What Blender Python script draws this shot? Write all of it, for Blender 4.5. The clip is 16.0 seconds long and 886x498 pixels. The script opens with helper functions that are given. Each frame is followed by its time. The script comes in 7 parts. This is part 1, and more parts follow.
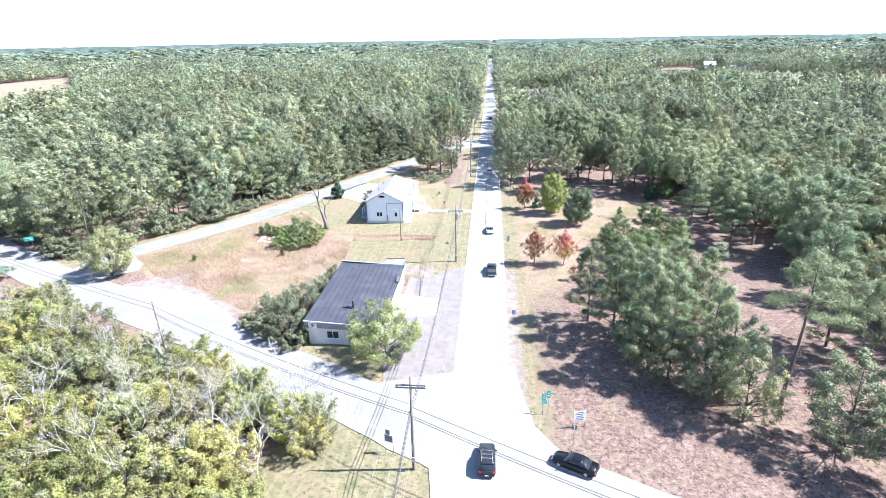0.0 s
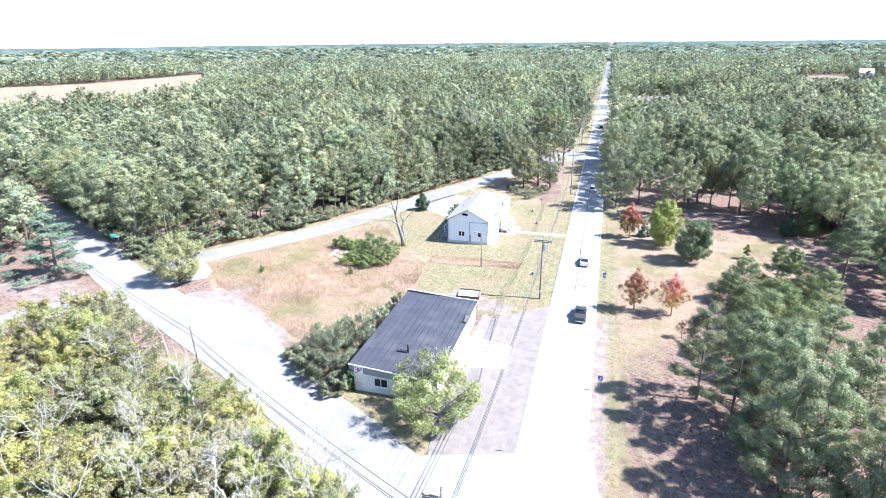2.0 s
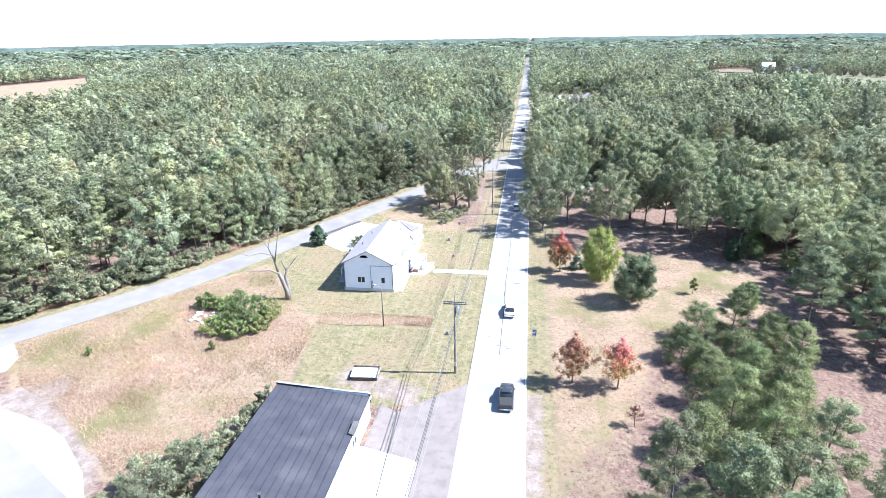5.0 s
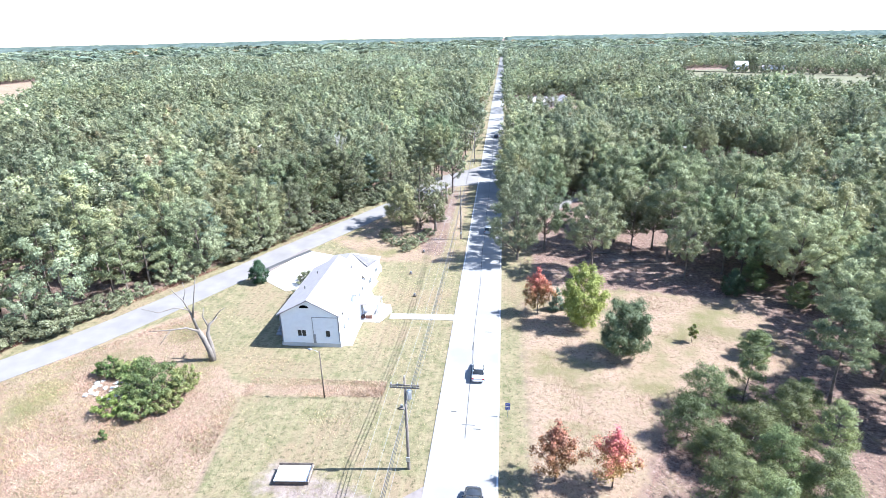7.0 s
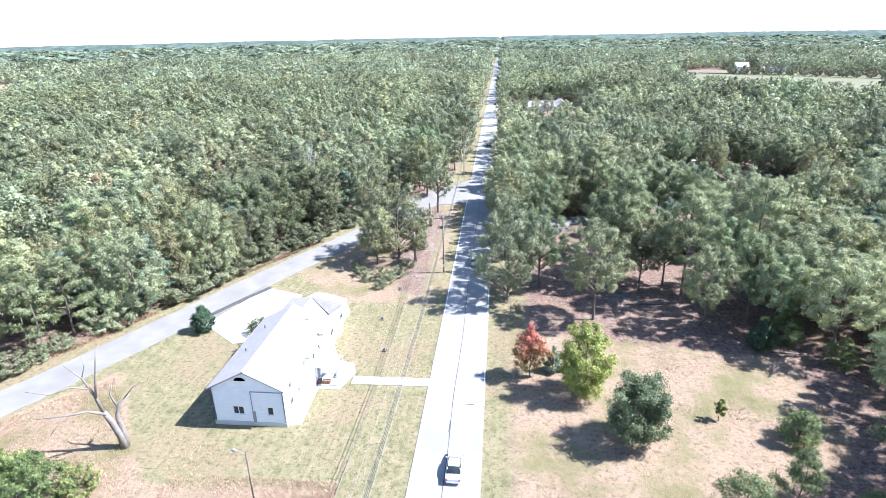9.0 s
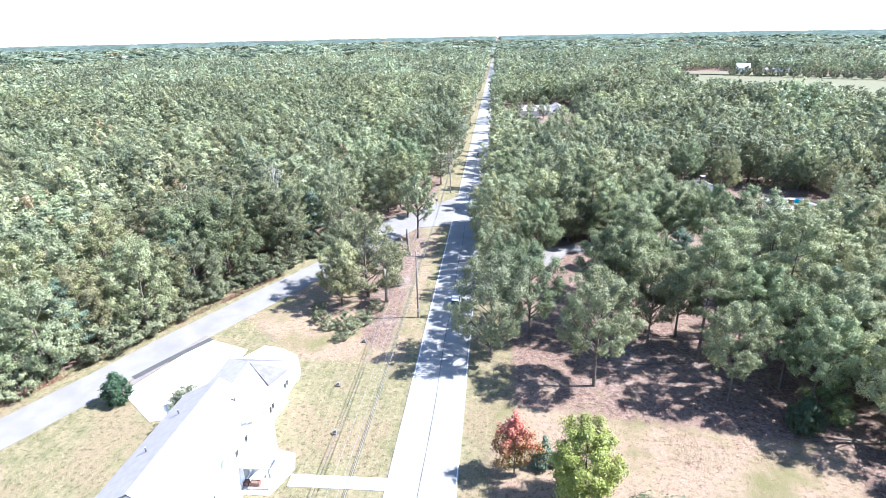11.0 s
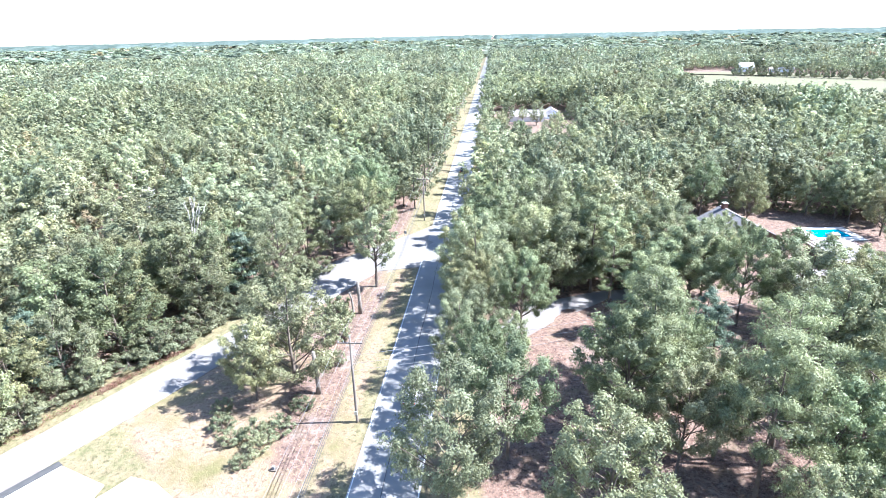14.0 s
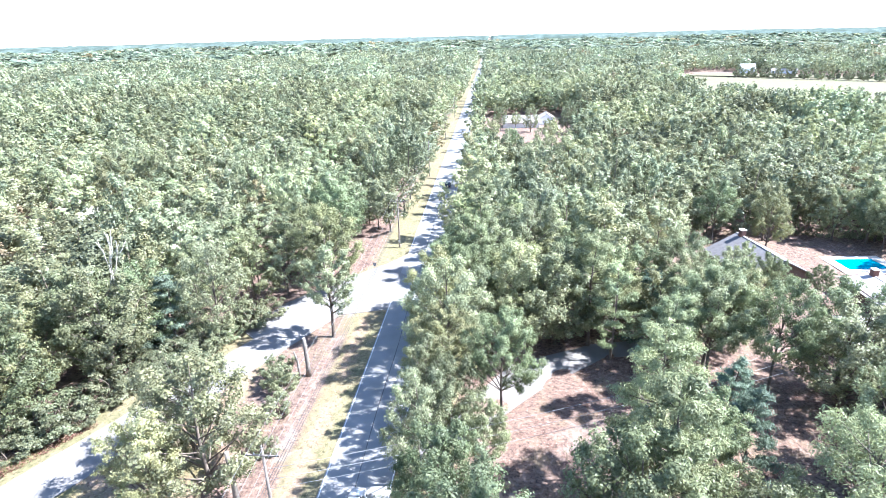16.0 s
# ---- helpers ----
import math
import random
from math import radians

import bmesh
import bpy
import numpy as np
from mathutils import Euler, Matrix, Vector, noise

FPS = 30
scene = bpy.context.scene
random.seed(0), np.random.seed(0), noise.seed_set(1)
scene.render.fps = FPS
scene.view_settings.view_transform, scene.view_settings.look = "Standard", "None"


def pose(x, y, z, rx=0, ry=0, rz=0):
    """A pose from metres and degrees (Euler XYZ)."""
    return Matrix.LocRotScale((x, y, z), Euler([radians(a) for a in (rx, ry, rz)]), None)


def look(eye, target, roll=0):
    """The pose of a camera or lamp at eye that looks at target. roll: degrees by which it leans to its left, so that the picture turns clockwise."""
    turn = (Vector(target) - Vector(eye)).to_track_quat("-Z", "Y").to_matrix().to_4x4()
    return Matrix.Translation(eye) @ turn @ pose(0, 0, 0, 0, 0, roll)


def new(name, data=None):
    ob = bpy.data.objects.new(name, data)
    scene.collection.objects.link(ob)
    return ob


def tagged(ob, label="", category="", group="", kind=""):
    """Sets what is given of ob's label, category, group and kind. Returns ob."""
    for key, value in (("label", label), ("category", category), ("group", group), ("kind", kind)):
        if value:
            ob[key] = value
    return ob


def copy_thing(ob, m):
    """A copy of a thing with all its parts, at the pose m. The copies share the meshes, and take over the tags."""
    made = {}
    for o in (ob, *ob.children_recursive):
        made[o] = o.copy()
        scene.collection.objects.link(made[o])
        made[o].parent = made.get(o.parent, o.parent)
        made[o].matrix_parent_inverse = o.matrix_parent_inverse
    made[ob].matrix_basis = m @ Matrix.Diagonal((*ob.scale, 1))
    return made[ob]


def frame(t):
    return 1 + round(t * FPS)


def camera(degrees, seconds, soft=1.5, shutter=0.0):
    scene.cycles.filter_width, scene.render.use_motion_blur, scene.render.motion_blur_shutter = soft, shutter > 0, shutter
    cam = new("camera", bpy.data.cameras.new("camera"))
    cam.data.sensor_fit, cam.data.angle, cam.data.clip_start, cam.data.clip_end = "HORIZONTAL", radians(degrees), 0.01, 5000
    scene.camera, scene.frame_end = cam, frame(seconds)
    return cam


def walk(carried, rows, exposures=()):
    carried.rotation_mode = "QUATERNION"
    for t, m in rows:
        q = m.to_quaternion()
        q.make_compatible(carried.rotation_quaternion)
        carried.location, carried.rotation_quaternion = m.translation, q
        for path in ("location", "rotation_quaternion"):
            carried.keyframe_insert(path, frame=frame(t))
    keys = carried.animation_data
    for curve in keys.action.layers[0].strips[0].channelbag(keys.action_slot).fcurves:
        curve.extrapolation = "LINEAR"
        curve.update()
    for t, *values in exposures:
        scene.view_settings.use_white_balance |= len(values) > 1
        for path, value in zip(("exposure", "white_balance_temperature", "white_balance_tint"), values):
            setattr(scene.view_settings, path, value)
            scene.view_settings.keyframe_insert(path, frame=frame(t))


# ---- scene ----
cam = camera(77.0, 16.0, soft=0.85)
PATH = [
    (0, (0.39, 0.183, 43.437), (0.226, 2.045, 42.724), -1.0),
    (0.5, (0.73, 3.873, 43.607), (0.568, 5.734, 42.892), -0.9),
    (1, (1.149, 7.611, 43.654), (0.989, 9.471, 42.938), -0.9),
    (1.5, (1.77, 11.479, 43.566), (1.609, 13.34, 42.853), -0.9),
    (1.7, (1.93, 12.95, 43.50), (1.72, 14.81, 42.79), -0.85),
    (1.9, (2.13, 14.65, 43.40), (1.745, 16.47, 42.69), -0.7),
    (2, (2.226, 15.557, 43.363), (1.705, 17.355, 42.66), -0.6),
    (2.5, (2.835, 19.789, 43.273), (2.211, 21.556, 42.574), -0.6),
    (3, (2.93, 23.856, 43.324), (2.396, 25.651, 42.622), -0.7),
    (3.5, (2.649, 27.935, 43.586), (2.172, 29.744, 42.879), -0.8),
    (4, (2.504, 32.059, 43.555), (2.035, 33.871, 42.85), -0.8),
    (4.5, (2.222, 36.268, 43.673), (1.758, 38.081, 42.966), -0.7),
    (5, (2.394, 40.692, 44.046), (2.11, 42.538, 43.33), -1.0),
    (5.2, (2.32, 42.333, 44.026), (2.082, 44.187, 43.312), -1.0),
    (7.5, (3.642, 63.261, 45.148), (3.439, 65.115, 44.426), -1.2),
    (8, (3.989, 67.841, 45.238), (3.789, 69.696, 44.516), -1.2),
    (8.2, (4.257, 69.629, 45.254), (4.056, 71.484, 44.534), -1.1),
    (10.3, (6.338, 88.293, 46.498), (6.153, 90.147, 45.772), -1.4),
    (10.5, (6.765, 90.307, 46.508), (6.574, 92.161, 45.782), -1.2),
    (11, (7.318, 95.122, 46.285), (7.131, 96.977, 45.562), -1.2),
    (11.5, (7.872, 99.99, 46.272), (7.687, 101.845, 45.547), -1.2),
    (12, (8.468, 104.968, 46.187), (8.285, 106.823, 45.461), -1.2),
    (12.5, (9.114, 109.568, 46.06), (8.932, 111.423, 45.335), -1.2),
    (13, (9.701, 114.547, 46.137), (9.52, 116.401, 45.41), -1.3),
    (13.5, (10.244, 119.305, 46.039), (10.065, 121.16, 45.313), -1.3),
    (14, (10.972, 123.983, 46.062), (10.796, 125.838, 45.335), -1.3),
    (14.5, (11.541, 128.656, 45.866), (11.367, 130.512, 45.141), -1.3),
    (15, (12.296, 133.473, 45.838), (12.124, 135.328, 45.111), -1.3),
    (15.5, (13.108, 138.136, 45.947), (12.938, 139.991, 45.22), -1.3),
    (16, (14.043, 142.993, 46.093), (13.874, 144.849, 45.368), -1.4),
]
walk(cam, [(t, look(eye, target, roll)) for t, eye, target, roll in PATH], exposures=((0, 1.97, 5700, 10), (2.2, 1.97, 5700, 10), (3.2, 1.83, 5700, 10), (8, 1.87, 5700, 10), (12, 2.02, 5700, 10), (16, 2.42, 5700, 10)))

# ---- light ----
SUN_AZ, SUN_EL = radians(85.0), radians(48.0)
world = bpy.data.worlds.new("sky")
scene.world = world
world.use_nodes = True
wn = world.node_tree
sky = wn.nodes.new("ShaderNodeTexSky")
sky.sky_type, sky.sun_disc = "NISHITA", False
sky.sun_elevation, sky.sun_rotation, sky.dust_density = SUN_EL, SUN_AZ, 0.25
wn.links.new(sky.outputs[0], wn.nodes["Background"].inputs[0])
wn.nodes["Background"].inputs[1].default_value = 0.088
sun = new("sun", bpy.data.lights.new("sun", "SUN"))
sun.data.energy, sun.data.angle, sun.data.color = 4.65, radians(0.55), (1.0, 0.96, 0.90)
sun.matrix_world = look((0, 0, 0), (-math.cos(SUN_EL) * math.sin(SUN_AZ), -math.cos(SUN_EL) * math.cos(SUN_AZ), -math.sin(SUN_EL)))


# ---- materials ----
def mat(name, a, b, scale=3.0, rough=0.8, bump=0.2, metal=0.0, fine=25.0, stain=None, stain_scale=0.25, vary=0.0):
    """Two-tone noise in metres, with fine grain, optional broad stains and relief."""
    m = bpy.data.materials.new(name)
    m.use_nodes = True
    nt = m.node_tree
    P = nt.nodes["Principled BSDF"]
    geo = nt.nodes.new("ShaderNodeNewGeometry")
    n1 = nt.nodes.new("ShaderNodeTexNoise")
    n1.inputs["Scale"].default_value, n1.inputs["Detail"].default_value = scale, 6.0
    n2 = nt.nodes.new("ShaderNodeTexNoise")
    n2.inputs["Scale"].default_value, n2.inputs["Detail"].default_value = fine, 3.0
    for n in (n1, n2):
        nt.links.new(geo.outputs["Position"], n.inputs["Vector"])
    add = nt.nodes.new("ShaderNodeMath")
    add.operation = "MULTIPLY_ADD"
    nt.links.new(n2.outputs["Fac"], add.inputs[0])
    add.inputs[1].default_value = 0.5
    nt.links.new(n1.outputs["Fac"], add.inputs[2])
    rng = nt.nodes.new("ShaderNodeMapRange")
    rng.inputs["From Min"].default_value, rng.inputs["From Max"].default_value = 0.5, 1.0
    nt.links.new(add.outputs[0], rng.inputs["Value"])
    mix = nt.nodes.new("ShaderNodeMix")
    mix.data_type = "RGBA"
    mix.inputs["A"].default_value, mix.inputs["B"].default_value = (*a, 1), (*b, 1)
    nt.links.new(rng.outputs["Result"], mix.inputs["Factor"])
    out = mix.outputs["Result"]
    if stain:
        n3 = nt.nodes.new("ShaderNodeTexNoise")
        n3.inputs["Scale"].default_value, n3.inputs["Detail"].default_value = stain_scale, 7.0
        nt.links.new(geo.outputs["Position"], n3.inputs["Vector"])
        r3 = nt.nodes.new("ShaderNodeMapRange")
        r3.inputs["From Min"].default_value, r3.inputs["From Max"].default_value = 0.48, 0.68
        nt.links.new(n3.outputs["Fac"], r3.inputs["Value"])
        mx = nt.nodes.new("ShaderNodeMix")
        mx.data_type = "RGBA"
        mx.inputs["B"].default_value = (*stain, 1)
        nt.links.new(out, mx.inputs["A"])
        nt.links.new(r3.outputs["Result"], mx.inputs["Factor"])
        out = mx.outputs["Result"]
    if vary:
        info, hsv, r4 = nt.nodes.new("ShaderNodeObjectInfo"), nt.nodes.new("ShaderNodeHueSaturation"), nt.nodes.new("ShaderNodeMapRange")
        r4.inputs["To Min"].default_value, r4.inputs["To Max"].default_value = 1 - vary, 1 + vary
        nt.links.new(info.outputs["Random"], r4.inputs["Value"])
        nt.links.new(r4.outputs["Result"], hsv.inputs["Value"])
        nt.links.new(out, hsv.inputs["Color"])
        out = hsv.outputs["Color"]
    nt.links.new(out, P.inputs["Base Color"])
    P.inputs["Roughness"].default_value, P.inputs["Metallic"].default_value = rough, metal
    if bump:
        bp = nt.nodes.new("ShaderNodeBump")
        bp.inputs["Strength"].default_value, bp.inputs["Distance"].default_value = bump, 0.05
        nt.links.new(add.outputs[0], bp.inputs["Height"])
        nt.links.new(bp.outputs["Normal"], P.inputs["Normal"])
    return m


def foliage_mat():
    """Leaves: their own colour, a little change from tree to tree, some light passing through."""
    m = bpy.data.materials.new("foliage")
    m.use_nodes = True
    nt = m.node_tree
    nt.nodes.remove(nt.nodes["Principled BSDF"])
    att = nt.nodes.new("ShaderNodeAttribute")
    att.attribute_name = "leafcol"
    info, hsv = nt.nodes.new("ShaderNodeObjectInfo"), nt.nodes.new("ShaderNodeHueSaturation")
    r1, r2 = nt.nodes.new("ShaderNodeMapRange"), nt.nodes.new("ShaderNodeMapRange")
    r1.inputs["To Min"].default_value, r1.inputs["To Max"].default_value = 0.467, 0.500
    r2.inputs["To Min"].default_value, r2.inputs["To Max"].default_value = 0.84, 1.26
    mul = nt.nodes.new("ShaderNodeMath")
    mul.operation = "MULTIPLY"
    mul.inputs[1].default_value = 7.31
    frac = nt.nodes.new("ShaderNodeMath")
    frac.operation = "FRACT"
    L = nt.links.new
    L(info.outputs["Random"], r1.inputs["Value"])
    L(info.outputs["Random"], mul.inputs[0])
    L(mul.outputs[0], frac.inputs[0])
    L(frac.outputs[0], r2.inputs["Value"])
    L(r1.outputs["Result"], hsv.inputs["Hue"])
    L(r2.outputs["Result"], hsv.inputs["Value"])
    L(att.outputs["Color"], hsv.inputs["Color"])
    dif, tra, glo = nt.nodes.new("ShaderNodeBsdfDiffuse"), nt.nodes.new("ShaderNodeBsdfTranslucent"), nt.nodes.new("ShaderNodeBsdfGlossy")
    glo.inputs["Roughness"].default_value = 0.45
    glo.inputs["Color"].default_value = (0.8, 0.85, 0.9, 1)
    m1, m2 = nt.nodes.new("ShaderNodeMixShader"), nt.nodes.new("ShaderNodeMixShader")
    m1.inputs[0].default_value, m2.inputs[0].default_value = 0.33, 0.025
    # single leaves within a spray: mottled tone and relief
    geo, fleck, tone, val, bump = (nt.nodes.new("ShaderNode" + q) for q in ("NewGeometry", "TexNoise", "MapRange", "HueSaturation", "Bump"))
    fleck.inputs["Scale"].default_value, fleck.inputs["Detail"].default_value, fleck.inputs["Roughness"].default_value = 3.2, 4.0, 0.75
    tone.inputs["From Min"].default_value, tone.inputs["From Max"].default_value = 0.34, 0.66
    tone.inputs["To Min"].default_value, tone.inputs["To Max"].default_value = 0.66, 1.38
    bump.inputs["Strength"].default_value, bump.inputs["Distance"].default_value = 0.45, 0.12
    L(geo.outputs["Position"], fleck.inputs["Vector"])
    L(fleck.outputs["Fac"], tone.inputs["Value"])
    L(tone.outputs["Result"], val.inputs["Value"])
    # stands of trees, and single crowns, that differ in tone
    stand, crown = nt.nodes.new("ShaderNodeTexNoise"), nt.nodes.new("ShaderNodeTexNoise")
    both, kind, stands = nt.nodes.new("ShaderNodeMath"), nt.nodes.new("ShaderNodeMapRange"), nt.nodes.new("ShaderNodeHueSaturation")
    stand.inputs["Scale"].default_value, stand.inputs["Detail"].default_value = 0.022, 2.0
    crown.inputs["Scale"].default_value, crown.inputs["Detail"].default_value = 0.14, 2.0
    both.operation = "ADD"
    kind.inputs["From Min"].default_value, kind.inputs["From Max"].default_value = 0.7, 1.3
    kind.inputs["To Min"].default_value, kind.inputs["To Max"].default_value = 0.68, 1.40
    for q in (stand, crown):
        L(geo.outputs["Position"], q.inputs["Vector"])
    L(stand.outputs["Fac"], both.inputs[0])
    L(crown.outputs["Fac"], both.inputs[1])
    L(both.outputs[0], kind.inputs["Value"])
    L(kind.outputs["Result"], stands.inputs["Value"])
    L(hsv.outputs["Color"], stands.inputs["Color"])
    L(stands.outputs["Color"], val.inputs["Color"])
    L(fleck.outputs["Fac"], bump.inputs["Height"])
    for q in (dif, tra, glo):
        L(bump.outputs["Normal"], q.inputs["Normal"])
    L(val.outputs["Color"], dif.inputs["Color"])
    L(val.outputs["Color"], tra.inputs["Color"])
    L(dif.outputs[0], m1.inputs[1])
    L(tra.outputs[0], m1.inputs[2])
    L(m1.outputs[0], m2.inputs[1])
    L(glo.outputs[0], m2.inputs[2])
    L(m2.outputs[0], nt.nodes["Material Output"].inputs["Surface"])
    return m


def ground_mat():
    """Leaf litter, with mown lawn (red), tall dry grass (green) and bare sand (blue) by the zones of the plan."""
    m = bpy.data.materials.new("ground")
    m.use_nodes = True
    nt = m.node_tree
    P = nt.nodes["Principled BSDF"]
    P.inputs["Roughness"].default_value = 0.95
    L = nt.links.new
    geo, att, sep = nt.nodes.new("ShaderNodeNewGeometry"), nt.nodes.new("ShaderNodeAttribute"), nt.nodes.new("ShaderNodeSeparateColor")
    att.attribute_name = "zone"
    L(att.outputs["Color"], sep.inputs[0])

    def tex(scale, detail=6.0, rough=0.6):
        n = nt.nodes.new("ShaderNodeTexNoise")
        n.inputs["Scale"].default_value, n.inputs["Detail"].default_value, n.inputs["Roughness"].default_value = scale, detail, rough
        L(geo.outputs["Position"], n.inputs["Vector"])
        return n.outputs["Fac"]

    def spread(v, lo, hi):
        r = nt.nodes.new("ShaderNodeMapRange")
        r.inputs["From Min"].default_value, r.inputs["From Max"].default_value = lo, hi
        L(v, r.inputs["Value"])
        return r.outputs["Result"]

    def blend(f, a, b):
        x = nt.nodes.new("ShaderNodeMix")
        x.data_type = "RGBA"
        L(f, x.inputs["Factor"])
        for v, k in ((a, "A"), (b, "B")):
            if isinstance(v, tuple):
                x.inputs[k].default_value = (*v, 1)
            else:
                L(v, x.inputs[k])
        return x.outputs["Result"]

    def edge(v, n):
        a = nt.nodes.new("ShaderNodeMath")
        a.operation = "MULTIPLY_ADD"
        L(n, a.inputs[0])
        a.inputs[1].default_value = 0.9
        L(v, a.inputs[2])
        return spread(a.outputs[0], 0.82, 1.08)

    big, mid, fine = tex(0.09, 4), tex(0.55, 9, 0.72), tex(4.0, 6, 0.75)
    grain = tex(22.0, 2)
    litter = blend(spread(mid, 0.35, 0.68), (0.14, 0.08, 0.06), (0.262, 0.18, 0.144))
    litter = blend(spread(fine, 0.5, 0.62), litter, (0.07, 0.045, 0.036))
    litter = blend(spread(tex(0.22, 5), 0.52, 0.66), litter, (0.20, 0.145, 0.095))
    clump = tex(1.7, 7, 0.8)
    litter = blend(spread(clump, 0.53, 0.6), litter, (0.285, 0.208, 0.172))
    litter = blend(spread(clump, 0.46, 0.4), litter, (0.06, 0.042, 0.036))
    lawn = blend(spread(mid, 0.38, 0.6), (0.125, 0.124, 0.054), (0.25, 0.203, 0.122))
    lawn = blend(spread(big, 0.5, 0.62), lawn, (0.225, 0.17, 0.105))
    mow = nt.nodes.new("ShaderNodeTexWave")
    mow.inputs["Scale"].default_value, mow.inputs["Distortion"].default_value, mow.inputs["Detail"].default_value, mow.inputs["Detail Scale"].default_value = 0.21, 2.5, 3.0, 0.4
    L(geo.outputs["Position"], mow.inputs["Vector"])
    lawn = blend(spread(mow.outputs["Fac"], 0.55, 1.9), lawn, (0.26, 0.235, 0.13))
    lawn = blend(spread(clump, 0.5, 0.62), lawn, (0.085, 0.078, 0.036))
    lawn = blend(spread(fine, 0.56, 0.66), lawn, (0.27, 0.21, 0.135))
    meadow = blend(spread(mid, 0.38, 0.62), (0.30, 0.205, 0.152), (0.255, 0.196, 0.125))
    meadow = blend(spread(clump, 0.5, 0.62), meadow, (0.12, 0.078, 0.048))
    meadow = blend(spread(fine, 0.56, 0.66), meadow, (0.37, 0.29, 0.215))
    meadow = blend(spread(big, 0.5, 0.66), meadow, (0.15, 0.135, 0.058))
    sand = blend(spread(mid, 0.4, 0.6), (0.19, 0.145, 0.125), (0.30, 0.25, 0.225))
    sand = blend(spread(fine, 0.54, 0.66), sand, (0.12, 0.08, 0.065))
    e = tex(0.8, 8, 0.65)
    col = blend(edge(sep.outputs[0], e), litter, lawn)
    col = blend(edge(sep.outputs[1], e), col, meadow)
    col = blend(edge(sep.outputs[2], e), col, sand)
    L(col, P.inputs["Base Color"])
    bp = nt.nodes.new("ShaderNodeBump")
    bp.inputs["Strength"].default_value, bp.inputs["Distance"].default_value = 0.6, 0.12
    add = nt.nodes.new("ShaderNodeMath")
    add.operation = "ADD"
    L(fine, add.inputs[0])
    L(grain, add.inputs[1])
    L(add.outputs[0], bp.inputs["Height"])
    L(bp.outputs["Normal"], P.inputs["Normal"])
    return m


FOLIAGE, GROUND = foliage_mat(), ground_mat()
BARK = mat("bark", (0.085, 0.065, 0.052), (0.19, 0.155, 0.13), 1.5, 0.95, 0.8, fine=14)
BARK_PALE = mat("pale bark", (0.15, 0.128, 0.112), (0.25, 0.222, 0.20), 2.5, 0.9, 0.5)
ASPHALT_CROSS = mat("grey crossroad asphalt", (0.205, 0.194, 0.189), (0.25, 0.238, 0.231), 0.35, 0.9, 0.3, fine=60, stain=(0.185, 0.175, 0.171), stain_scale=0.1)
ASPHALT_DARK = mat("dark new asphalt", (0.05, 0.05, 0.052), (0.075, 0.074, 0.075), 1.5, 0.85, 0.3)
ASPHALT_OLD = mat("bleached asphalt", (0.235, 0.228, 0.226), (0.285, 0.278, 0.275), 0.35, 0.88, 0.25, fine=60, stain=(0.215, 0.209, 0.208), stain_scale=0.12)
ASPHALT_SIDE = mat("grey side road asphalt", (0.19, 0.178, 0.174), (0.23, 0.217, 0.211), 0.4, 0.9, 0.25, fine=60, stain=(0.175, 0.164, 0.161), stain_scale=0.15)
ASPHALT_LOT = mat("worn parking lot asphalt", (0.168, 0.144, 0.136), (0.218, 0.188, 0.178), 0.5, 0.92, 0.4, fine=40, stain=(0.155, 0.134, 0.128), stain_scale=0.9)
SEAM = mat("dark crack sealant", (0.05, 0.05, 0.05), (0.08, 0.08, 0.08), 2, 0.7, 0.1)
LINE = mat("road marking paint", (0.55, 0.55, 0.54), (0.68, 0.68, 0.67), 2, 0.6, 0.1)
CONCRETE = mat("pale concrete", (0.47, 0.45, 0.42), (0.58, 0.56, 0.53), 0.8, 0.85, 0.2, stain=(0.42, 0.40, 0.37))
WHITE = mat("white siding", (0.74, 0.75, 0.78), (0.82, 0.83, 0.85), 1.2, 0.55, 0.05)
WHITEWALL = mat("white painted block", (0.66, 0.65, 0.63), (0.78, 0.77, 0.75), 1.0, 0.75, 0.2, stain=(0.55, 0.53, 0.5), stain_scale=0.5)
SHINGLE = mat("pale grey shingles", (0.30, 0.275, 0.275), (0.37, 0.343, 0.34), 1.4, 0.85, 0.5, fine=18)
SHINGLE_DARK = mat("brown grey shingles", (0.12, 0.112, 0.116), (0.19, 0.18, 0.184), 1.4, 0.9, 0.5, fine=18)
ROOFMETAL = mat("dark coated metal roofing", (0.032, 0.032, 0.044), (0.05, 0.05, 0.063), 0.5, 0.7, 0.05, stain=(0.065, 0.064, 0.075), stain_scale=0.35)
GREYTRIM = mat("grey fascia boards", (0.22, 0.22, 0.23), (0.30, 0.30, 0.31), 2, 0.7, 0.1)
GLASS = mat("dark window glass", (0.02, 0.023, 0.028), (0.035, 0.04, 0.045), 1, 0.12, 0)
POLEWOOD = mat("weathered pole wood", (0.14, 0.115, 0.10), (0.22, 0.19, 0.17), 2.0, 0.9, 0.4)
STEEL = mat("galvanised steel", (0.42, 0.44, 0.46), (0.52, 0.54, 0.56), 3, 0.45, 0.05, metal=0.7)
CABLE = mat("black cable", (0.03, 0.03, 0.03), (0.05, 0.05, 0.05), 3, 0.6, 0)
CABLE_PALE = mat("bare aluminium cable", (0.2, 0.2, 0.21), (0.28, 0.28, 0.29), 3, 0.6, 0)
DEADWOOD = mat("bleached dead twigs", (0.36, 0.335, 0.305), (0.52, 0.49, 0.455), 3, 0.9, 0.3)
BRICK = mat("red brick", (0.15, 0.07, 0.052), (0.21, 0.11, 0.085), 5, 0.9, 0.4)
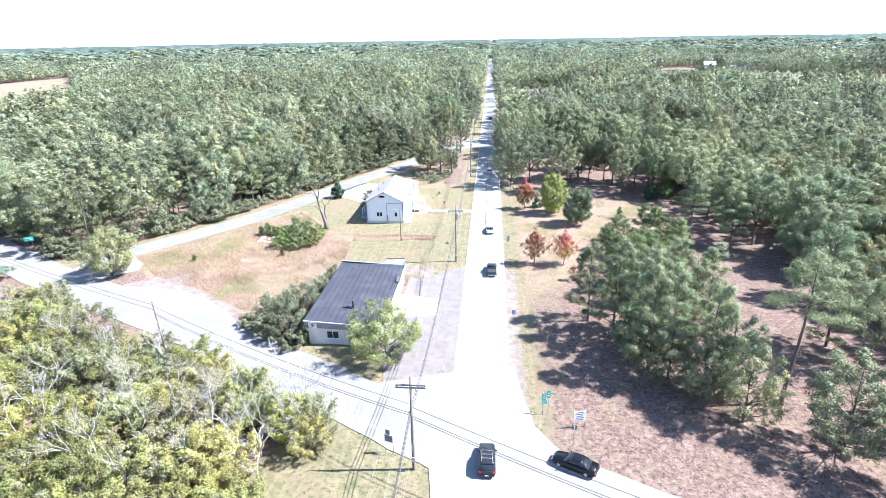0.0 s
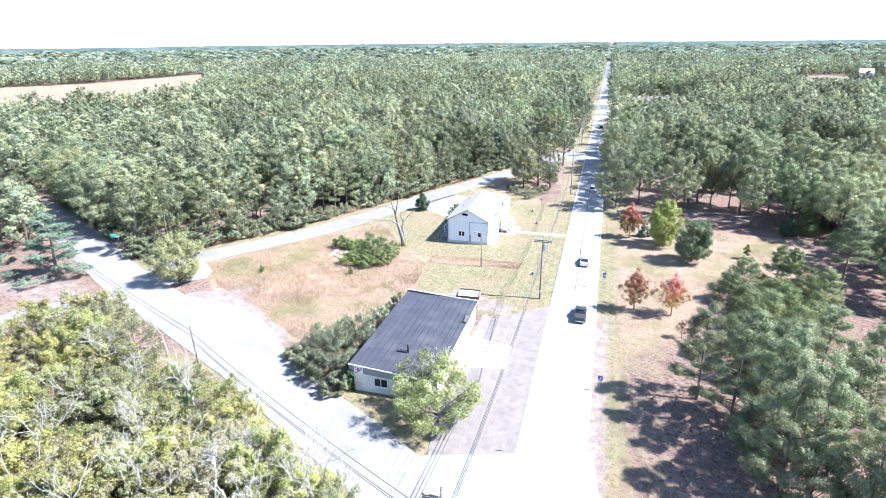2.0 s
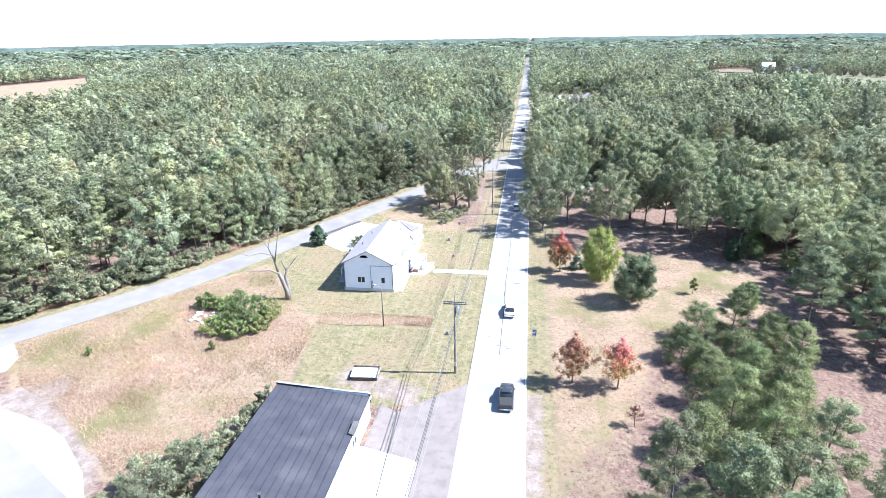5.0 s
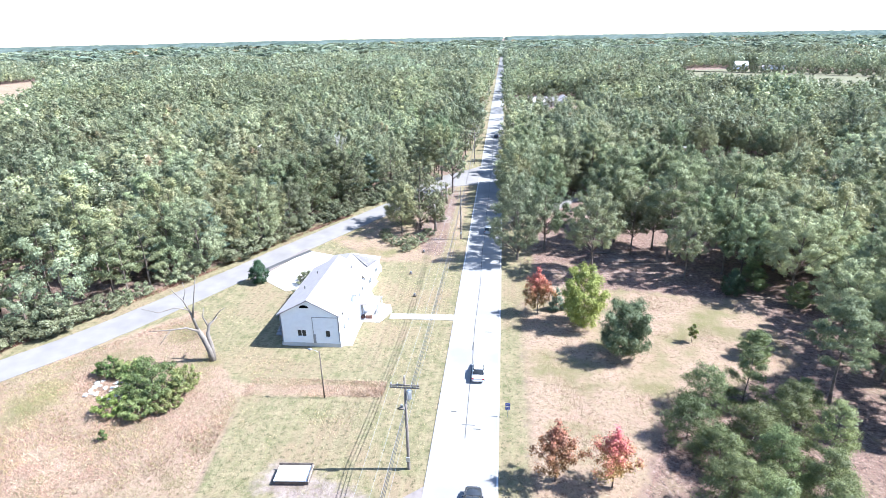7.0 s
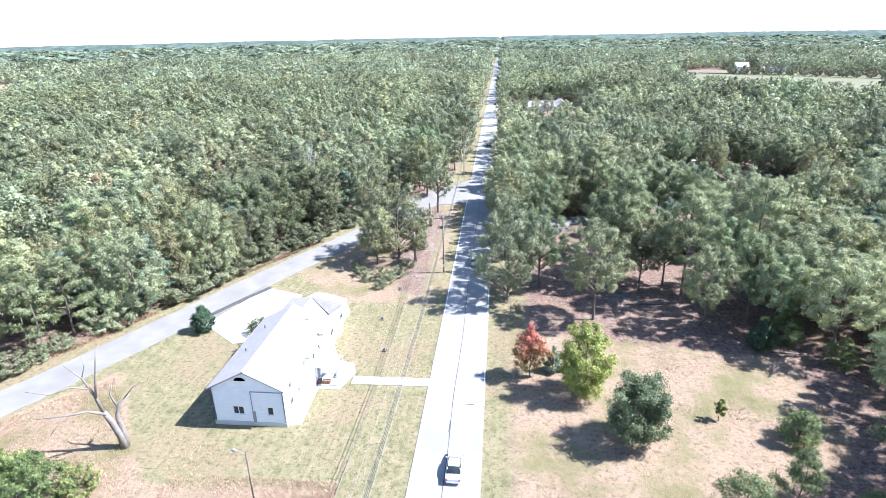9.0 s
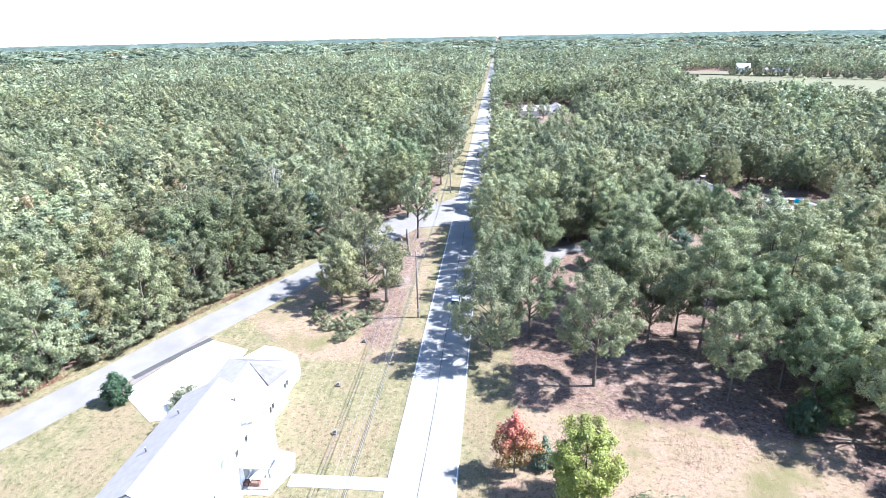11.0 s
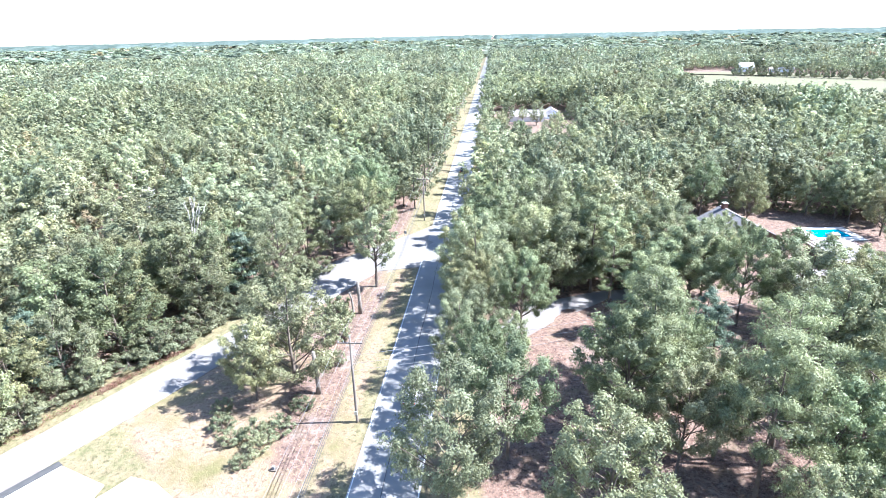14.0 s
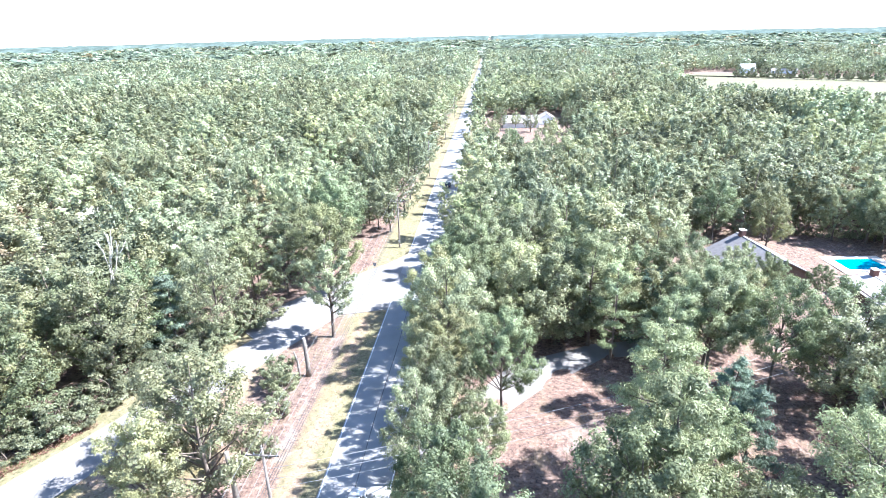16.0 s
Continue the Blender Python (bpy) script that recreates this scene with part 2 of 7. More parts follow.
BRICKWALL = mat("brown brick", (0.12, 0.08, 0.062), (0.17, 0.118, 0.095), 5, 0.9, 0.4)


FIELD = mat("mown hay field", (0.115, 0.115, 0.06), (0.16, 0.152, 0.086), 0.4, 0.95, 0.2, fine=3, stain=(0.14, 0.122, 0.072), stain_scale=0.03)


# ---- building helpers ----
def part(name, bm, material, parent=None, label=""):
    me = bpy.data.meshes.new(name)
    bm.to_mesh(me)
    bm.free()
    me.materials.append(material)
    ob = new(name, me)
    if parent:
        ob.parent = parent
    return tagged(ob, label)


def thing(name, m, label, category, group="", kind=""):
    ob = new(name)
    ob.matrix_basis = m
    return tagged(ob, label, category, group, kind)


def box(bm, x0, x1, y0, y1, z0, z1, bevel=0.0):
    made = bmesh.ops.create_cube(bm, size=1.0)["verts"]
    bmesh.ops.transform(bm, verts=made, matrix=Matrix.Translation(((x0 + x1) / 2, (y0 + y1) / 2, (z0 + z1) / 2)) @ Matrix.Diagonal((x1 - x0, y1 - y0, z1 - z0, 1)))
    if bevel:
        edges = list({e for v in made for e in v.link_edges})
        bmesh.ops.bevel(bm, geom=edges, offset=bevel, segments=2, affect="EDGES", profile=0.6)
    return bm


def boxed(*a, **k):
    return box(bmesh.new(), *a, **k)


def tube(bm, points, radii, sides=8):
    """A tapered tube along points."""
    rings = []
    pts = [Vector(p) for p in points]
    for i, p in enumerate(pts):
        d = (pts[min(i + 1, len(pts) - 1)] - pts[max(i - 1, 0)]).normalized()
        u = d.orthogonal().normalized()
        v = d.cross(u)
        if rings:
            u = (last - last.dot(d) * d).normalized()
            v = d.cross(u)
        last = u
        rings.append([bm.verts.new(p + radii[i] * (math.cos(a) * u + math.sin(a) * v)) for a in (2 * math.pi * k / sides for k in range(sides))])
    for a, b in zip(rings, rings[1:]):
        for k in range(sides):
            f = bm.faces.new((a[k], a[(k + 1) % sides], b[(k + 1) % sides], b[k]))
            f.smooth = True
    bm.faces.new(list(reversed(rings[0])))
    bm.faces.new(rings[-1])
    return bm


def prism(bm, outline, z0, z1):
    """An upright prism over an outline in the plan."""
    lo, hi = [bm.verts.new((x, y, z0)) for x, y in outline], [bm.verts.new((x, y, z1)) for x, y in outline]
    n = len(outline)
    for k in range(n):
        bm.faces.new((lo[k], lo[(k + 1) % n], hi[(k + 1) % n], hi[k]))
    bm.faces.new(hi)
    bm.faces.new(list(reversed(lo)))
    bmesh.ops.recalc_face_normals(bm, faces=bm.faces)
    return bm


def smooth_line(points, step=2.0):
    """A flowing line through the points of the plan."""
    p = [np.array(q, float) for q in points]
    p = [2 * p[0] - p[1], *p, 2 * p[-1] - p[-2]]
    out = []
    for a, b, c, d in zip(p, p[1:], p[2:], p[3:]):
        n = max(2, int(np.linalg.norm(c - b) / step))
        for k in range(n):
            t = k / n
            out.append(0.5 * (2 * b + (c - a) * t + (2 * a - 5 * b + 4 * c - d) * t * t + (3 * b - a - 3 * c + d) * t ** 3))
    out.append(p[-2])
    return np.array(out)


def strip(name, line, half, z, thick, material, ragged=0.0, rng=None, flare=()):
    """A road slab along a line, with edges that step down to the ground."""
    d = np.gradient(line, axis=0)
    d /= np.linalg.norm(d, axis=1)[:, None]
    nrm = np.stack((-d[:, 1], d[:, 0]), 1)
    bm = bmesh.new()
    rows = []
    for i, (p, n) in enumerate(zip(line, nrm)):
        w = half[i] if hasattr(half, "__len__") else half
        j = rng.uniform(-ragged, ragged, 2) if ragged else (0, 0)
        l, r = p + n * (w + j[0]), p - n * (w + j[1])
        rows.append([bm.verts.new((*l, z - thick)), bm.verts.new((*l, z)), bm.verts.new((*p, z + 0.03)), bm.verts.new((*r, z)), bm.verts.new((*r, z - thick))])
    for a, b in zip(rows, rows[1:]):
        for k in range(4):
            bm.faces.new((a[k + 1], a[k], b[k], b[k + 1]))
    bmesh.ops.recalc_face_normals(bm, faces=bm.faces)
    return part(name, bm, material)


def inside(px, py, poly):
    """Which of the points lie in the polygon."""
    res = np.zeros(np.shape(px), bool)
    n = len(poly)
    for i in range(n):
        (x0, y0), (x1, y1) = poly[i], poly[(i + 1) % n]
        if y0 != y1:
            res ^= ((y0 > py) != (y1 > py)) & (px < (x1 - x0) * (py - y0) / (y1 - y0) + x0)
    return res


def line_dist(px, py, line):
    """How far the points lie from a line of the plan."""
    best = np.full(np.shape(px), 1e9)
    for (x0, y0), (x1, y1) in zip(line, line[1:]):
        dx, dy = x1 - x0, y1 - y0
        t = np.clip(((px - x0) * dx + (py - y0) * dy) / (dx * dx + dy * dy), 0, 1)
        best = np.minimum(best, np.hypot(px - x0 - t * dx, py - y0 - t * dy))
    return best


def signed(px, py, poly):
    """Metres inside (plus) or outside (minus) the polygon."""
    d = line_dist(px, py, [*poly, poly[0]])
    return np.where(inside(px, py, poly), d, -d)


def vnoise(x, y, seed=0):
    """Smooth value noise in the plan, 0 to 1, one cell a unit."""
    xi, yi = np.floor(x).astype(np.int64), np.floor(y).astype(np.int64)
    fx, fy = x - xi, y - yi
    fx, fy = fx * fx * (3 - 2 * fx), fy * fy * (3 - 2 * fy)

    def h(a, b):
        v = (a * 374761393 + b * 668265263 + seed * 1442695041) & 0xFFFFFFFF
        v = ((v ^ (v >> 13)) * 1274126177) & 0xFFFFFFFF
        return ((v ^ (v >> 16)) & 0xFFFF) / 65535.0

    a, b, c, d = h(xi, yi), h(xi + 1, yi), h(xi, yi + 1), h(xi + 1, yi + 1)
    return (a * (1 - fx) + b * fx) * (1 - fy) + (c * (1 - fx) + d * fx) * fy


def np_mesh(name, verts, quads, material, colours=None, attribute="leafcol", smooth=False):
    """A mesh straight from arrays of corners and faces of three or four sides."""
    me = bpy.data.meshes.new(name)
    me.vertices.add(len(verts))
    me.vertices.foreach_set("co", np.ascontiguousarray(verts, np.float32).ravel())
    side = quads.shape[1]
    me.loops.add(side * len(quads))
    me.loops.foreach_set("vertex_index", np.ascontiguousarray(quads, np.int32).ravel())
    me.polygons.add(len(quads))
    me.polygons.foreach_set("loop_start", np.arange(0, side * len(quads), side, dtype=np.int32))
    if smooth:
        me.polygons.foreach_set("use_smooth", np.ones(len(quads), bool))
    if colours is not None:
        at = me.attributes.new(attribute, "FLOAT_COLOR", "POINT")
        at.data.foreach_set("color", np.concatenate((colours, np.ones((len(colours), 1))), 1).astype(np.float32).ravel())
    me.update(calc_edges=True)
    me.materials.append(material)
    return me


# ---- plan ----
SIDE = smooth_line([(-83, 102), (-78.5, 109), (-63.5, 130), (-52, 153), (-43.5, 172), (-35, 189.5), (-27, 206), (-20, 221), (-12, 236), (-3, 246)])
CROSS = smooth_line([(-240, 152), (-165, 134), (-140, 125), (-109, 108), (-90, 97), (-74, 89), (-44, 74.5), (-20, 61), (-3, 51), (14, 43), (40, 31), (120, 0), (300, -60)])
MAIN = np.array([(-0.35, y) for y in range(-400, 3600, 20)], float)
LOT = [(-14.9, 98.5), (-12.6, 97), (-4, 104.5), (-4, 57), (-13, 60), (-14.9, 70)]
FIELD_L = [(-640, 205), (-310, 215), (-290, 300), (-270, 334), (-280, 384), (-420, 555), (-564, 742), (-567, 540), (-680, 440)]
FIELD_R = [(135, 492), (172, 462), (205, 440), (330, 400), (640, 560), (420, 640), (255, 770), (215, 760)]

# ---- ground and roads ----
def build_ground():
    near_x = np.arange(-130, 131, 1.25)
    near_y = np.arange(20, 331, 1.25)
    far = np.array([8, 20, 40, 80, 150, 280, 500, 900, 1600, 2800, 4700.0])
    xs = np.concatenate((near_x[0] - far[::-1], near_x, near_x[-1] + far))
    ys = np.concatenate((near_y[0] - far[::-1], near_y, near_y[-1] + far))
    # finer rows over the far fields
    xs = np.unique(np.concatenate((xs, np.arange(-820, -380, 12), np.arange(150, 580, 12))))
    ys = np.unique(np.concatenate((ys, np.arange(335, 820, 12))))
    X, Y = np.meshgrid(xs, ys)
    ds, dc, dm = line_dist(X, Y, SIDE), line_dist(X, Y, CROSS), np.abs(X + 0.35)
    roadish = np.minimum(np.minimum(ds, dc), dm)
    bump = (vnoise(X / 6, Y / 6, 3) - 0.5) * 0.25 + (vnoise(X / 1.7, Y / 1.7, 4) - 0.5) * 0.1
    Z = np.where((np.abs(X) < 140) & (Y < 340), bump * np.clip((roadish - 6) / 8, 0, 1), 0.0) - 0.06
    flat = np.clip(-np.maximum(signed(X, Y, [(-48, 128), (-3, 128), (-3, 174), (-48, 174)]), signed(X, Y, [(-29, 70), (-3, 70), (-3, 110), (-29, 110)])) / 3, 0, 1)
    Z = -0.06 + (Z + 0.06) * flat
    soft = lambda s, w=2.0: np.clip(0.5 + s / w, 0, 1)
    lawn_l = soft(signed(X, Y, [(-3, 100), (-3, 246), (-12, 236), (-20, 221), (-27, 206), (-35, 189.5), (-43.5, 172), (-52, 153), (-60, 137), (-41, 128), (-31, 118), (-28, 98), (-14, 98)]))
    lawn_l *= 1 - 0.75 * soft(signed(X, Y, [(-9, 172), (-9, 218), (-26, 205), (-40, 178), (-22, 168)]), 8)
    lawn_r = soft(signed(X, Y, [(2, 50), (2, 162), (9, 158), (30, 156), (50, 148), (47, 131), (24, 118), (17, 102), (15, 90), (15, 66), (14, 54), (18, 47)]), 5) * (0.38 + 0.42 * np.clip((9 - X) / 4, 0, 1))
    dirt = soft(signed(X, Y, [(-8.4, 168), (-8.4, 234), (-14, 232), (-21, 217), (-19, 196), (-14, 172)]), 3)
    verge = soft(10.5 - dm, 4) * (Y > 150) + soft(8.5 - ds, 2.5) * 0.8 + soft(10 - dc, 4) * 0.7 * (Y < 75) * (X < -5)
    corner = soft(signed(X, Y, [(-26, 40), (-5, 40), (-5, 52), (-22, 58)]), 3)
    meadow = soft(signed(X, Y, [(-66, 95), (-77, 106), (-64, 124), (-50, 142), (-41, 130), (-31, 118), (-28, 98), (-28, 77), (-42, 82), (-52, 89)]), 3)
    strip_dry = soft(1.3 - np.abs(Y - 121 - 0.04 * X), 1.5) * (X > -34) * (X < -12)
    tan_v = (1 - 0.8 * dirt) * 0.85 * soft(signed(X, Y, [(-6, 166), (-6, 240), (-14, 232), (-26, 205), (-38, 180), (-22, 166)]), 4)
    tan_r = soft(signed(X, Y, [(7, 88), (7, 158), (48, 152), (46, 131), (24, 118), (16, 98)]), 5) * 0.9
    sand = 0.75 * soft(signed(X, Y, [(-72, 91), (-60, 100), (-55, 92), (-43, 84), (-38, 74), (-60, 80)]), 3)
    sand = np.maximum(sand, 0.62 * soft(1.6 - np.abs(X - 4.6), 1.2) * (Y > 50) * (Y < 103))
    sand = np.maximum(sand, 0.3 * soft(signed(X, Y, [(14, 46), (30, 44), (40, 60), (28, 60), (14, 56)]), 6))
    sand = np.maximum(sand, 0.6 * soft(signed(X, Y, [(8, 158), (40, 158), (50, 175), (50, 215), (8, 217)]), 8) * vnoise(X / 9, Y / 9, 8))
    sand = np.maximum(sand, 0.6 * soft(signed(X, Y, [(-13, 98), (-10, 96.5), (-9, 103), (-22, 108), (-24, 102)]), 3))
    sand = np.maximum(sand, 0.55 * soft(signed(X, Y, [(-84, 88), (-92, 80), (-112, 84), (-106, 98), (-92, 91)]), 3))
    sand = np.maximum(sand, 0.2 * dirt + 0.35 * dirt * vnoise(X / 5, Y / 5, 21))
    R = np.clip(np.maximum.reduce([lawn_l, lawn_r, verge, corner]) * (Y < 3000) * (1 - 0.6 * dirt), 0, 1)
    R = np.maximum(R, soft(signed(X, Y, [(-30, 67), (-16, 59), (-14.5, 60), (-14.5, 71), (-28, 73)]), 2))
    G = np.clip(np.maximum.reduce([meadow, strip_dry, tan_r, tan_v, soft(signed(X, Y, FIELD_L), 20)]), 0, 1)
    n, k = X.shape
    idx = np.arange(n * k).reshape(n, k)
    quads = np.stack((idx[:-1, :-1], idx[:-1, 1:], idx[1:, 1:], idx[1:, :-1]), -1).reshape(-1, 4)
    me = np_mesh("ground", np.stack((X, Y, Z), -1).reshape(-1, 3), quads, GROUND, np.stack((R, G, sand), -1).reshape(-1, 3), "zone", True)
    tagged(new("ground", me), "flat sandy ground with dry lawn, tan meadow and leaf litter", "ground", kind="structure")


build_ground()
rg = np.random.default_rng(5)
tagged(strip("road_main", MAIN, 3.95, 0.03, 0.25, ASPHALT_OLD), "straight bleached two-lane asphalt road through woods", "road", kind="structure")
tagged(strip("road_cross", CROSS, 4.4, 0.022, 0.25, ASPHALT_CROSS, 0.12, rg), "pale asphalt crossroad with ragged edges", "road", kind="structure")
tagged(strip("road_side", SIDE, 3.5, 0.014, 0.25, ASPHALT_SIDE, 0.1, rg), "grey asphalt side road beside the woods", "road", kind="structure")
apron = [(4.2, 68), (4.9, 62), (6.2, 55), (9, 50.6), (16, 47), (21, 44), (12, 40), (-5, 40), (-5.2, 44), (-6, 49), (-9, 51.5), (-16, 55), (-14, 63), (-4, 66)]
tagged(part("road_junction", prism(bmesh.new(), apron, -0.2, 0.036), ASPHALT_OLD), "wide bleached asphalt where the roads meet", "road", kind="structure")
tagged(part("pavement_lot", prism(bmesh.new(), LOT, -0.2, 0.008), ASPHALT_LOT), "worn purplish grey asphalt parking lot beside the shop", "parking lot", kind="structure")
branch = smooth_line([(-74, 90), (-82, 84.5), (-92, 77), (-110, 62), (-150, 30)])
tagged(strip("road_branch", branch, 3.3, 0.018, 0.25, ASPHALT_CROSS, 0.1, rg), "pale asphalt lane leaving the crossroad", "road", kind="structure")
for yard in ([(-85, 97), (-84, 106), (-77, 107), (-72, 103), (-70.5, 99), (-72.5, 97.5), (-75.5, 94.5)], [(-71, 87.5), (-68, 91.2), (-63, 91.4), (-58.6, 90.3), (-54, 88.9), (-50.6, 87.2), (-44.5, 82.6), (-40, 77.6), (-36, 73.6), (-33, 70), (-40, 70)]):
    tagged(part("road_gravel_shoulder", prism(bmesh.new(), yard, -0.2, 0.01), ASPHALT_OLD), "pale gravel turnout joining the roads", "road", kind="structure")
mouth = [(-20, 216), (-14.5, 228), (-4, 231), (-4, 258), (-8, 252), (-16, 243), (-24, 232), (-27, 222)]
tagged(part("road_side_mouth", prism(bmesh.new(), mouth, -0.2, 0.026), ASPHALT_SIDE), "grey asphalt mouth of the side road", "road", kind="structure")


# ---- trees ----
OAK_A, OAK_B = np.array((0.128, 0.154, 0.084)), np.array((0.302, 0.328, 0.196))
PINE_A, PINE_B = np.array((0.124, 0.157, 0.080)), np.array((0.304, 0.342, 0.184))
BLUE_A, BLUE_B = np.array((0.082, 0.122, 0.082)), np.array((0.172, 0.225, 0.163))


def leaf_cloud(rng, blobs, n, size, a, b, slim=0.6, up=0.3, loose=0.4, top=None, spread=0.42, outward=0.35):
    """n leaf sprays gathered about the clumps (x, y, z, radius, flatness): corners and colours."""
    blobs = np.array(blobs, float)
    w = blobs[:, 3] ** 2
    k = rng.choice(len(blobs), n, p=w / w.sum())
    g = rng.normal(size=(n, 3)) * loose
    far = np.linalg.norm(g, axis=1)[:, None]
    g *= np.minimum(1, 1.15 / np.maximum(far, 1e-6))
    c = blobs[k, :3] + g * blobs[k, 3:4] * np.stack((np.ones(n), np.ones(n), blobs[k, 4]), 1)
    mid = blobs[:, :3].mean(0)
    out = c - mid
    out /= np.linalg.norm(out, axis=1)[:, None] + 1e-6
    nrm = out * outward + g / (far + 1e-6) * 0.75 + rng.normal(size=(n, 3)) * spread
    nrm[:, 2] += up
    nrm /= np.linalg.norm(nrm, axis=1)[:, None]
    u = np.cross(nrm, rng.normal(size=(n, 3)))
    u /= np.linalg.norm(u, axis=1)[:, None]
    v = np.cross(nrm, u)
    s = size * rng.uniform(0.6, 1.35, n)[:, None]
    verts = np.stack((c - u * s, c + u * s * 0.9 - v * s * slim, c + u * s * 0.5 + v * s * slim), 1)
    t = np.clip(rng.random(n) * 0.45 + 0.55 * rng.random(len(blobs))[k], 0, 1)[:, None]
    col = a * (1 - t) + b * t
    if top is not None:
        h = np.clip((c[:, 2] - blobs[:, 2].min()) / np.ptp(blobs[:, 2]), 0, 1)[:, None] ** 1.2
        h = np.clip(h + rng.normal(size=h.shape) * 0.15, 0, 1)
        col = col * (1 - h) + top * h * (0.7 + 0.6 * t)
    return verts, np.repeat(col, 3, 0)


def oak_blobs(rng, h, r, base=0.32, n=46):
    """Leaf clumps of an uneven broad crown, most of them towards its outside."""
    out = []
    lobes = rng.uniform(0.72, 1.18, 7)
    zc, zr = h * (base + 1) / 2, h * (1 - base) / 2
    for i in range(n):
        d = rng.normal(size=3)
        d /= np.linalg.norm(d)
        az = (math.atan2(d[1], d[0]) / 6.2832 + 0.5) * 6.99
        lob = lobes[int(az)] * (1 - az % 1) + lobes[(int(az) + 1) % 7] * (az % 1)
        q = (0.45 + 0.5 * rng.random() ** 0.5) * lob
        rr = r * rng.uniform(0.2, 0.33)
        wide = 1.0 if d[2] < 0.2 else 1 - 0.3 * d[2]
        out.append((d[0] * q * r * wide, d[1] * q * r * wide, max(rr * 0.5, zc + d[2] * zr * min(1, q + 0.1) - rr * 0.4), rr, rng.uniform(0.55, 0.85)))
    return out


def cone_blobs(rng, h, r, base=0.06, power=1.0, n=26, flat=0.7):
    out = []
    for i in range(n):
        f = (i + 0.5) / n
        z = h * (base + (0.97 - base) * f)
        e = r * (1 - f) ** power
        a = i * 2.4 + rng.uniform(-0.4, 0.4)
        rr = max(0.14 * r, e * rng.uniform(0.38, 0.52))
        out.append(((e - rr * 0.6) * math.cos(a), (e - rr * 0.6) * math.sin(a), z, rr, flat))
    return out


def egg_blobs(rng, h, r, base=0.12, n=24):
    out = [(0, 0, h * 0.5, r * 0.5, 1.5)]
    for i in range(n):
        f = (i + 0.5) / n
        z = h * (base + (0.96 - base) * f)
        e = r * (math.sin(math.pi * min(1, 0.16 + 0.86 * f)) ** 0.75)
        a = i * 2.4 + rng.uniform(-0.4, 0.4)
        rr = r * rng.uniform(0.26, 0.38)
        out.append((max(0, e - rr * 0.8) * math.cos(a), max(0, e - rr * 0.8) * math.sin(a), z, rr, 0.9))
    return out


# crown outline by height (none: a dome), rise of the boughs low and high, flatness and size of the clumps
CROWNS = {
    "oak": (None, 0.0, 0.0, 0.8, 0.165),
    "egg": (None, 0.0, 0.0, 0.95, 0.185),
    "pine": (lambda f: min(0.7 + 1.3 * f, 1.0, 1.25 - 1.0 * f), 0.1, 0.85, 0.55, 0.18),
    "cone": (lambda f: (1 - 0.93 * f) ** 0.8, 0.1, 0.5, 0.5, 0.17),
}


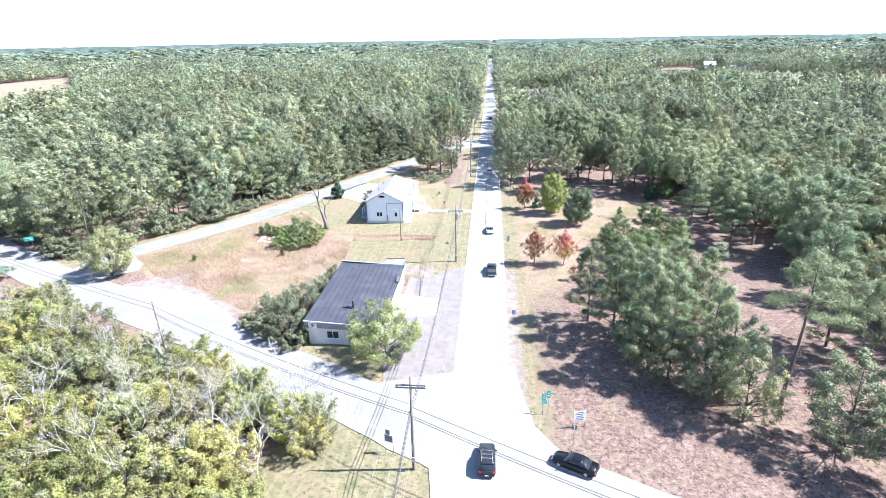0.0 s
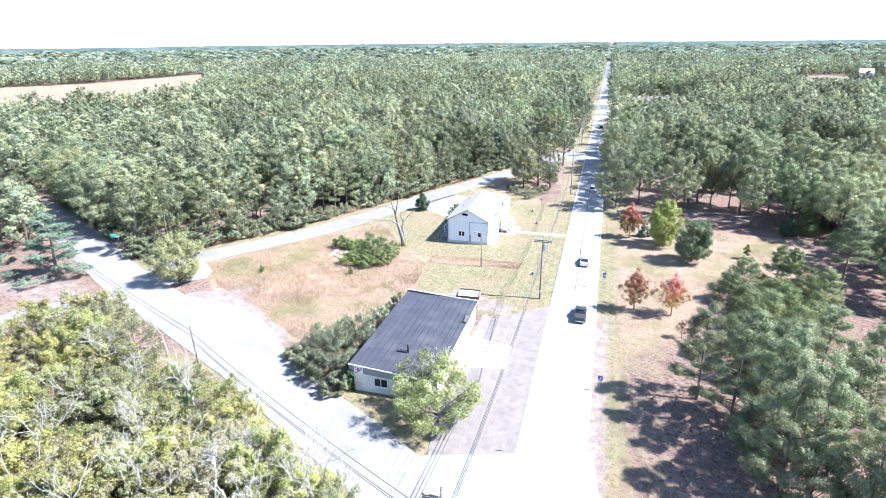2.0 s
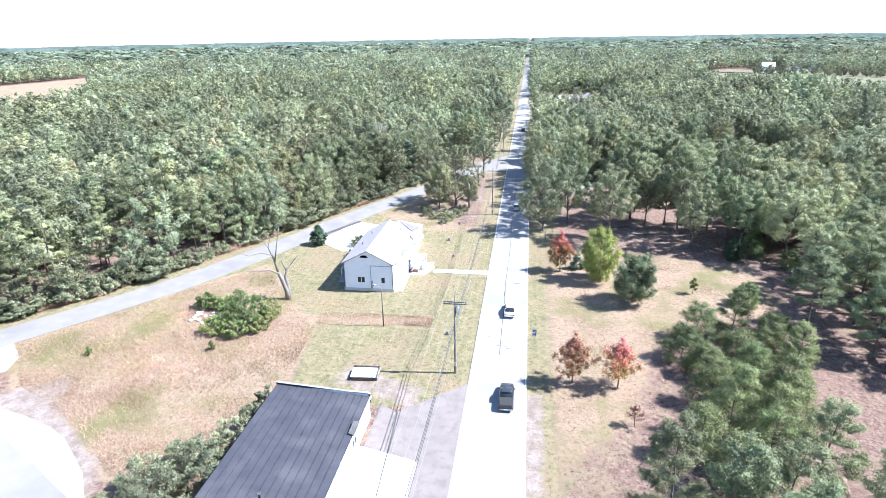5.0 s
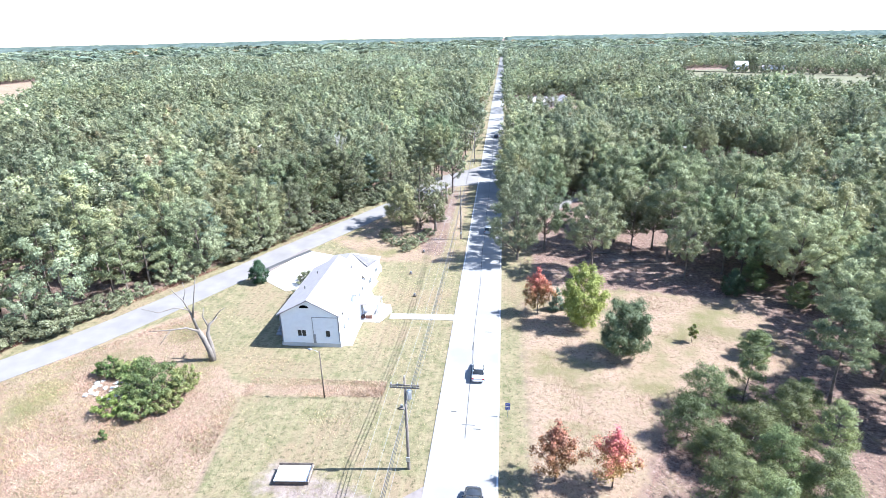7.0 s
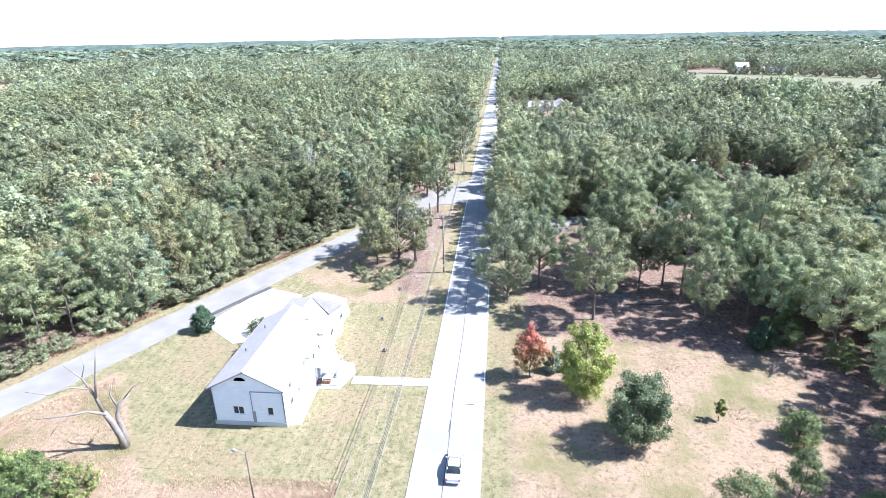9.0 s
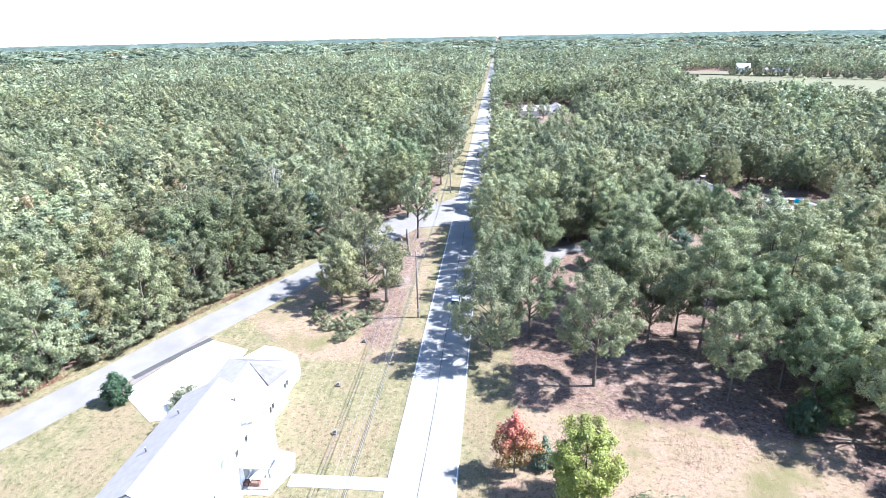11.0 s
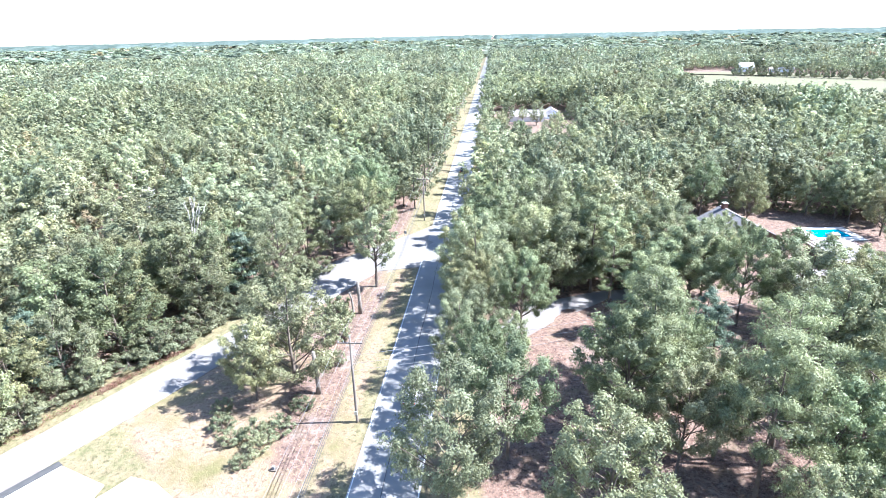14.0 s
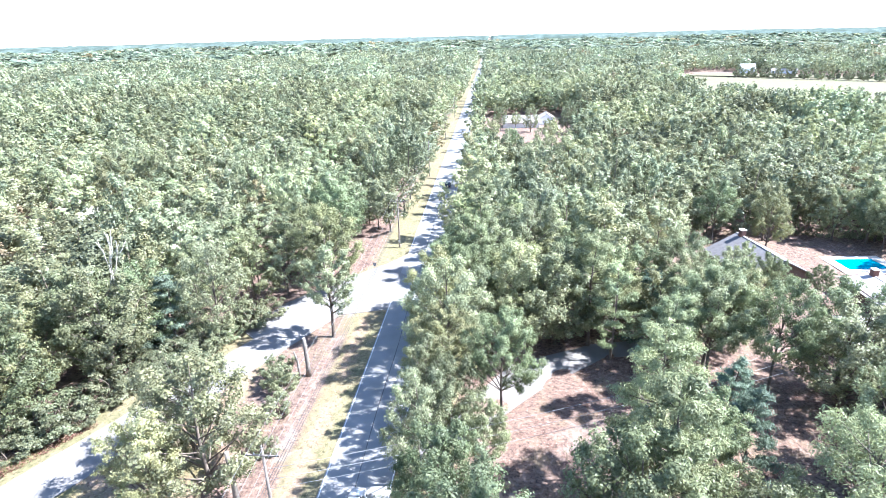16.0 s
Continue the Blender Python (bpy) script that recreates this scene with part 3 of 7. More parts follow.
def grown(rng, h, r, base, limbs, shape="oak", lean=0.0, crook=0.3, clumps=1.0):
    """A tree grown from its trunk: boughs, side twigs, and leaf clumps along the twigs."""
    outline, lo, hi, flat, clump = CROWNS[shape]
    a0 = rng.uniform(0, 6.28)
    line = []
    for i in range(8):
        f = i / 7
        line.append(np.array((lean * f * h * math.cos(a0) + crook * math.sin(f * 5 + a0) * f, lean * f * h * math.sin(a0) + crook * math.cos(f * 4 + a0) * f, f * h * 0.93)))
    wood = [([line[0] - (0, 0, 0.25), *line], [1.35, 1.15, *[1 - 0.9 * i / 7 for i in range(1, 8)]], 8)]
    blobs = []

    def clump_at(p, k=1.0):
        blobs.append((p[0], p[1], p[2], r * clump * clumps * k * rng.uniform(0.75, 1.25), flat * rng.uniform(0.8, 1.2)))

    for i in range(limbs):
        f = (i + 0.8 * rng.random()) / limbs
        if outline:
            reach = r * outline(f) * rng.uniform(0.7, 1.12)
            rise = lo + (hi - lo) * f + rng.uniform(-0.12, 0.12)
            z0 = min(0.9 * h, max(h * base * 0.7, h * (base + (0.94 - base) * f) - 0.6 * rise * reach))
        else:
            up = min(0.985, -0.45 + 1.43 * f)
            mid = h * (base + 0.42 * (1 - base))
            far = rng.uniform(0.82, 1.12)
            reach = max(0.12 * r, r * math.sqrt(1 - up * up) * far)
            z1 = min(0.975 * h, mid + up * far * ((h - mid) if up > 0 else (mid - h * base)))
            z0 = min(0.86 * h, max(h * base * 0.75, z1 - 0.08 * h - 0.75 * reach))
            rise = (z1 - z0) / reach
        g = z0 / (h * 0.93) * 7
        p0 = line[min(6, int(g))] * (1 - (g - min(6, int(g)))) + line[min(6, int(g)) + 1] * (g - min(6, int(g)))
        a = a0 + i * 2.4 + rng.uniform(-0.5, 0.5)
        top = min(rise * reach, h * 0.985 - z0)
        at = lambda s: p0 + (math.cos(a) * reach * s, math.sin(a) * reach * s, top * s ** 1.25)
        q = max(0.1, 0.5 * (1 - 0.85 * z0 / h))
        wood.append(([p0, at(0.5), at(1.0)], [q, q * 0.6, q * 0.2], 5))
        clump_at(at(1.0))
        for s in (0.42, 0.6, 0.78, 0.94):
            p = at(s)
            for side in (-1, 1):
                t = a + side * rng.uniform(0.5, 1.15)
                ln = reach * rng.uniform(0.2, 0.4) * (1.25 - 0.5 * s)
                e = p + (math.cos(t) * ln, math.sin(t) * ln, ln * rng.uniform(-0.1, 0.5) * (0.4 if flat < 0.6 else 1.0))
                e[2] = min(e[2], h * 0.98)
                wood.append(([p, e], [q * 0.3, q * 0.12], 3))
                clump_at(e, 0.95)
    for k in (0.86, 0.92, 0.97):
        clump_at(line[-1] * (k / 0.93) + rng.normal(size=3) * (0.05 * r, 0.05 * r, 0), 0.8)
    return {"blobs": blobs, "wood": wood}


def trunk_bm(rng, blobs, h, r0, lean=0.0, limbs=9, top=0.9, crook=0.3, sides=8):
    """A tapered trunk, with limbs that reach into the clumps."""
    bm = bmesh.new()
    a = rng.uniform(0, 6.28)
    pts = []
    for i in range(7):
        f = i / 6
        pts.append(Vector((lean * f * h * math.cos(a) + crook * math.sin(f * 5 + a) * f, lean * f * h * math.sin(a) + crook * math.cos(f * 4 + a) * f, f * h * top)))
    tube(bm, [pts[0] - Vector((0, 0, 0.25)), *pts], [r0 * 1.35, r0 * 1.15, *[r0 * (1 - 0.85 * i / 6) for i in range(1, 7)]], sides)
    for b in sorted(blobs, key=lambda q: -q[3])[:limbs]:
        f = float(min(0.93, max(0.2, (b[2] - 0.9 * math.hypot(b[0], b[1]) * 0.6) / (h * top))))
        i = min(5, int(f * 6))
        s = pts[i].lerp(pts[i + 1], f * 6 - i)
        e = Vector(b[:3])
        mid = s.lerp(e, 0.55) + Vector((rng.uniform(-0.2, 0.2), rng.uniform(-0.2, 0.2), rng.uniform(-0.1, 0.35)))
        q = max(0.035, r0 * (1 - 0.85 * f) * 0.55)
        tube(bm, [s, mid, e], [q, q * 0.65, q * 0.25], 5)
    return bm


def tree_kind(name, label, category, blobs, n, size, a, b, h, r0, bark=BARK, seed=0, **k):
    """One tree of a kind, built at the origin: trunk with limbs, and a crown of many leaf sprays."""
    rng = np.random.default_rng(seed)
    tk = {q: k.pop(q) for q in ("lean", "limbs", "top_at", "crook") if q in k}
    if "top_at" in tk:
        tk["top"] = tk.pop("top_at")
    root = thing(name, Matrix(), label, category)
    if isinstance(blobs, dict):
        bm = bmesh.new()
        for pts, radii, sides in blobs["wood"]:
            tube(bm, pts, [max(0.012, r0 * q) for q in radii], sides)
        blobs = blobs["blobs"]
    else:
        bm = trunk_bm(rng, blobs, h, r0, **tk)
    part("trunk", bm, bark, root)
    if n:
        verts, col = leaf_cloud(rng, blobs, n, size, a, b, **k)
        crown = new("crown", np_mesh("crown", verts.reshape(-1, 3), np.arange(3 * n).reshape(-1, 3), FOLIAGE, col))
        crown.parent = root
    return root


def R(seed):
    return np.random.default_rng(seed)


KINDS = {}
for i in range(5):
    warm = np.array(((1, 1, 1), (1.12, 1.03, 0.88), (0.92, 0.98, 0.92), (1.1, 1.08, 1.02), (0.88, 0.96, 0.86))[i])
    KINDS["oak", i] = tree_kind("oak_tree", "tall green oak with a full uneven crown", "tree", grown(R(i), 15.5, 5.0 - 0.15 * i, (0.12, 0.19, 0.26, 0.34, 0.42)[i], 24), 27000, 0.122, OAK_A * warm, OAK_B * warm, 15.5, 0.24, seed=10 + i)
    KINDS["wood_oak", i] = tree_kind("oak_tree", "green woodland oak with leaves down to the ground", "tree", grown(R(70 + i), 15.5, 4.9, 0.08, 24), 17000, 0.15, OAK_A * warm, OAK_B * warm, 15.5, 0.22, seed=110 + i)
for i in range(4):
    KINDS["pine", i] = tree_kind("pine_tree", "tall pitch pine with a bare trunk and tiered needles", "tree", grown(R(20 + i), 17, 4.6, (0.1, 0.16, 0.24, 0.42)[i], 24, "pine", 0.015 * i), 25000, 0.165, PINE_A, PINE_B, 17, 0.24, seed=30 + i, slim=0.3)
for i in range(2):
    KINDS["wood_pine", i] = tree_kind("pine_tree", "woodland pitch pine with tiered green needles", "tree", grown(R(25 + i), 17, 4.4, 0.2, 20, "pine"), 12000, 0.21, PINE_A, PINE_B, 17, 0.22, seed=35 + i, slim=0.3)
    KINDS["white_pine", i] = tree_kind("white_pine", "blue-green white pine with layered boughs", "tree", grown(R(40 + i), 11, 3.7, 0.08, 24, "cone"), 12000, 0.2, BLUE_A, BLUE_B, 11, 0.2, seed=44 + i, slim=0.26)
    KINDS["thicket", i] = tree_kind("young_tree", "young yellow-green tree in a thicket", "tree", grown(R(50 + i), 7, 2.9, 0.06, 16), 9000, 0.1, np.array(((0.225, 0.232, 0.066), (0.168, 0.188, 0.06))[i]), np.array(((0.425, 0.42, 0.14), (0.335, 0.345, 0.125))[i]), 7, 0.09, BARK_PALE, seed=54 + i)
    KINDS["scrub", i] = tree_kind("young_tree", "olive-grey young tree in a thicket", "tree", grown(R(52 + i), 7, 2.8, 0.06, 16), 8000, 0.095, np.array(((0.19, 0.20, 0.10), (0.205, 0.20, 0.11))[i]), np.array(((0.33, 0.34, 0.175), (0.355, 0.345, 0.195))[i]), 7, 0.09, BARK_PALE, seed=57 + i)
    KINDS["bush", i] = tree_kind("bush", "low green bush", "bush", grown(R(60 + i), 2.2, 1.5, 0.02, 13), 5000, 0.075, OAK_A * 0.85, OAK_B * 0.9, 2.2, 0.05, seed=64 + i)
SPARE = list(KINDS.values())


def plant(kind, x, y, h=None, turn=None, wide=1.0, label="", group=""):
    """A tree of a kind set into the plan, at height h."""
    src, base_h = KINDS[kind], {"oak": 15.5, "wood_oak": 15.5, "pine": 17, "wood_pine": 17, "white_pine": 11, "thicket": 7, "scrub": 7, "bush": 2.2}.get(kind[0], 1)
    s = (h or base_h) / base_h
    rz = turn if turn is not None else (x * 37.7 + y * 91.3) % 360
    ob = copy_thing(src, Matrix.Translation((x, y, -0.06)) @ Matrix.Rotation(radians(rz), 4, "Z") @ Matrix.Diagonal((s * wide, s * wide, s, 1)))
    return tagged(ob, label, "", group)


# pines and oaks that stand in the open, by the road and round the right-hand lawn
for k, i, x, y, h, w in (
    ("pine", 0, 21.8, 66.3, 16.5, 0.85), ("pine", 1, 28.4, 64.0, 16.0, 0.8), ("pine", 2, 25.5, 68.5, 16, 0.8), ("wood_oak", 1, 30.8, 57.5, 11.0, 0.95),
    ("wood_oak", 0, 24.2, 65.0, 9.5, 0.95), ("wood_oak", 3, 27.0, 61.0, 9.0, 0.95), ("wood_oak", 4, 21.0, 71.5, 8.5, 0.95), ("wood_oak", 2, 31.5, 64.5, 11.5, 0.95), ("pine", 1, 29.5, 74, 15.5, 0.85), ("wood_oak", 1, 26.5, 73, 10, 0.95), ("oak", 2, 18.5, 421, 12, 0.9), ("oak", 0, 33, 418, 12.5, 0.9), ("oak", 3, 26, 424, 9, 0.9), ("pine", 0, 19.6, 77.5, 16.3, 0.9), ("pine", 1, 16.5, 82, 13.8, 0.95), ("pine", 2, 24.5, 79.5, 14.5, 0.9), ("wood_oak", 2, 39.5, 53, 12.5, 1.05), ("pine", 1, 35, 82, 14, 0.9),
    ("pine", 3, 45.5, 122.6, 15.5, 0.95), ("oak", 3, 54.2, 152.8, 16.5, 1.0), ("oak", 3, 54.5, 137.7, 14, 1.0), ("pine", 2, 52, 117, 15, 0.9), ("oak", 2, 58, 92, 14, 1.0), ("pine", 0, 50, 76, 16, 0.9), ("oak", 0, 61, 104, 14, 1.0),
    ("oak", 0, 6.9, 168.9, 17.5, 0.95), ("oak", 2, 13.0, 175.5, 16.4, 0.95), ("oak", 3, 21.3, 162.4, 17.5, 0.95), ("oak", 4, 26.2, 178, 18.6, 0.95), ("pine", 1, 29.0, 181, 22.5, 0.9), ("pine", 3, 37.6, 169.6, 21.5, 0.85), ("oak", 3, 38.4, 160, 14.6, 0.85), ("oak", 3, 36.4, 177, 15, 0.9),
    ("oak", 4, 15.6, 200.7, 16.0, 0.85), ("oak", 1, 7.9, 205, 14, 0.95), ("oak", 0, 8.2, 212, 18.2, 0.95), ("pine", 2, 29.3, 220.1, 19.5, 1.0), ("oak", 3, 98, 262, 13, 0.9), ("oak", 0, 104, 262, 14, 0.9), ("oak", 1, 74, 262, 13, 0.9), ("oak", 2, 91, 268, 13, 0.8), ("oak", 4, 108, 270, 14, 1.0), ("oak", 0, 57, 238, 10, 0.9), ("oak", 3, 60.5, 242, 9.5, 0.8), ("oak", 2, 64, 236.5, 8.5, 0.9), ("oak", 4, 71, 236, 7.5, 0.9), ("pine", 1, 51.4, 176, 22.5, 0.9), ("oak", 4, 51.0, 208.5, 17.2, 0.8), ("oak", 4, 44.5, 214, 16.6, 1.0),
    ("white_pine", 0, 41.5, 193, 12.5, 0.9), ("oak", 2, 46.5, 233, 15, 1.0), ("oak", 1, 57, 231, 9, 0.9), ("oak", 0, 96, 241, 12, 0.8), ("oak", 1, 100, 253, 13, 0.9), ("oak", 2, 97, 266, 14, 0.9), ("oak", 1, 87, 276, 15, 0.9), ("oak", 4, 64, 266, 15, 0.9), ("oak", 2, 62, 236, 10, 0.7), ("oak", 4, 22, 352, 12, 0.9), ("oak", 0, 34, 365, 11, 0.9), ("oak", 3, 14, 385, 12, 0.9), ("oak", 0, 50, 415, 13, 0.9), ("oak", 2, 54, 440, 13, 0.9), ("oak", 3, 76, 268, 14, 0.9), ("oak", 4, 12, 352, 13, 0.9), ("oak", 2, 22, 372, 10, 0.9), ("oak", 1, 40, 392, 11, 0.9), ("oak", 0, 20.5, 239, 18, 1.0), ("oak", 4, 12, 231, 18, 1.0), ("pine", 2, 32, 193, 20.0, 0.95), ("oak", 4, 35.5, 189.5, 13.5, 0.9), ("oak", 2, 9.6, 196, 13, 0.85),
    ("oak", 4, 9.5, 182, 15, 0.8), ("oak", 3, 31, 186.5, 14, 0.85), ("pine", 2, 36, 205, 17, 0.9), ("oak", 3, 61, 172, 16, 1.0), ("oak", 3, 62, 158, 15, 1.0), ("pine", 0, 60, 144, 17, 0.9), ("oak", 4, 46.5, 163.5, 15.5, 0.95), ("oak", 3, 52, 161, 16, 1.0), ("oak", 4, 47.5, 158, 14.5, 0.9), ("oak", 4, 44.5, 171, 16, 0.9), ("oak", 3, 31, 173, 15, 0.85), ("pine", 2, 55, 128, 17, 0.95), ("oak", 4, 57.5, 119, 16, 1.0), ("oak", 3, 60, 132, 16, 1.0), ("oak", 4, 10.5, 222, 16, 0.85), ("oak", 0, 6.6, 190, 14.5, 0.8), ("oak", 3, 6.4, 199.5, 13, 0.8), ("oak", 1, 6.4, 218, 17, 0.8), ("oak", 2, 6.8, 227, 16, 0.8), ("oak", 3, 13.5, 191.5, 11, 0.8), ("oak", 3, 44.2, 212, 16.5, 1.0), ("white_pine", 1, 42.5, 200.5, 11, 1.0),
    ("oak", 3, 57, 166, 16.5, 1.1), ("oak", 3, 52.5, 171, 15, 1.0), ("oak", 2, 44, 46, 13, 1.1), ("oak", 0, 50, 41, 14, 1.0), ("oak", 3, 51, 57, 13, 1.0), ("pine", 0, 22.5, 73, 16.5, 0.85), ("pine", 2, 31.5, 88, 13, 0.9), ("oak", 3, 52, 70, 14, 1.0),
    ("oak", 0, -112, 117, 17, 1.1), ("oak", 2, -118.5, 121.5, 18, 1.1), ("oak", 3, -126, 125.5, 18, 1.1), ("oak", 1, -134, 129.5, 18, 1.1), ("oak", 4, -142, 133, 18, 1.1), ("wood_oak", 3, -16.5, 188.5, 17.0, 1.15), ("oak", 1, -20.5, 184.5, 12.5, 0.9), ("white_pine", 0, -100, 92.5, 14, 1.35), ("white_pine", 1, -111, 88, 12, 1.1), ("white_pine", 0, -118, 80, 13, 1.1), ("white_pine", 1, -124, 92, 14, 1.1), ("wood_oak", 0, -20.5, 193, 14.5, 1.0), ("oak", 1, -16.3, 237, 18.5, 0.95), ("oak", 4, -17, 251, 19, 0.95),
):
    plant((k, i), x, y, h, wide=w, group="trees beside the road")

# the thicket at the near corner
tr = np.random.default_rng(77)
for i in range(185):
    x = -18.5 - 66 * tr.uniform(0, 1) ** 1.25
    lim = 85.0 - (x + 74) * 0.505 - 5.8
    y = lim - tr.uniform(0, 1) * 34
    if y < 24 or line_dist(np.array([x]), np.array([y]), branch)[0] < 11.5 or (x < -80 and y > 60) or (x > -22.5 and y < 47) or (-24 < x and 48.5 < y < 55 and i % 2) or (abs(x + 47) < 3.5 and y > 63.5):
        continue
    plant((("thicket", "scrub")[int(tr.random() < 0.4)], i % 2), x, y, tr.uniform(5.2, 8.4) * (0.95 if x > -32 else 1.0), wide=tr.uniform(0.85, 1.25), group="thicket trees")


# ---- forest ----
def forest_mask(x, y):
    ok = (line_dist(x, y, SIDE) > 8.3) & (line_dist(x, y, CROSS) > np.where(x < -85, 6.2, 9.5)) & (line_dist(x, y, branch) > 9)
    ok &= np.where(x < 0, x < -9.0 - np.clip((285 - y) * 0.09, 0, 6), x > 6.5)
    tri = [(0, 90), (0, 250), *[tuple(p) for p in SIDE[::-1][::3]], (-83, 100), (-60, 84), (-30, 68), (-10, 58)]
    ok &= ~inside(x, y, tri)
    ok &= ~((x > 0) & (y > -60) & (y < 163) & (x < 62))
    ok &= ~((x > 0) & (x < 56) & (y >= 160) & (y < 216))
    ok &= ~inside(x, y, [(-90, 20), (-90, 84), (-10, 60), (-4, 20)])
    ok &= ~inside(x, y, [(-80, 86), (-96, 97), (-116, 104), (-128, 98), (-112, 60), (-90, 50)])
    ok &= ~inside(x, y, [(48, 240), (50, 224), (57, 214), (100, 220), (112, 262), (84, 273), (57, 264), (52, 256)])
    ok &= ~inside(x, y, [(8, 338), (44, 345), (64, 470), (8, 470)])
    ok &= ~inside(x, y, [(-104, 258), (-84, 262), (-80, 288), (-104, 280)])
    ok &= ~inside(x, y, [(138, 492), (172, 462), (205, 440), (330, 400), (600, 560), (420, 640), (255, 800), (200, 770)])
    ok &= ~(inside(x, y, [(-480, 215), (-300, 232), (-308, 306), (-280, 334), (-290, 384), (-564, 745), (-575, 545), (-640, 440)]))
    return ok


EYE_LINE = [(0.4, 0.0), (3.0, 43), (7.0, 93), (14.0, 143)]


def spots(step, lo, hi, rng, a0, a1):
    """Uneven places for trees, lo to hi metres from the flight line, between two bearings from the start of it."""
    m = hi + 160
    gx, gy = np.meshgrid(np.arange(-m, m, step), np.arange(-m, m + 160, step))
    x = gx.ravel() + rng.uniform(-0.46, 0.46, gx.size) * step
    y = gy.ravel() + rng.uniform(-0.46, 0.46, gx.size) * step
    ok = wooded(x, y, lo, hi, a0, a1)
    return np.stack((x[ok], y[ok]), 1)


def wooded(x, y, lo, hi, a0, a1):
    d = line_dist(x, y, EYE_LINE)
    bear = np.degrees(np.arctan2(x, y + 15))
    return (d >= lo) & (d < hi) & (bear > a0) & (bear < a1) & forest_mask(x, y)


def light_tree(seed, shape, n, size, stem, up=0.3):
    """A tree of the woods, of unit height: corners of leaf sprays and stem, colours, and how many are leaves."""
    rng = np.random.default_rng(seed)
    g = grown(rng, 15, 4.1 if shape == "oak" else 3.7, 0.1 if shape == "oak" else 0.22, 13, shape, clumps=1.35)
    a, b = (OAK_A, OAK_B) if shape == "oak" else (PINE_A, PINE_B)
    v, c = leaf_cloud(rng, g["blobs"], n, size, a, b, slim=0.62 if shape == "oak" else 0.4, outward=0.85, loose=0.36, spread=0.36, up=up)
    v = v.reshape(-1, 3)
    if stem:
        pole = []
        for pts, radii, sides in g["wood"][:9]:
            for p, q, r1, r2 in zip(pts, pts[1:], radii, radii[1:]):
                o = [np.array((math.cos(k), math.sin(k), 0)) * 0.2 for k in (0.3, 2.4, 4.5)]
                for k in range(3):
                    pole += [p + o[k] * r1, p + o[k - 1] * r1, q + o[k] * r2, q + o[k] * r2, p + o[k - 1] * r1, q + o[k - 1] * r2]
        v, c = np.concatenate((v, pole)), np.concatenate((c, np.zeros((len(pole), 3))))
    return v / 15, c, n


def clump_mesh(name, trees):
    """One mesh of several placed trees: (tree, x, y, height, turn, breadth, tint)."""
    leaf, wood, cols = [], [], []
    for (v, c, n), x, y, h, a, w, tint in trees:
        q = v * (h * w, h * w, h)
        q = np.stack((q[:, 0] * math.cos(a) - q[:, 1] * math.sin(a) + x, q[:, 0] * math.sin(a) + q[:, 1] * math.cos(a) + y, q[:, 2]), 1)
        leaf.append(q[:3 * n])
        wood.append(q[3 * n:])
        cols.append(np.clip(c[:3 * n] * tint, 0.015, 0.42))
    L, W = np.concatenate(leaf), np.concatenate(wood)
    V = np.concatenate((L, W))
    me = np_mesh(name, V, np.arange(len(V)).reshape(-1, 3), FOLIAGE, np.concatenate((*cols, np.zeros_like(W))))
    if len(W):
        me.materials.append(BARK)
        me.polygons.foreach_set("material_index", (np.arange(len(V) // 3) >= len(L) // 3).astype(np.int32))
    return me


def tint_of(rng, tone):
    if rng.random() < 0.01:
        return np.array((1.12, 0.86, 0.8))
    t = float(np.clip(rng.normal(), -1.0, 1.8))
    return np.array(tone) * (1 + 0.18 * rng.normal()) * np.array((1 + 0.07 * t, 1 + 0.03 * t, 1 - 0.02 * t))


def heights(x, y, rng):
    return np.maximum(7.5, 12.2 + 5.5 * vnoise(x / 25, y / 25, 6) + rng.normal(size=len(x)) * 2.4)


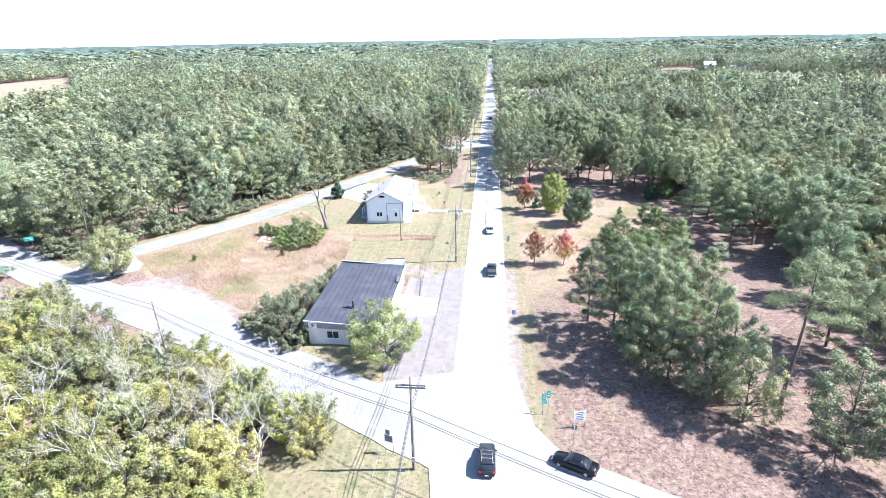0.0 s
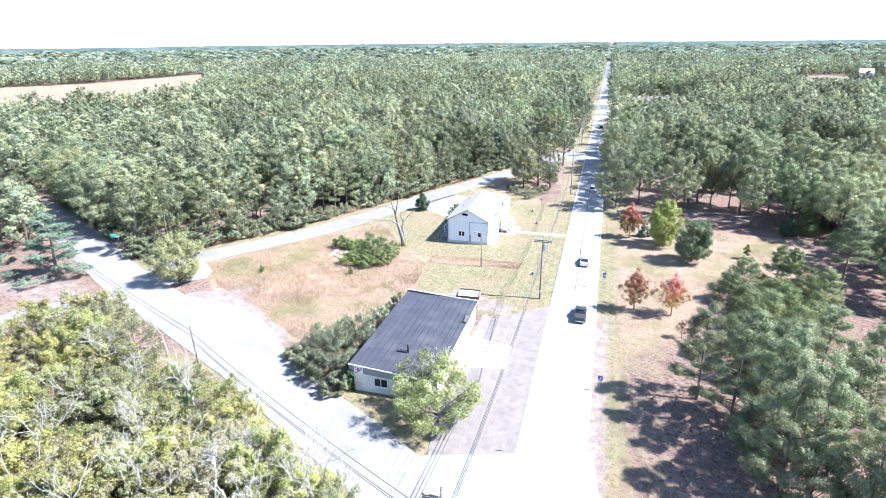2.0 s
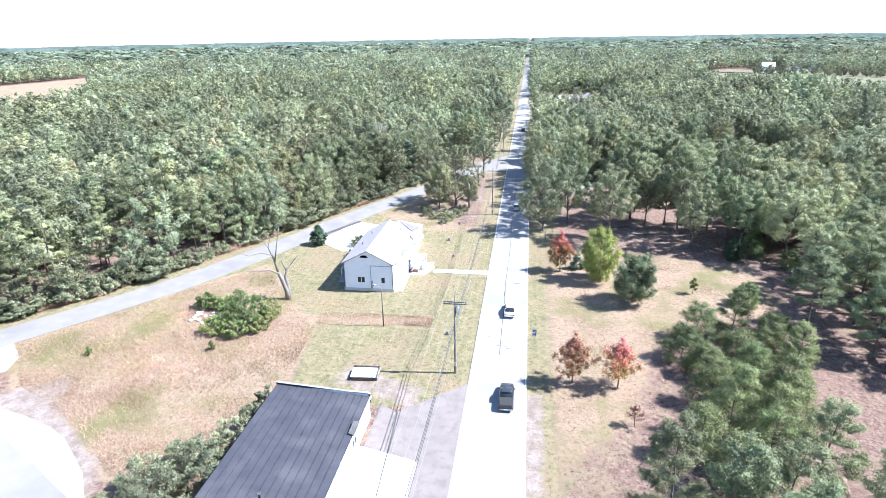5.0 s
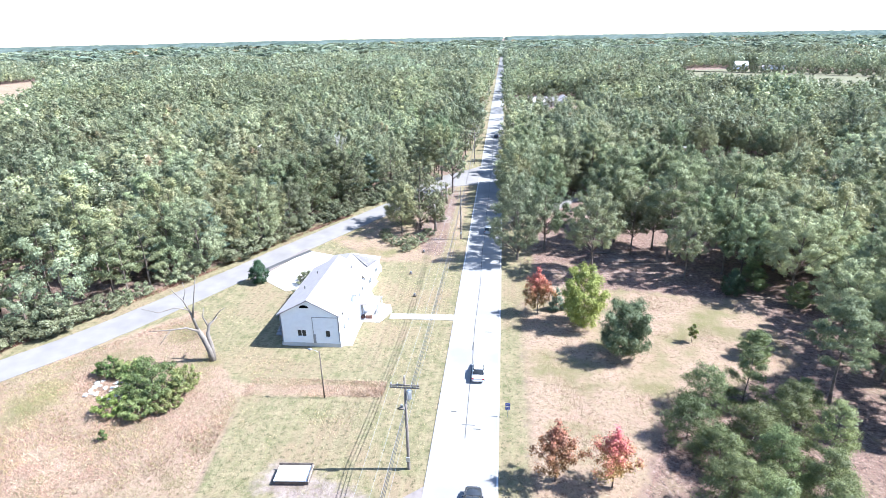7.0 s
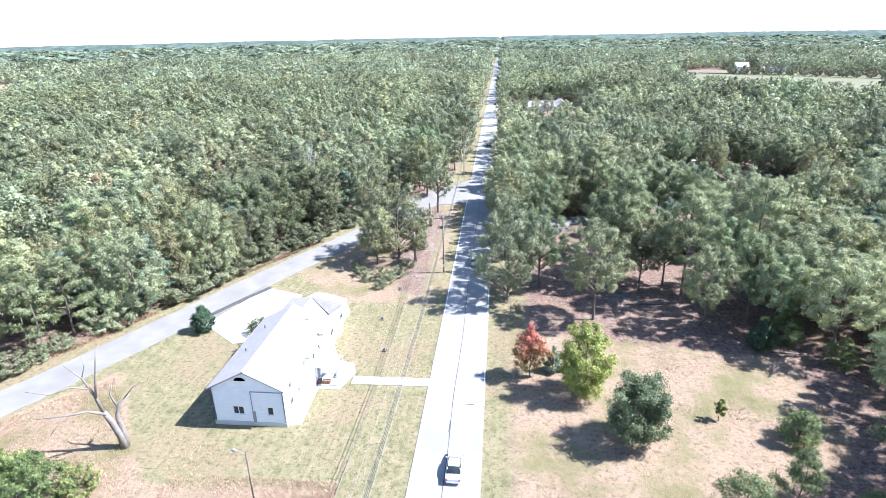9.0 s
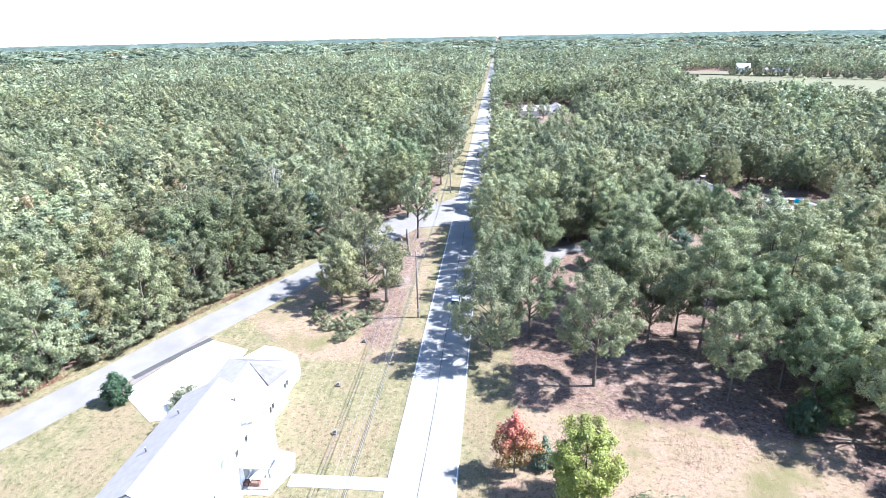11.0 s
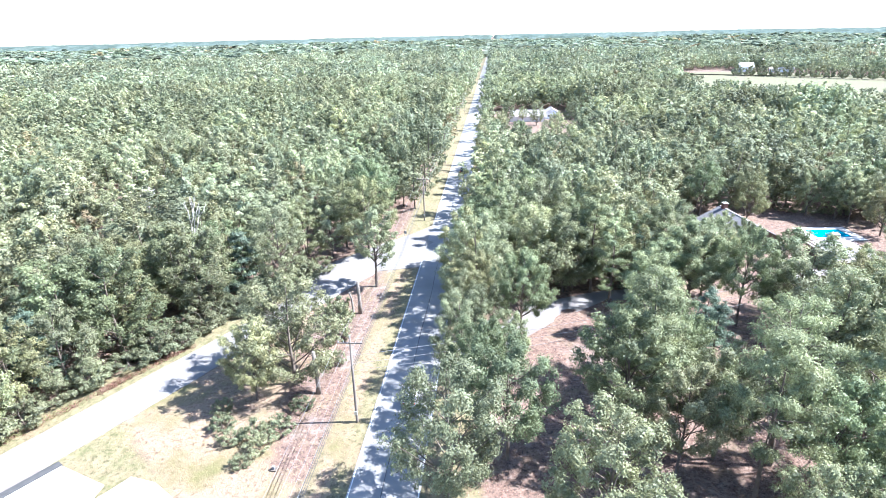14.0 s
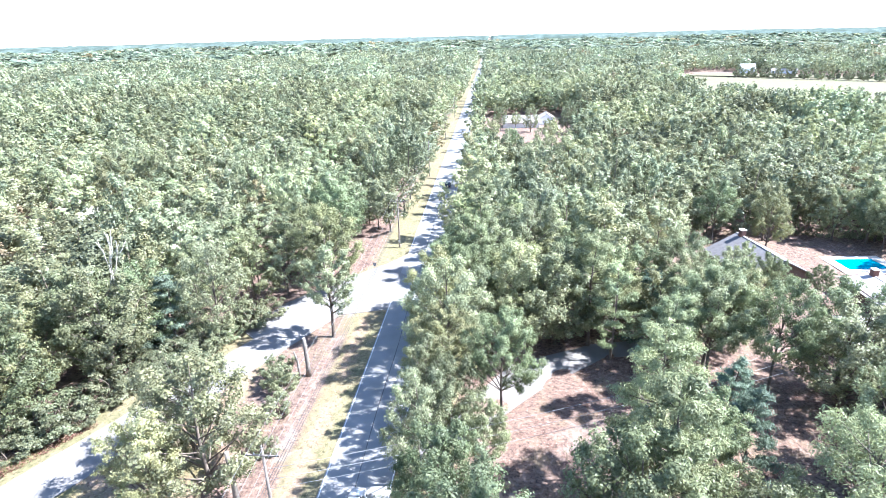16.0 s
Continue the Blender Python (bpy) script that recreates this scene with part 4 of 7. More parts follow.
def woods(name, step, lo, hi, a0, a1, n, size, group, rng, label, stem=False, broad=1.0, tone=(1, 1, 1), up=0.3):
    """Woods past counting: small clumps of trees set side by side, and single trees along the edges."""
    kinds = [light_tree(200 + i, "pine" if i > 5 else "oak", n, size, stem, up) for i in range(8)]
    root = tagged(new(name), label, "forest", kind="stuff")
    cell = step * group
    layouts, meshes = [], []
    for k in range(9):
        g = [((i % group + 0.5 + rng.uniform(-0.44, 0.44)) * step - cell / 2, (i // group + 0.5 + rng.uniform(-0.44, 0.44)) * step - cell / 2) for i in range(group * group)]
        layouts.append(np.array(g))
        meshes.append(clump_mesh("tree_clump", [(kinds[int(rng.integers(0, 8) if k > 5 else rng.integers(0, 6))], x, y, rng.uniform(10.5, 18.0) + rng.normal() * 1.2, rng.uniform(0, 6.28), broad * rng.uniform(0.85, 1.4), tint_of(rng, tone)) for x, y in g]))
    m = hi + 160
    gx, gy = (q.ravel() for q in np.meshgrid(np.arange(-m, m, cell), np.arange(-m, m + 160, cell)))
    near_cell = (line_dist(gx, gy, EYE_LINE) < hi + cell) & (line_dist(gx, gy, EYE_LINE) > lo - cell)
    gx, gy = gx[near_cell], gy[near_cell]
    pine = vnoise(gx / 60, gy / 60, 5) + rng.normal(size=len(gx)) * 0.15 > 0.58
    which = np.where(pine, rng.integers(6, 9, len(gx)), rng.integers(0, 6, len(gx)))
    quarter = rng.integers(0, 4, len(gx))
    turn = np.array([((c, s), (-s, c)) for c, s in ((1, 0), (0, 1), (-1, 0), (0, -1))])
    spot = np.einsum("nij,njk->nik", np.array(layouts)[which], turn[quarter]) + np.stack((gx, gy), 1)[:, None]
    ok = wooded(spot[..., 0].ravel(), spot[..., 1].ravel(), lo, hi, a0, a1).reshape(len(gx), -1)
    full = ok.all(1)
    hs = heights(gx, gy, rng)
    for i in np.flatnonzero(full):
        o = new("tree_clump", meshes[which[i]])
        o.parent = root
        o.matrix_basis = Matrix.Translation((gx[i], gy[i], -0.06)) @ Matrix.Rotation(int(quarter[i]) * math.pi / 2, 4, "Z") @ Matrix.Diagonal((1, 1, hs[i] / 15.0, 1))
    rest = spot[~full][ok[~full]]
    if len(rest):
        hr = heights(rest[:, 0], rest[:, 1], rng)
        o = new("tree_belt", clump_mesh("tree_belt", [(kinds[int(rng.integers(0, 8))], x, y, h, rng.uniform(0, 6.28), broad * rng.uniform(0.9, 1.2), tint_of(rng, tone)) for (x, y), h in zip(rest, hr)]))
        o.parent = root


fr = np.random.default_rng(9)
near = spots(6.0, 0, 108, fr, -75, 60)
order = np.argsort(line_dist(near[:, 0], near[:, 1], EYE_LINE) - 25 * (near[:, 1] > 150))
near = near[order]
MIX = [("wood_oak", i) for i in range(5)] + [("wood_pine", 0), ("wood_pine", 1), ("white_pine", 0)]
for x, y in near[:215]:
    k = MIX[int(fr.choice(8, p=(0.15, 0.15, 0.14, 0.14, 0.13, 0.07, 0.07, 0.15)))]
    h = {"wood_oak": fr.uniform(12.0, 18.0), "wood_pine": fr.uniform(14, 19), "white_pine": fr.uniform(9, 14)}[k[0]]
    plant(k, x, y, h, wide=fr.uniform(0.85, 1.15), group="trees at the edge of the woods")
late = near[215:]
kinds_late = [light_tree(300 + i, "pine" if i > 6 else "oak", 4500, 0.21, True) for i in range(9)]
edge_meshes = [clump_mesh("tree", [(k, 0, 0, 15, 0, 1.0, tint_of(fr, (1, 1, 1)))]) for k in kinds_late]
edge_root = tagged(new("woods_edge"), "mixed oak and pine woods, green, some turning brown", "forest", kind="stuff")
late_pine = vnoise(late[:, 0] / 60, late[:, 1] / 60, 5) + fr.normal(size=len(late)) * 0.2 > 0.62
for (x, y), pine, h in zip(late, late_pine, heights(late[:, 0], late[:, 1], fr)):
    o = new("tree", edge_meshes[int(fr.integers(7, 9) if pine else fr.integers(0, 7))])
    o.parent = edge_root
    k, w = h / 15, fr.uniform(0.85, 1.15)
    o.matrix_basis = Matrix.Translation((x, y, -0.06)) @ Matrix.Rotation(fr.uniform(0, 6.28), 4, "Z") @ Matrix.Diagonal((k * w, k * w, k, 1))
woods("woods_near", 6.0, 108, 215, -68, 56, 2300, 0.275, 2, fr, "dense mixed oak and pine woods", True)
woods("woods_middle", 6.3, 215, 450, -60, 48, 560, 0.5, 3, fr, "unbroken green woods farther off", up=0.45)
# Bluish tones paint haze into these leaves; the farther band is dimmed too.
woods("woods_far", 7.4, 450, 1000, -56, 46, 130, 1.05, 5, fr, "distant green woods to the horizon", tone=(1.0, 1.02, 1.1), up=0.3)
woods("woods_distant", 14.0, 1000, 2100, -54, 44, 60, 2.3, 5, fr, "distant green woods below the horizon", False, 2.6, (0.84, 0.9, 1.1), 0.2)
woods("woods_behind", 8.5, 60, 260, -180, -75, 40, 2.2, 4, fr, "green woods beside the crossroads")
woods("woods_behind_road", 8.5, 60, 260, 60, 180, 40, 2.2, 4, fr, "green woods beyond the crossroads")


def canopy():
    """Treetops out to the horizon, as one rolling sheet."""
    rad = np.geomspace(2050, 4850, 80)
    ang = np.radians(np.concatenate((np.arange(-180, -66, 3.0), np.arange(-66, 54, 0.14), np.arange(54, 180.1, 3.0))))
    A, D = np.meshgrid(ang, rad)
    X, Y = 5 + D * np.sin(A), 70 + D * np.cos(A)
    s = np.clip(D / 900, 1, 4)
    Z = 7 + 6 * vnoise(X / (7 * s), Y / (7 * s), 11) + 3 * vnoise(X / 40, Y / 40, 12) + 4 * vnoise(X / 260, Y / 260, 13) 
    rz = np.random.default_rng(16)
    Z = Z + rz.normal(size=Z.shape) * 0.5
    Z = np.where((np.abs(X + 0.35) < 11) & (Y > 0), -1.0, Z)
    n, k = X.shape
    idx = np.arange(n * k).reshape(n, k)
    quads = np.stack((idx[:-1, :-1], idx[:-1, 1:], idx[1:, 1:], idx[1:, :-1]), -1).reshape(-1, 4)
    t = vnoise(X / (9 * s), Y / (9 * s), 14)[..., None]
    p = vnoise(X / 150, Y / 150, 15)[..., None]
    # Dark blue factors paint distance haze and missing shade between crowns into the colour.
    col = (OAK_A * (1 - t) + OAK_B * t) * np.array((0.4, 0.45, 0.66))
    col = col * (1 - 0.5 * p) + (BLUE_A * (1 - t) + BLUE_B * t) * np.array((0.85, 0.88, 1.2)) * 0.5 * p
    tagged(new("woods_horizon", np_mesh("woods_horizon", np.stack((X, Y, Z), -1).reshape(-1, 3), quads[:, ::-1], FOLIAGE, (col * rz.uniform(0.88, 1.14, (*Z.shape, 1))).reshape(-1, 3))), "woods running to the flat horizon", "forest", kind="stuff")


canopy()

# ---- paved pieces ----
apron2 = [(-21.2, 131.6), (-19.3, 132), (-19.5, 139.6), (-16.6, 139.6), (-15.9, 141.4), (-15.2, 143.7), (-16.0, 146.2), (-18.4, 146.7), (-20.8, 151.8), (-20.3, 156), (-22.1, 157.6), (-20.6, 161), (-21.1, 163.2), (-23, 167.3), (-26, 169.2), (-29.3, 169.9), (-31.5, 166), (-31, 159)]
tagged(part("pavement_hall_apron", prism(bmesh.new(), apron2, -0.15, 0.02), CONCRETE), "pale concrete apron round the white hall", "pavement", kind="structure")
lotw = [(-44.6, 156.3), (-39.6, 171.4), (-31.6, 168.5), (-31.4, 152.5), (-37, 150.5)]
tagged(part("pavement_hall_lot", prism(bmesh.new(), lotw, -0.15, 0.012), CONCRETE), "pale concrete parking area behind the white hall", "pavement", kind="structure")
tagged(part("pavement_patch", prism(bmesh.new(), [(-46.2, 155.4), (-40.6, 172.6), (-39.9, 172.2), (-45.2, 155.0)], -0.15, 0.024), ASPHALT_LOT), "dark asphalt patch along the side road", "pavement", kind="structure")
for y in (141.2,):
    for i in range(7):
        x0 = -15.2 + i * 1.56
        o = part("paving_slab", boxed(x0, x0 + 1.53, y + 0.02 * i - 0.15, y + 1.7 + 0.02 * i, -0.1, 0.03, bevel=0.012), CONCRETE)
        tagged(o, "pale concrete walkway slab crossing the lawn", "walkway", "walkway slabs")
tagged(part("pavement_shop_apron", prism(bmesh.new(), [(-15.4, 90.5), (-8.3, 88.8), (-8.3, 82.6), (-15.4, 81)], -0.15, 0.03), CONCRETE), "bright concrete apron at the shop's side door", "pavement", kind="structure")
tagged(part("pavement_drive", prism(bmesh.new(), [(5, 199), (12, 206), (17, 214), (30, 220.5), (42, 223), (42, 219), (31, 216.5), (21, 208), (13, 199), (5, 193)], -0.15, 0.0), ASPHALT_SIDE), "grey asphalt drive winding between the trees", "pavement", kind="structure")

# lines, cracks and patches on the main road
lr = np.random.default_rng(21)
for x in (3.45, -4.1):
    bm = bmesh.new()
    for y0 in np.arange(60 if x > 0 else 106, 330, 12.0):
        if x < 0 and 226 < y0 < 258:
            continue
        box(bm, x - 0.06, x + 0.06, y0, y0 + 12, 0.02, 0.045)
    tagged(part("road_edge_line", bm, LINE), "worn white edge line of the road", "road", kind="structure")
crack = smooth_line([(-0.5 + lr.uniform(-0.12, 0.12), y) for y in np.arange(112, 330, 9.0)], 1.5)
tagged(strip("road_centre_crack", crack, 0.025 + 0.03 * lr.random(len(crack)), 0.071, 0.03, SEAM), "dark tarred crack along the middle of the road", "road", kind="structure")
for x, y, w, l in ((-0.2, 114.5, 1.6, 0.12), (0.9, 113.8, 0.9, 0.12), (-2.2, 117, 0.7, 0.15), (1.6, 137.5, 1.2, 0.1), (-0.6, 133, 0.12, 2.4)):
    tagged(part("road_patch", boxed(x - w / 2, x + w / 2, y - l / 2, y + l / 2, 0.03, 0.068), SEAM), "small dark repair in the road surface", "road", kind="structure")
tagged(strip("apron_patch", smooth_line([(-45.2, 159.8), (-42.4, 165.4), (-39.0, 171.4)]), 0.55, 0.05, 0.05, ASPHALT_DARK), "dark new asphalt strip along the hall's apron", "road", kind="structure")
tagged(strip("lot_seam", smooth_line([(-12.6, 66), (-11.2, 76), (-11.6, 84), (-12.4, 97)]), 0.09, 0.016, 0.03, SEAM), "dark seam in the parking lot asphalt", "road", kind="structure")


# ---- buildings ----
def wall(name, origin, axis, length, height, thick, openings, material, parent, top=None):
    """A wall with openings through it: (u0, u1, z0, z1) along the axis. top: a second height at the far end or a peak."""
    bm = bmesh.new()
    us = sorted({0, length, *[o[0] for o in openings], *[o[1] for o in openings]})
    zs = sorted({0, height, *[o[2] for o in openings], *[o[3] for o in openings]})
    for u0, u1 in zip(us, us[1:]):
        for z0, z1 in zip(zs, zs[1:]):
            if any(o[0] <= u0 and u1 <= o[1] and o[2] <= z0 and z1 <= o[3] for o in openings):
                continue
            box(bm, u0, u1, 0, thick, z0, z1)
    if top:
        q = [(0, height), (length, height), top]
        f = [bm.verts.new((u, 0, z)) for u, z in q], [bm.verts.new((u, thick, z)) for u, z in q]
        bm.faces.new(f[0])
        bm.faces.new(list(reversed(f[1])))
        for k in range(3):
            bm.faces.new((f[0][k], f[1][k], f[1][(k + 1) % 3], f[0][(k + 1) % 3]))
    bmesh.ops.remove_doubles(bm, verts=bm.verts, dist=0.0005)
    bmesh.ops.recalc_face_normals(bm, faces=bm.faces)
    o = part(name, bm, material, parent)
    o.matrix_basis = Matrix.Translation(origin) @ Matrix.Rotation(radians(axis), 4, "Z")
    return o


def window(parent, origin, axis, w, h, bars=1, name="window"):
    """A window: frame, glass, bars and sill, filling an opening whose lower corner is origin."""
    m = Matrix.Translation(origin) @ Matrix.Rotation(radians(axis), 4, "Z")
    bm = bmesh.new()
    for a in ((0, 0.07, 0, h), (w - 0.07, w, 0, h), (0.07, w - 0.07, 0, 0.07), (0.07, w - 0.07, h - 0.07, h)):
        box(bm, a[0], a[1], -0.03, 0.1, a[2], a[3])
    for i in range(bars):
        x = w * (i + 1) / (bars + 1)
        box(bm, x - 0.035, x + 0.035, -0.02, 0.09, 0.07, h - 0.07)
    f = part(name, bm, WHITE, parent)
    f.matrix_basis = m
    part("pane", boxed(0.05, w - 0.05, 0.05, 0.07, 0.05, h - 0.05), GLASS, f)
    part("sill", boxed(-0.08, w + 0.08, -0.12, 0.0, -0.08, -0.003), WHITE, f)
    return f


def slab(name, corners, thick, material, parent, label=""):
    """A roof slab under four corners."""
    bm = bmesh.new()
    c = [Vector(p) for p in corners]
    n = (c[1] - c[0]).cross(c[2] - c[0]).normalized()
    if n.z < 0:
        n = -n
    t, b = [bm.verts.new(p) for p in c], [bm.verts.new(p - n * thick) for p in c]
    k = len(c)
    bm.faces.new(t)
    bm.faces.new(list(reversed(b)))
    for i in range(k):
        bm.faces.new((t[i], b[i], b[(i + 1) % k], t[(i + 1) % k]))
    bmesh.ops.recalc_face_normals(bm, faces=bm.faces)
    return part(name, bm, material, parent, label)


def shop():
    s = thing("shop_building", Matrix(), "single-storey white shop with a dark ribbed metal roof", "shop")
    x0, x1, y0, y1 = -26.9, -15.5, 72.6, 95.6
    wall("front_wall", (x0, y0, -0.1), 0, x1 - x0, 3.2, 0.2, [(3.0, 4.9, 1.0, 2.3), (6.3, 7.4, 0.1, 2.2), (8.3, 10.3, 1.0, 2.3)], WHITEWALL, s)
    window(s, (x0 + 3.0, y0 + 0.05, 0.9), 0, 1.9, 1.3, 1)
    window(s, (x0 + 8.3, y0 + 0.05, 0.9), 0, 2.0, 1.3, 2)
    d = part("door", boxed(x0 + 6.32, x0 + 7.38, y0 + 0.06, y0 + 0.11, 0.0, 2.09, bevel=0.01), GREYTRIM, s)
    part("handle", boxed(x0 + 7.2, x0 + 7.26, y0 + 0.0, y0 + 0.06, 0.95, 1.1), STEEL, d)
    wall("side_wall", (x1, y0, -0.1), 90, y1 - y0, 3.2, 0.2, [(10.0, 13.0, 0.1, 2.6), (16, 17.4, 1.0, 2.2)], WHITEWALL, s)
    part("side_door", boxed(x1 - 0.12, x1 - 0.06, y0 + 10.0, y0 + 13.0, 0.0, 2.49), WHITE, s)
    window(s, (x1 - 0.05, y0 + 16, 0.9), 90, 1.4, 1.2, 1)
    wall("back_wall", (x0, y1 - 0.2, -0.1), 0, x1 - x0, 3.9, 0.2, [], WHITEWALL, s)
    wall("west_wall", (x0 + 0.2, y0, -0.1), 90, y1 - y0, 3.9, 0.2, [], WHITEWALL, s)
    # fascia over the front, sloping with the roof
    zl, zr = 4.05, 3.25
    slab("fascia", [(x0 - 0.2, y0 - 0.22, zl - 0.05), (x1 + 0.2, y0 - 0.22, zr - 0.05), (x1 + 0.2, y0 - 0.22, zr - 0.85), (x0 - 0.2, y0 - 0.22, 2.9)], 0.12, GREYTRIM, s, "grey fascia board")
    n = 13
    w = (x1 - x0 + 0.5) / n
    slope = (zr - zl) / (x1 - x0 + 0.5)
    bm = boxed(0.0, w - 0.015, y0 - 0.35, y1 - 0.1, -0.09, 0.0)
    box(bm, w - 0.06, w - 0.015, y0 - 0.35, y1 - 0.1, 0.0, 0.07)
    first = part("roof_panel", bm, ROOFMETAL, s)
    for i in range(n):
        o = first if i == 0 else new("roof_panel", first.data)
        o.parent = s
        o.matrix_basis = Matrix.Translation((x0 - 0.25 + i * w, 0, zl + slope * i * w)) @ Matrix.Rotation(math.atan(-slope), 4, "Y")
    slab("parapet", [(x0 - 0.3, y1 + 0.02, zl + 0.22), (x1 + 0.25, y1 + 0.02, zr + 0.3), (x1 + 0.25, y1 + 0.02, 2.4), (x0 - 0.3, y1 + 0.02, 2.4)], 0.16, ROOFMETAL, s, "dark parapet board along the back")
    slab("coping", [(x0 - 0.35, y1 - 0.2, zl + 0.28), (x1 + 0.3, y1 - 0.2, zr + 0.36), (x1 + 0.3, y1 + 0.1, zr + 0.36), (x0 - 0.35, y1 + 0.1, zl + 0.28)], 0.05, GREYTRIM, s)
    slab("drip_edge", [(x0 - 0.3, y0 - 0.42, zl + 0.05), (x1 + 0.3, y0 - 0.42, zr + 0.05), (x1 + 0.3, y0 - 0.33, zr + 0.05), (x0 - 0.3, y0 - 0.33, zl + 0.05)], 0.14, WHITE, s, "white metal drip edge")
    slab("edge_trim", [(x1 + 0.22, y0 - 0.4, zr + 0.04), (x1 + 0.34, y0 - 0.4, zr + 0.04), (x1 + 0.34, y1 + 0.1, zr + 0.04), (x1 + 0.22, y1 + 0.1, zr + 0.04)], 0.16, WHITE, s)
    slab("torn_flashing", [(x1 - 0.3, 88.3, zr + 0.3), (x1 + 0.4, 88.2, zr + 0.1), (x1 + 0.35, 90.6, zr + 0.12), (x1 - 0.25, 90.2, zr + 0.45)], 0.05, SEAM, s, "torn dark roof flashing")
    part("vent_pipe", tube(bmesh.new(), [(-20.8, 77.5, 3.5), (-20.8, 77.5, 4.9), (-20.8, 77.5, 5.0)], [0.13, 0.13, 0.2], 10), SEAM, s)
    part("roof_curb", boxed(-22.3, -20.9, 77.2, 78.0, 3.55, 3.95, bevel=0.02), ROOFMETAL, s)
    b = part("sign_board", boxed(x0 + 0.5, x0 + 1.7, y0 - 0.4, y0 - 0.34, 2.75, 3.9), WHITE, s, "white sign board with a red mark")
    red = mat("faded red paint", (0.45, 0.10, 0.09), (0.55, 0.16, 0.14), 4, 0.7, 0)
    part("mark", box(boxed(x0 + 0.98, x0 + 1.22, y0 - 0.42, y0 - 0.403, 3.0, 3.7), x0 + 0.75, x0 + 1.45, y0 - 0.43, y0 - 0.424, 3.25, 3.45), red, b)
    part("bars", box(box(boxed(x0 + 0.62, x0 + 0.8, y0 - 0.42, y0 - 0.403, 3.55, 3.8), x0 + 1.35, x0 + 1.6, y0 - 0.42, y0 - 0.403, 3.5, 3.75), x0 + 0.62, x0 + 0.9, y0 - 0.42, y0 - 0.403, 2.85, 3.0), GREYTRIM, b)


shop()


def hall():
    s = thing("hall_building", Matrix(), "white sided hall with pale shingle roofs and a cross gable", "house")
    x0, x1, y0, y1, y2 = -30.2, -20.9, 131.4, 149.0, 160.5
    ev, rd, mid = 5.6, 8.0, -25.55
    wall("front_wall", (x0, y0, 0), 0, x1 - x0, ev, 0.2, [(2.55, 4.0, 1.6, 2.8), (7.0, 7.8, 1.6, 2.8)], WHITE, s, top=((x1 - x0) / 2, rd - 0.1))
    window(s, (x0 + 2.55, y0 + 0.05, 1.6), 0, 1.45, 1.2, 1)
    window(s, (x0 + 7.0, y0 + 0.05, 1.6), 0, 0.8, 1.2, 0)
    for i in range(22):
        z = 0.75 + i * 0.22
        for u0, u1 in ((0, 2.55), (4.0, 7.0), (7.8, x1 - x0)) if 1.35 < z < 2.85 else ((0, x1 - x0),):
            part("siding_board", boxed(x0 + u0 + 0.002, x0 + u1 - 0.002, y0 - 0.016, y0 - 0.003, z + 0.19, z + 0.215), WHITE, s)
    part("foundation", boxed(x0 - 0.08, x1 + 0.08, y0 - 0.06, y1, -0.1, 0.55), CONCRETE, s, "grey concrete foundation")
    part("door", boxed(x0 + 5.05, x0 + 5.45, y0 - 0.07, y0 - 0.005, 0.55, 2.1), GREYTRIM, s, "narrow grey service box")
    bm = bmesh.new()
    for a in ((5.1, 5.18, 2.2, 5.05), (5.1, 9.0, 5.0, 5.08)):
        box(bm, x0 + a[0], x0 + a[1], y0 - 0.08, y0 - 0.02, a[2], a[3])
    part("conduit", bm, GREYTRIM, s, "grey conduit pipe")
    bm = bmesh.new()
    vs = [bm.verts.new((mid + 0.75 * math.cos(a) - 0.6, y0 - 0.04, 6.55 + 0.5 * math.sin(a))) for a in (math.pi * k / 12 for k in range(13))]
    bm.faces.new(vs)
    bmesh.ops.solidify(bm, geom=bm.faces[:], thickness=0.05)
    part("louvre", bm, GLASS, s, "dark half-round gable vent")
    wall("east_wall", (x1, y0, 0), 90, y1 - y0, ev, 0.2, [(2.0, 2.9, 1.5, 2.7), (4.6, 5.5, 1.5, 2.7), (14.2, 15.1, 1.5, 2.7), (2.0, 2.9, 4.0, 5.0)], WHITE, s)
    for u, z in ((2.0, 1.5), (4.6, 1.5), (14.2, 1.5)):
        window(s, (x1 - 0.05, y0 + u, z), 90, 0.9, 1.2, 1)
    window(s, (x1 - 0.05, y0 + 2.0, 4.0), 90, 0.9, 1.0, 0)
    wall("west_wall", (x0 + 0.2, y0, 0), 90, y1 - y0, ev, 0.2, [], WHITE, s)
    wall("back_wall", (x0, y1 - 0.2, 0), 0, x1 - x0, ev, 0.2, [], WHITE, s, top=((x1 - x0) / 2, rd - 0.1))
    o = 0.35
    k = (rd - ev) / (mid - x0)
    slab("roof_west", [(x0 - o, y0 - o, ev - o * k), (mid, y0 - o, rd + 0.02), (mid, y1 + o, rd + 0.02), (x0 - o, y1 + o, ev - o * k)], 0.16, SHINGLE, s)
    slab("roof_east", [(x1 + o, y0 - o, ev - o * k), (mid, y0 - o, rd + 0.02), (mid, y1 + o, rd + 0.02), (x1 + o, y1 + o, ev - o * k)], 0.16, SHINGLE, s)
    part("ridge_cap", boxed(mid - 0.12, mid + 0.12, y0 - o, y1 + o, rd - 0.02, rd + 0.06, bevel=0.03), SHINGLE, s)
    # cross gable towards the road
    gy, gw, gz = 142.0, 2.9, 7.6
    wall("gable_wall", (x1 + 0.9, gy - gw, 0), 90, 2 * gw, ev, 0.2, [(1.2, 2.0, 3.9, 5.0), (3.6, 4.4, 3.9, 5.0), (2.2, 3.5, 0.1, 2.3)], WHITE, s, top=(gw, gz - 0.1))
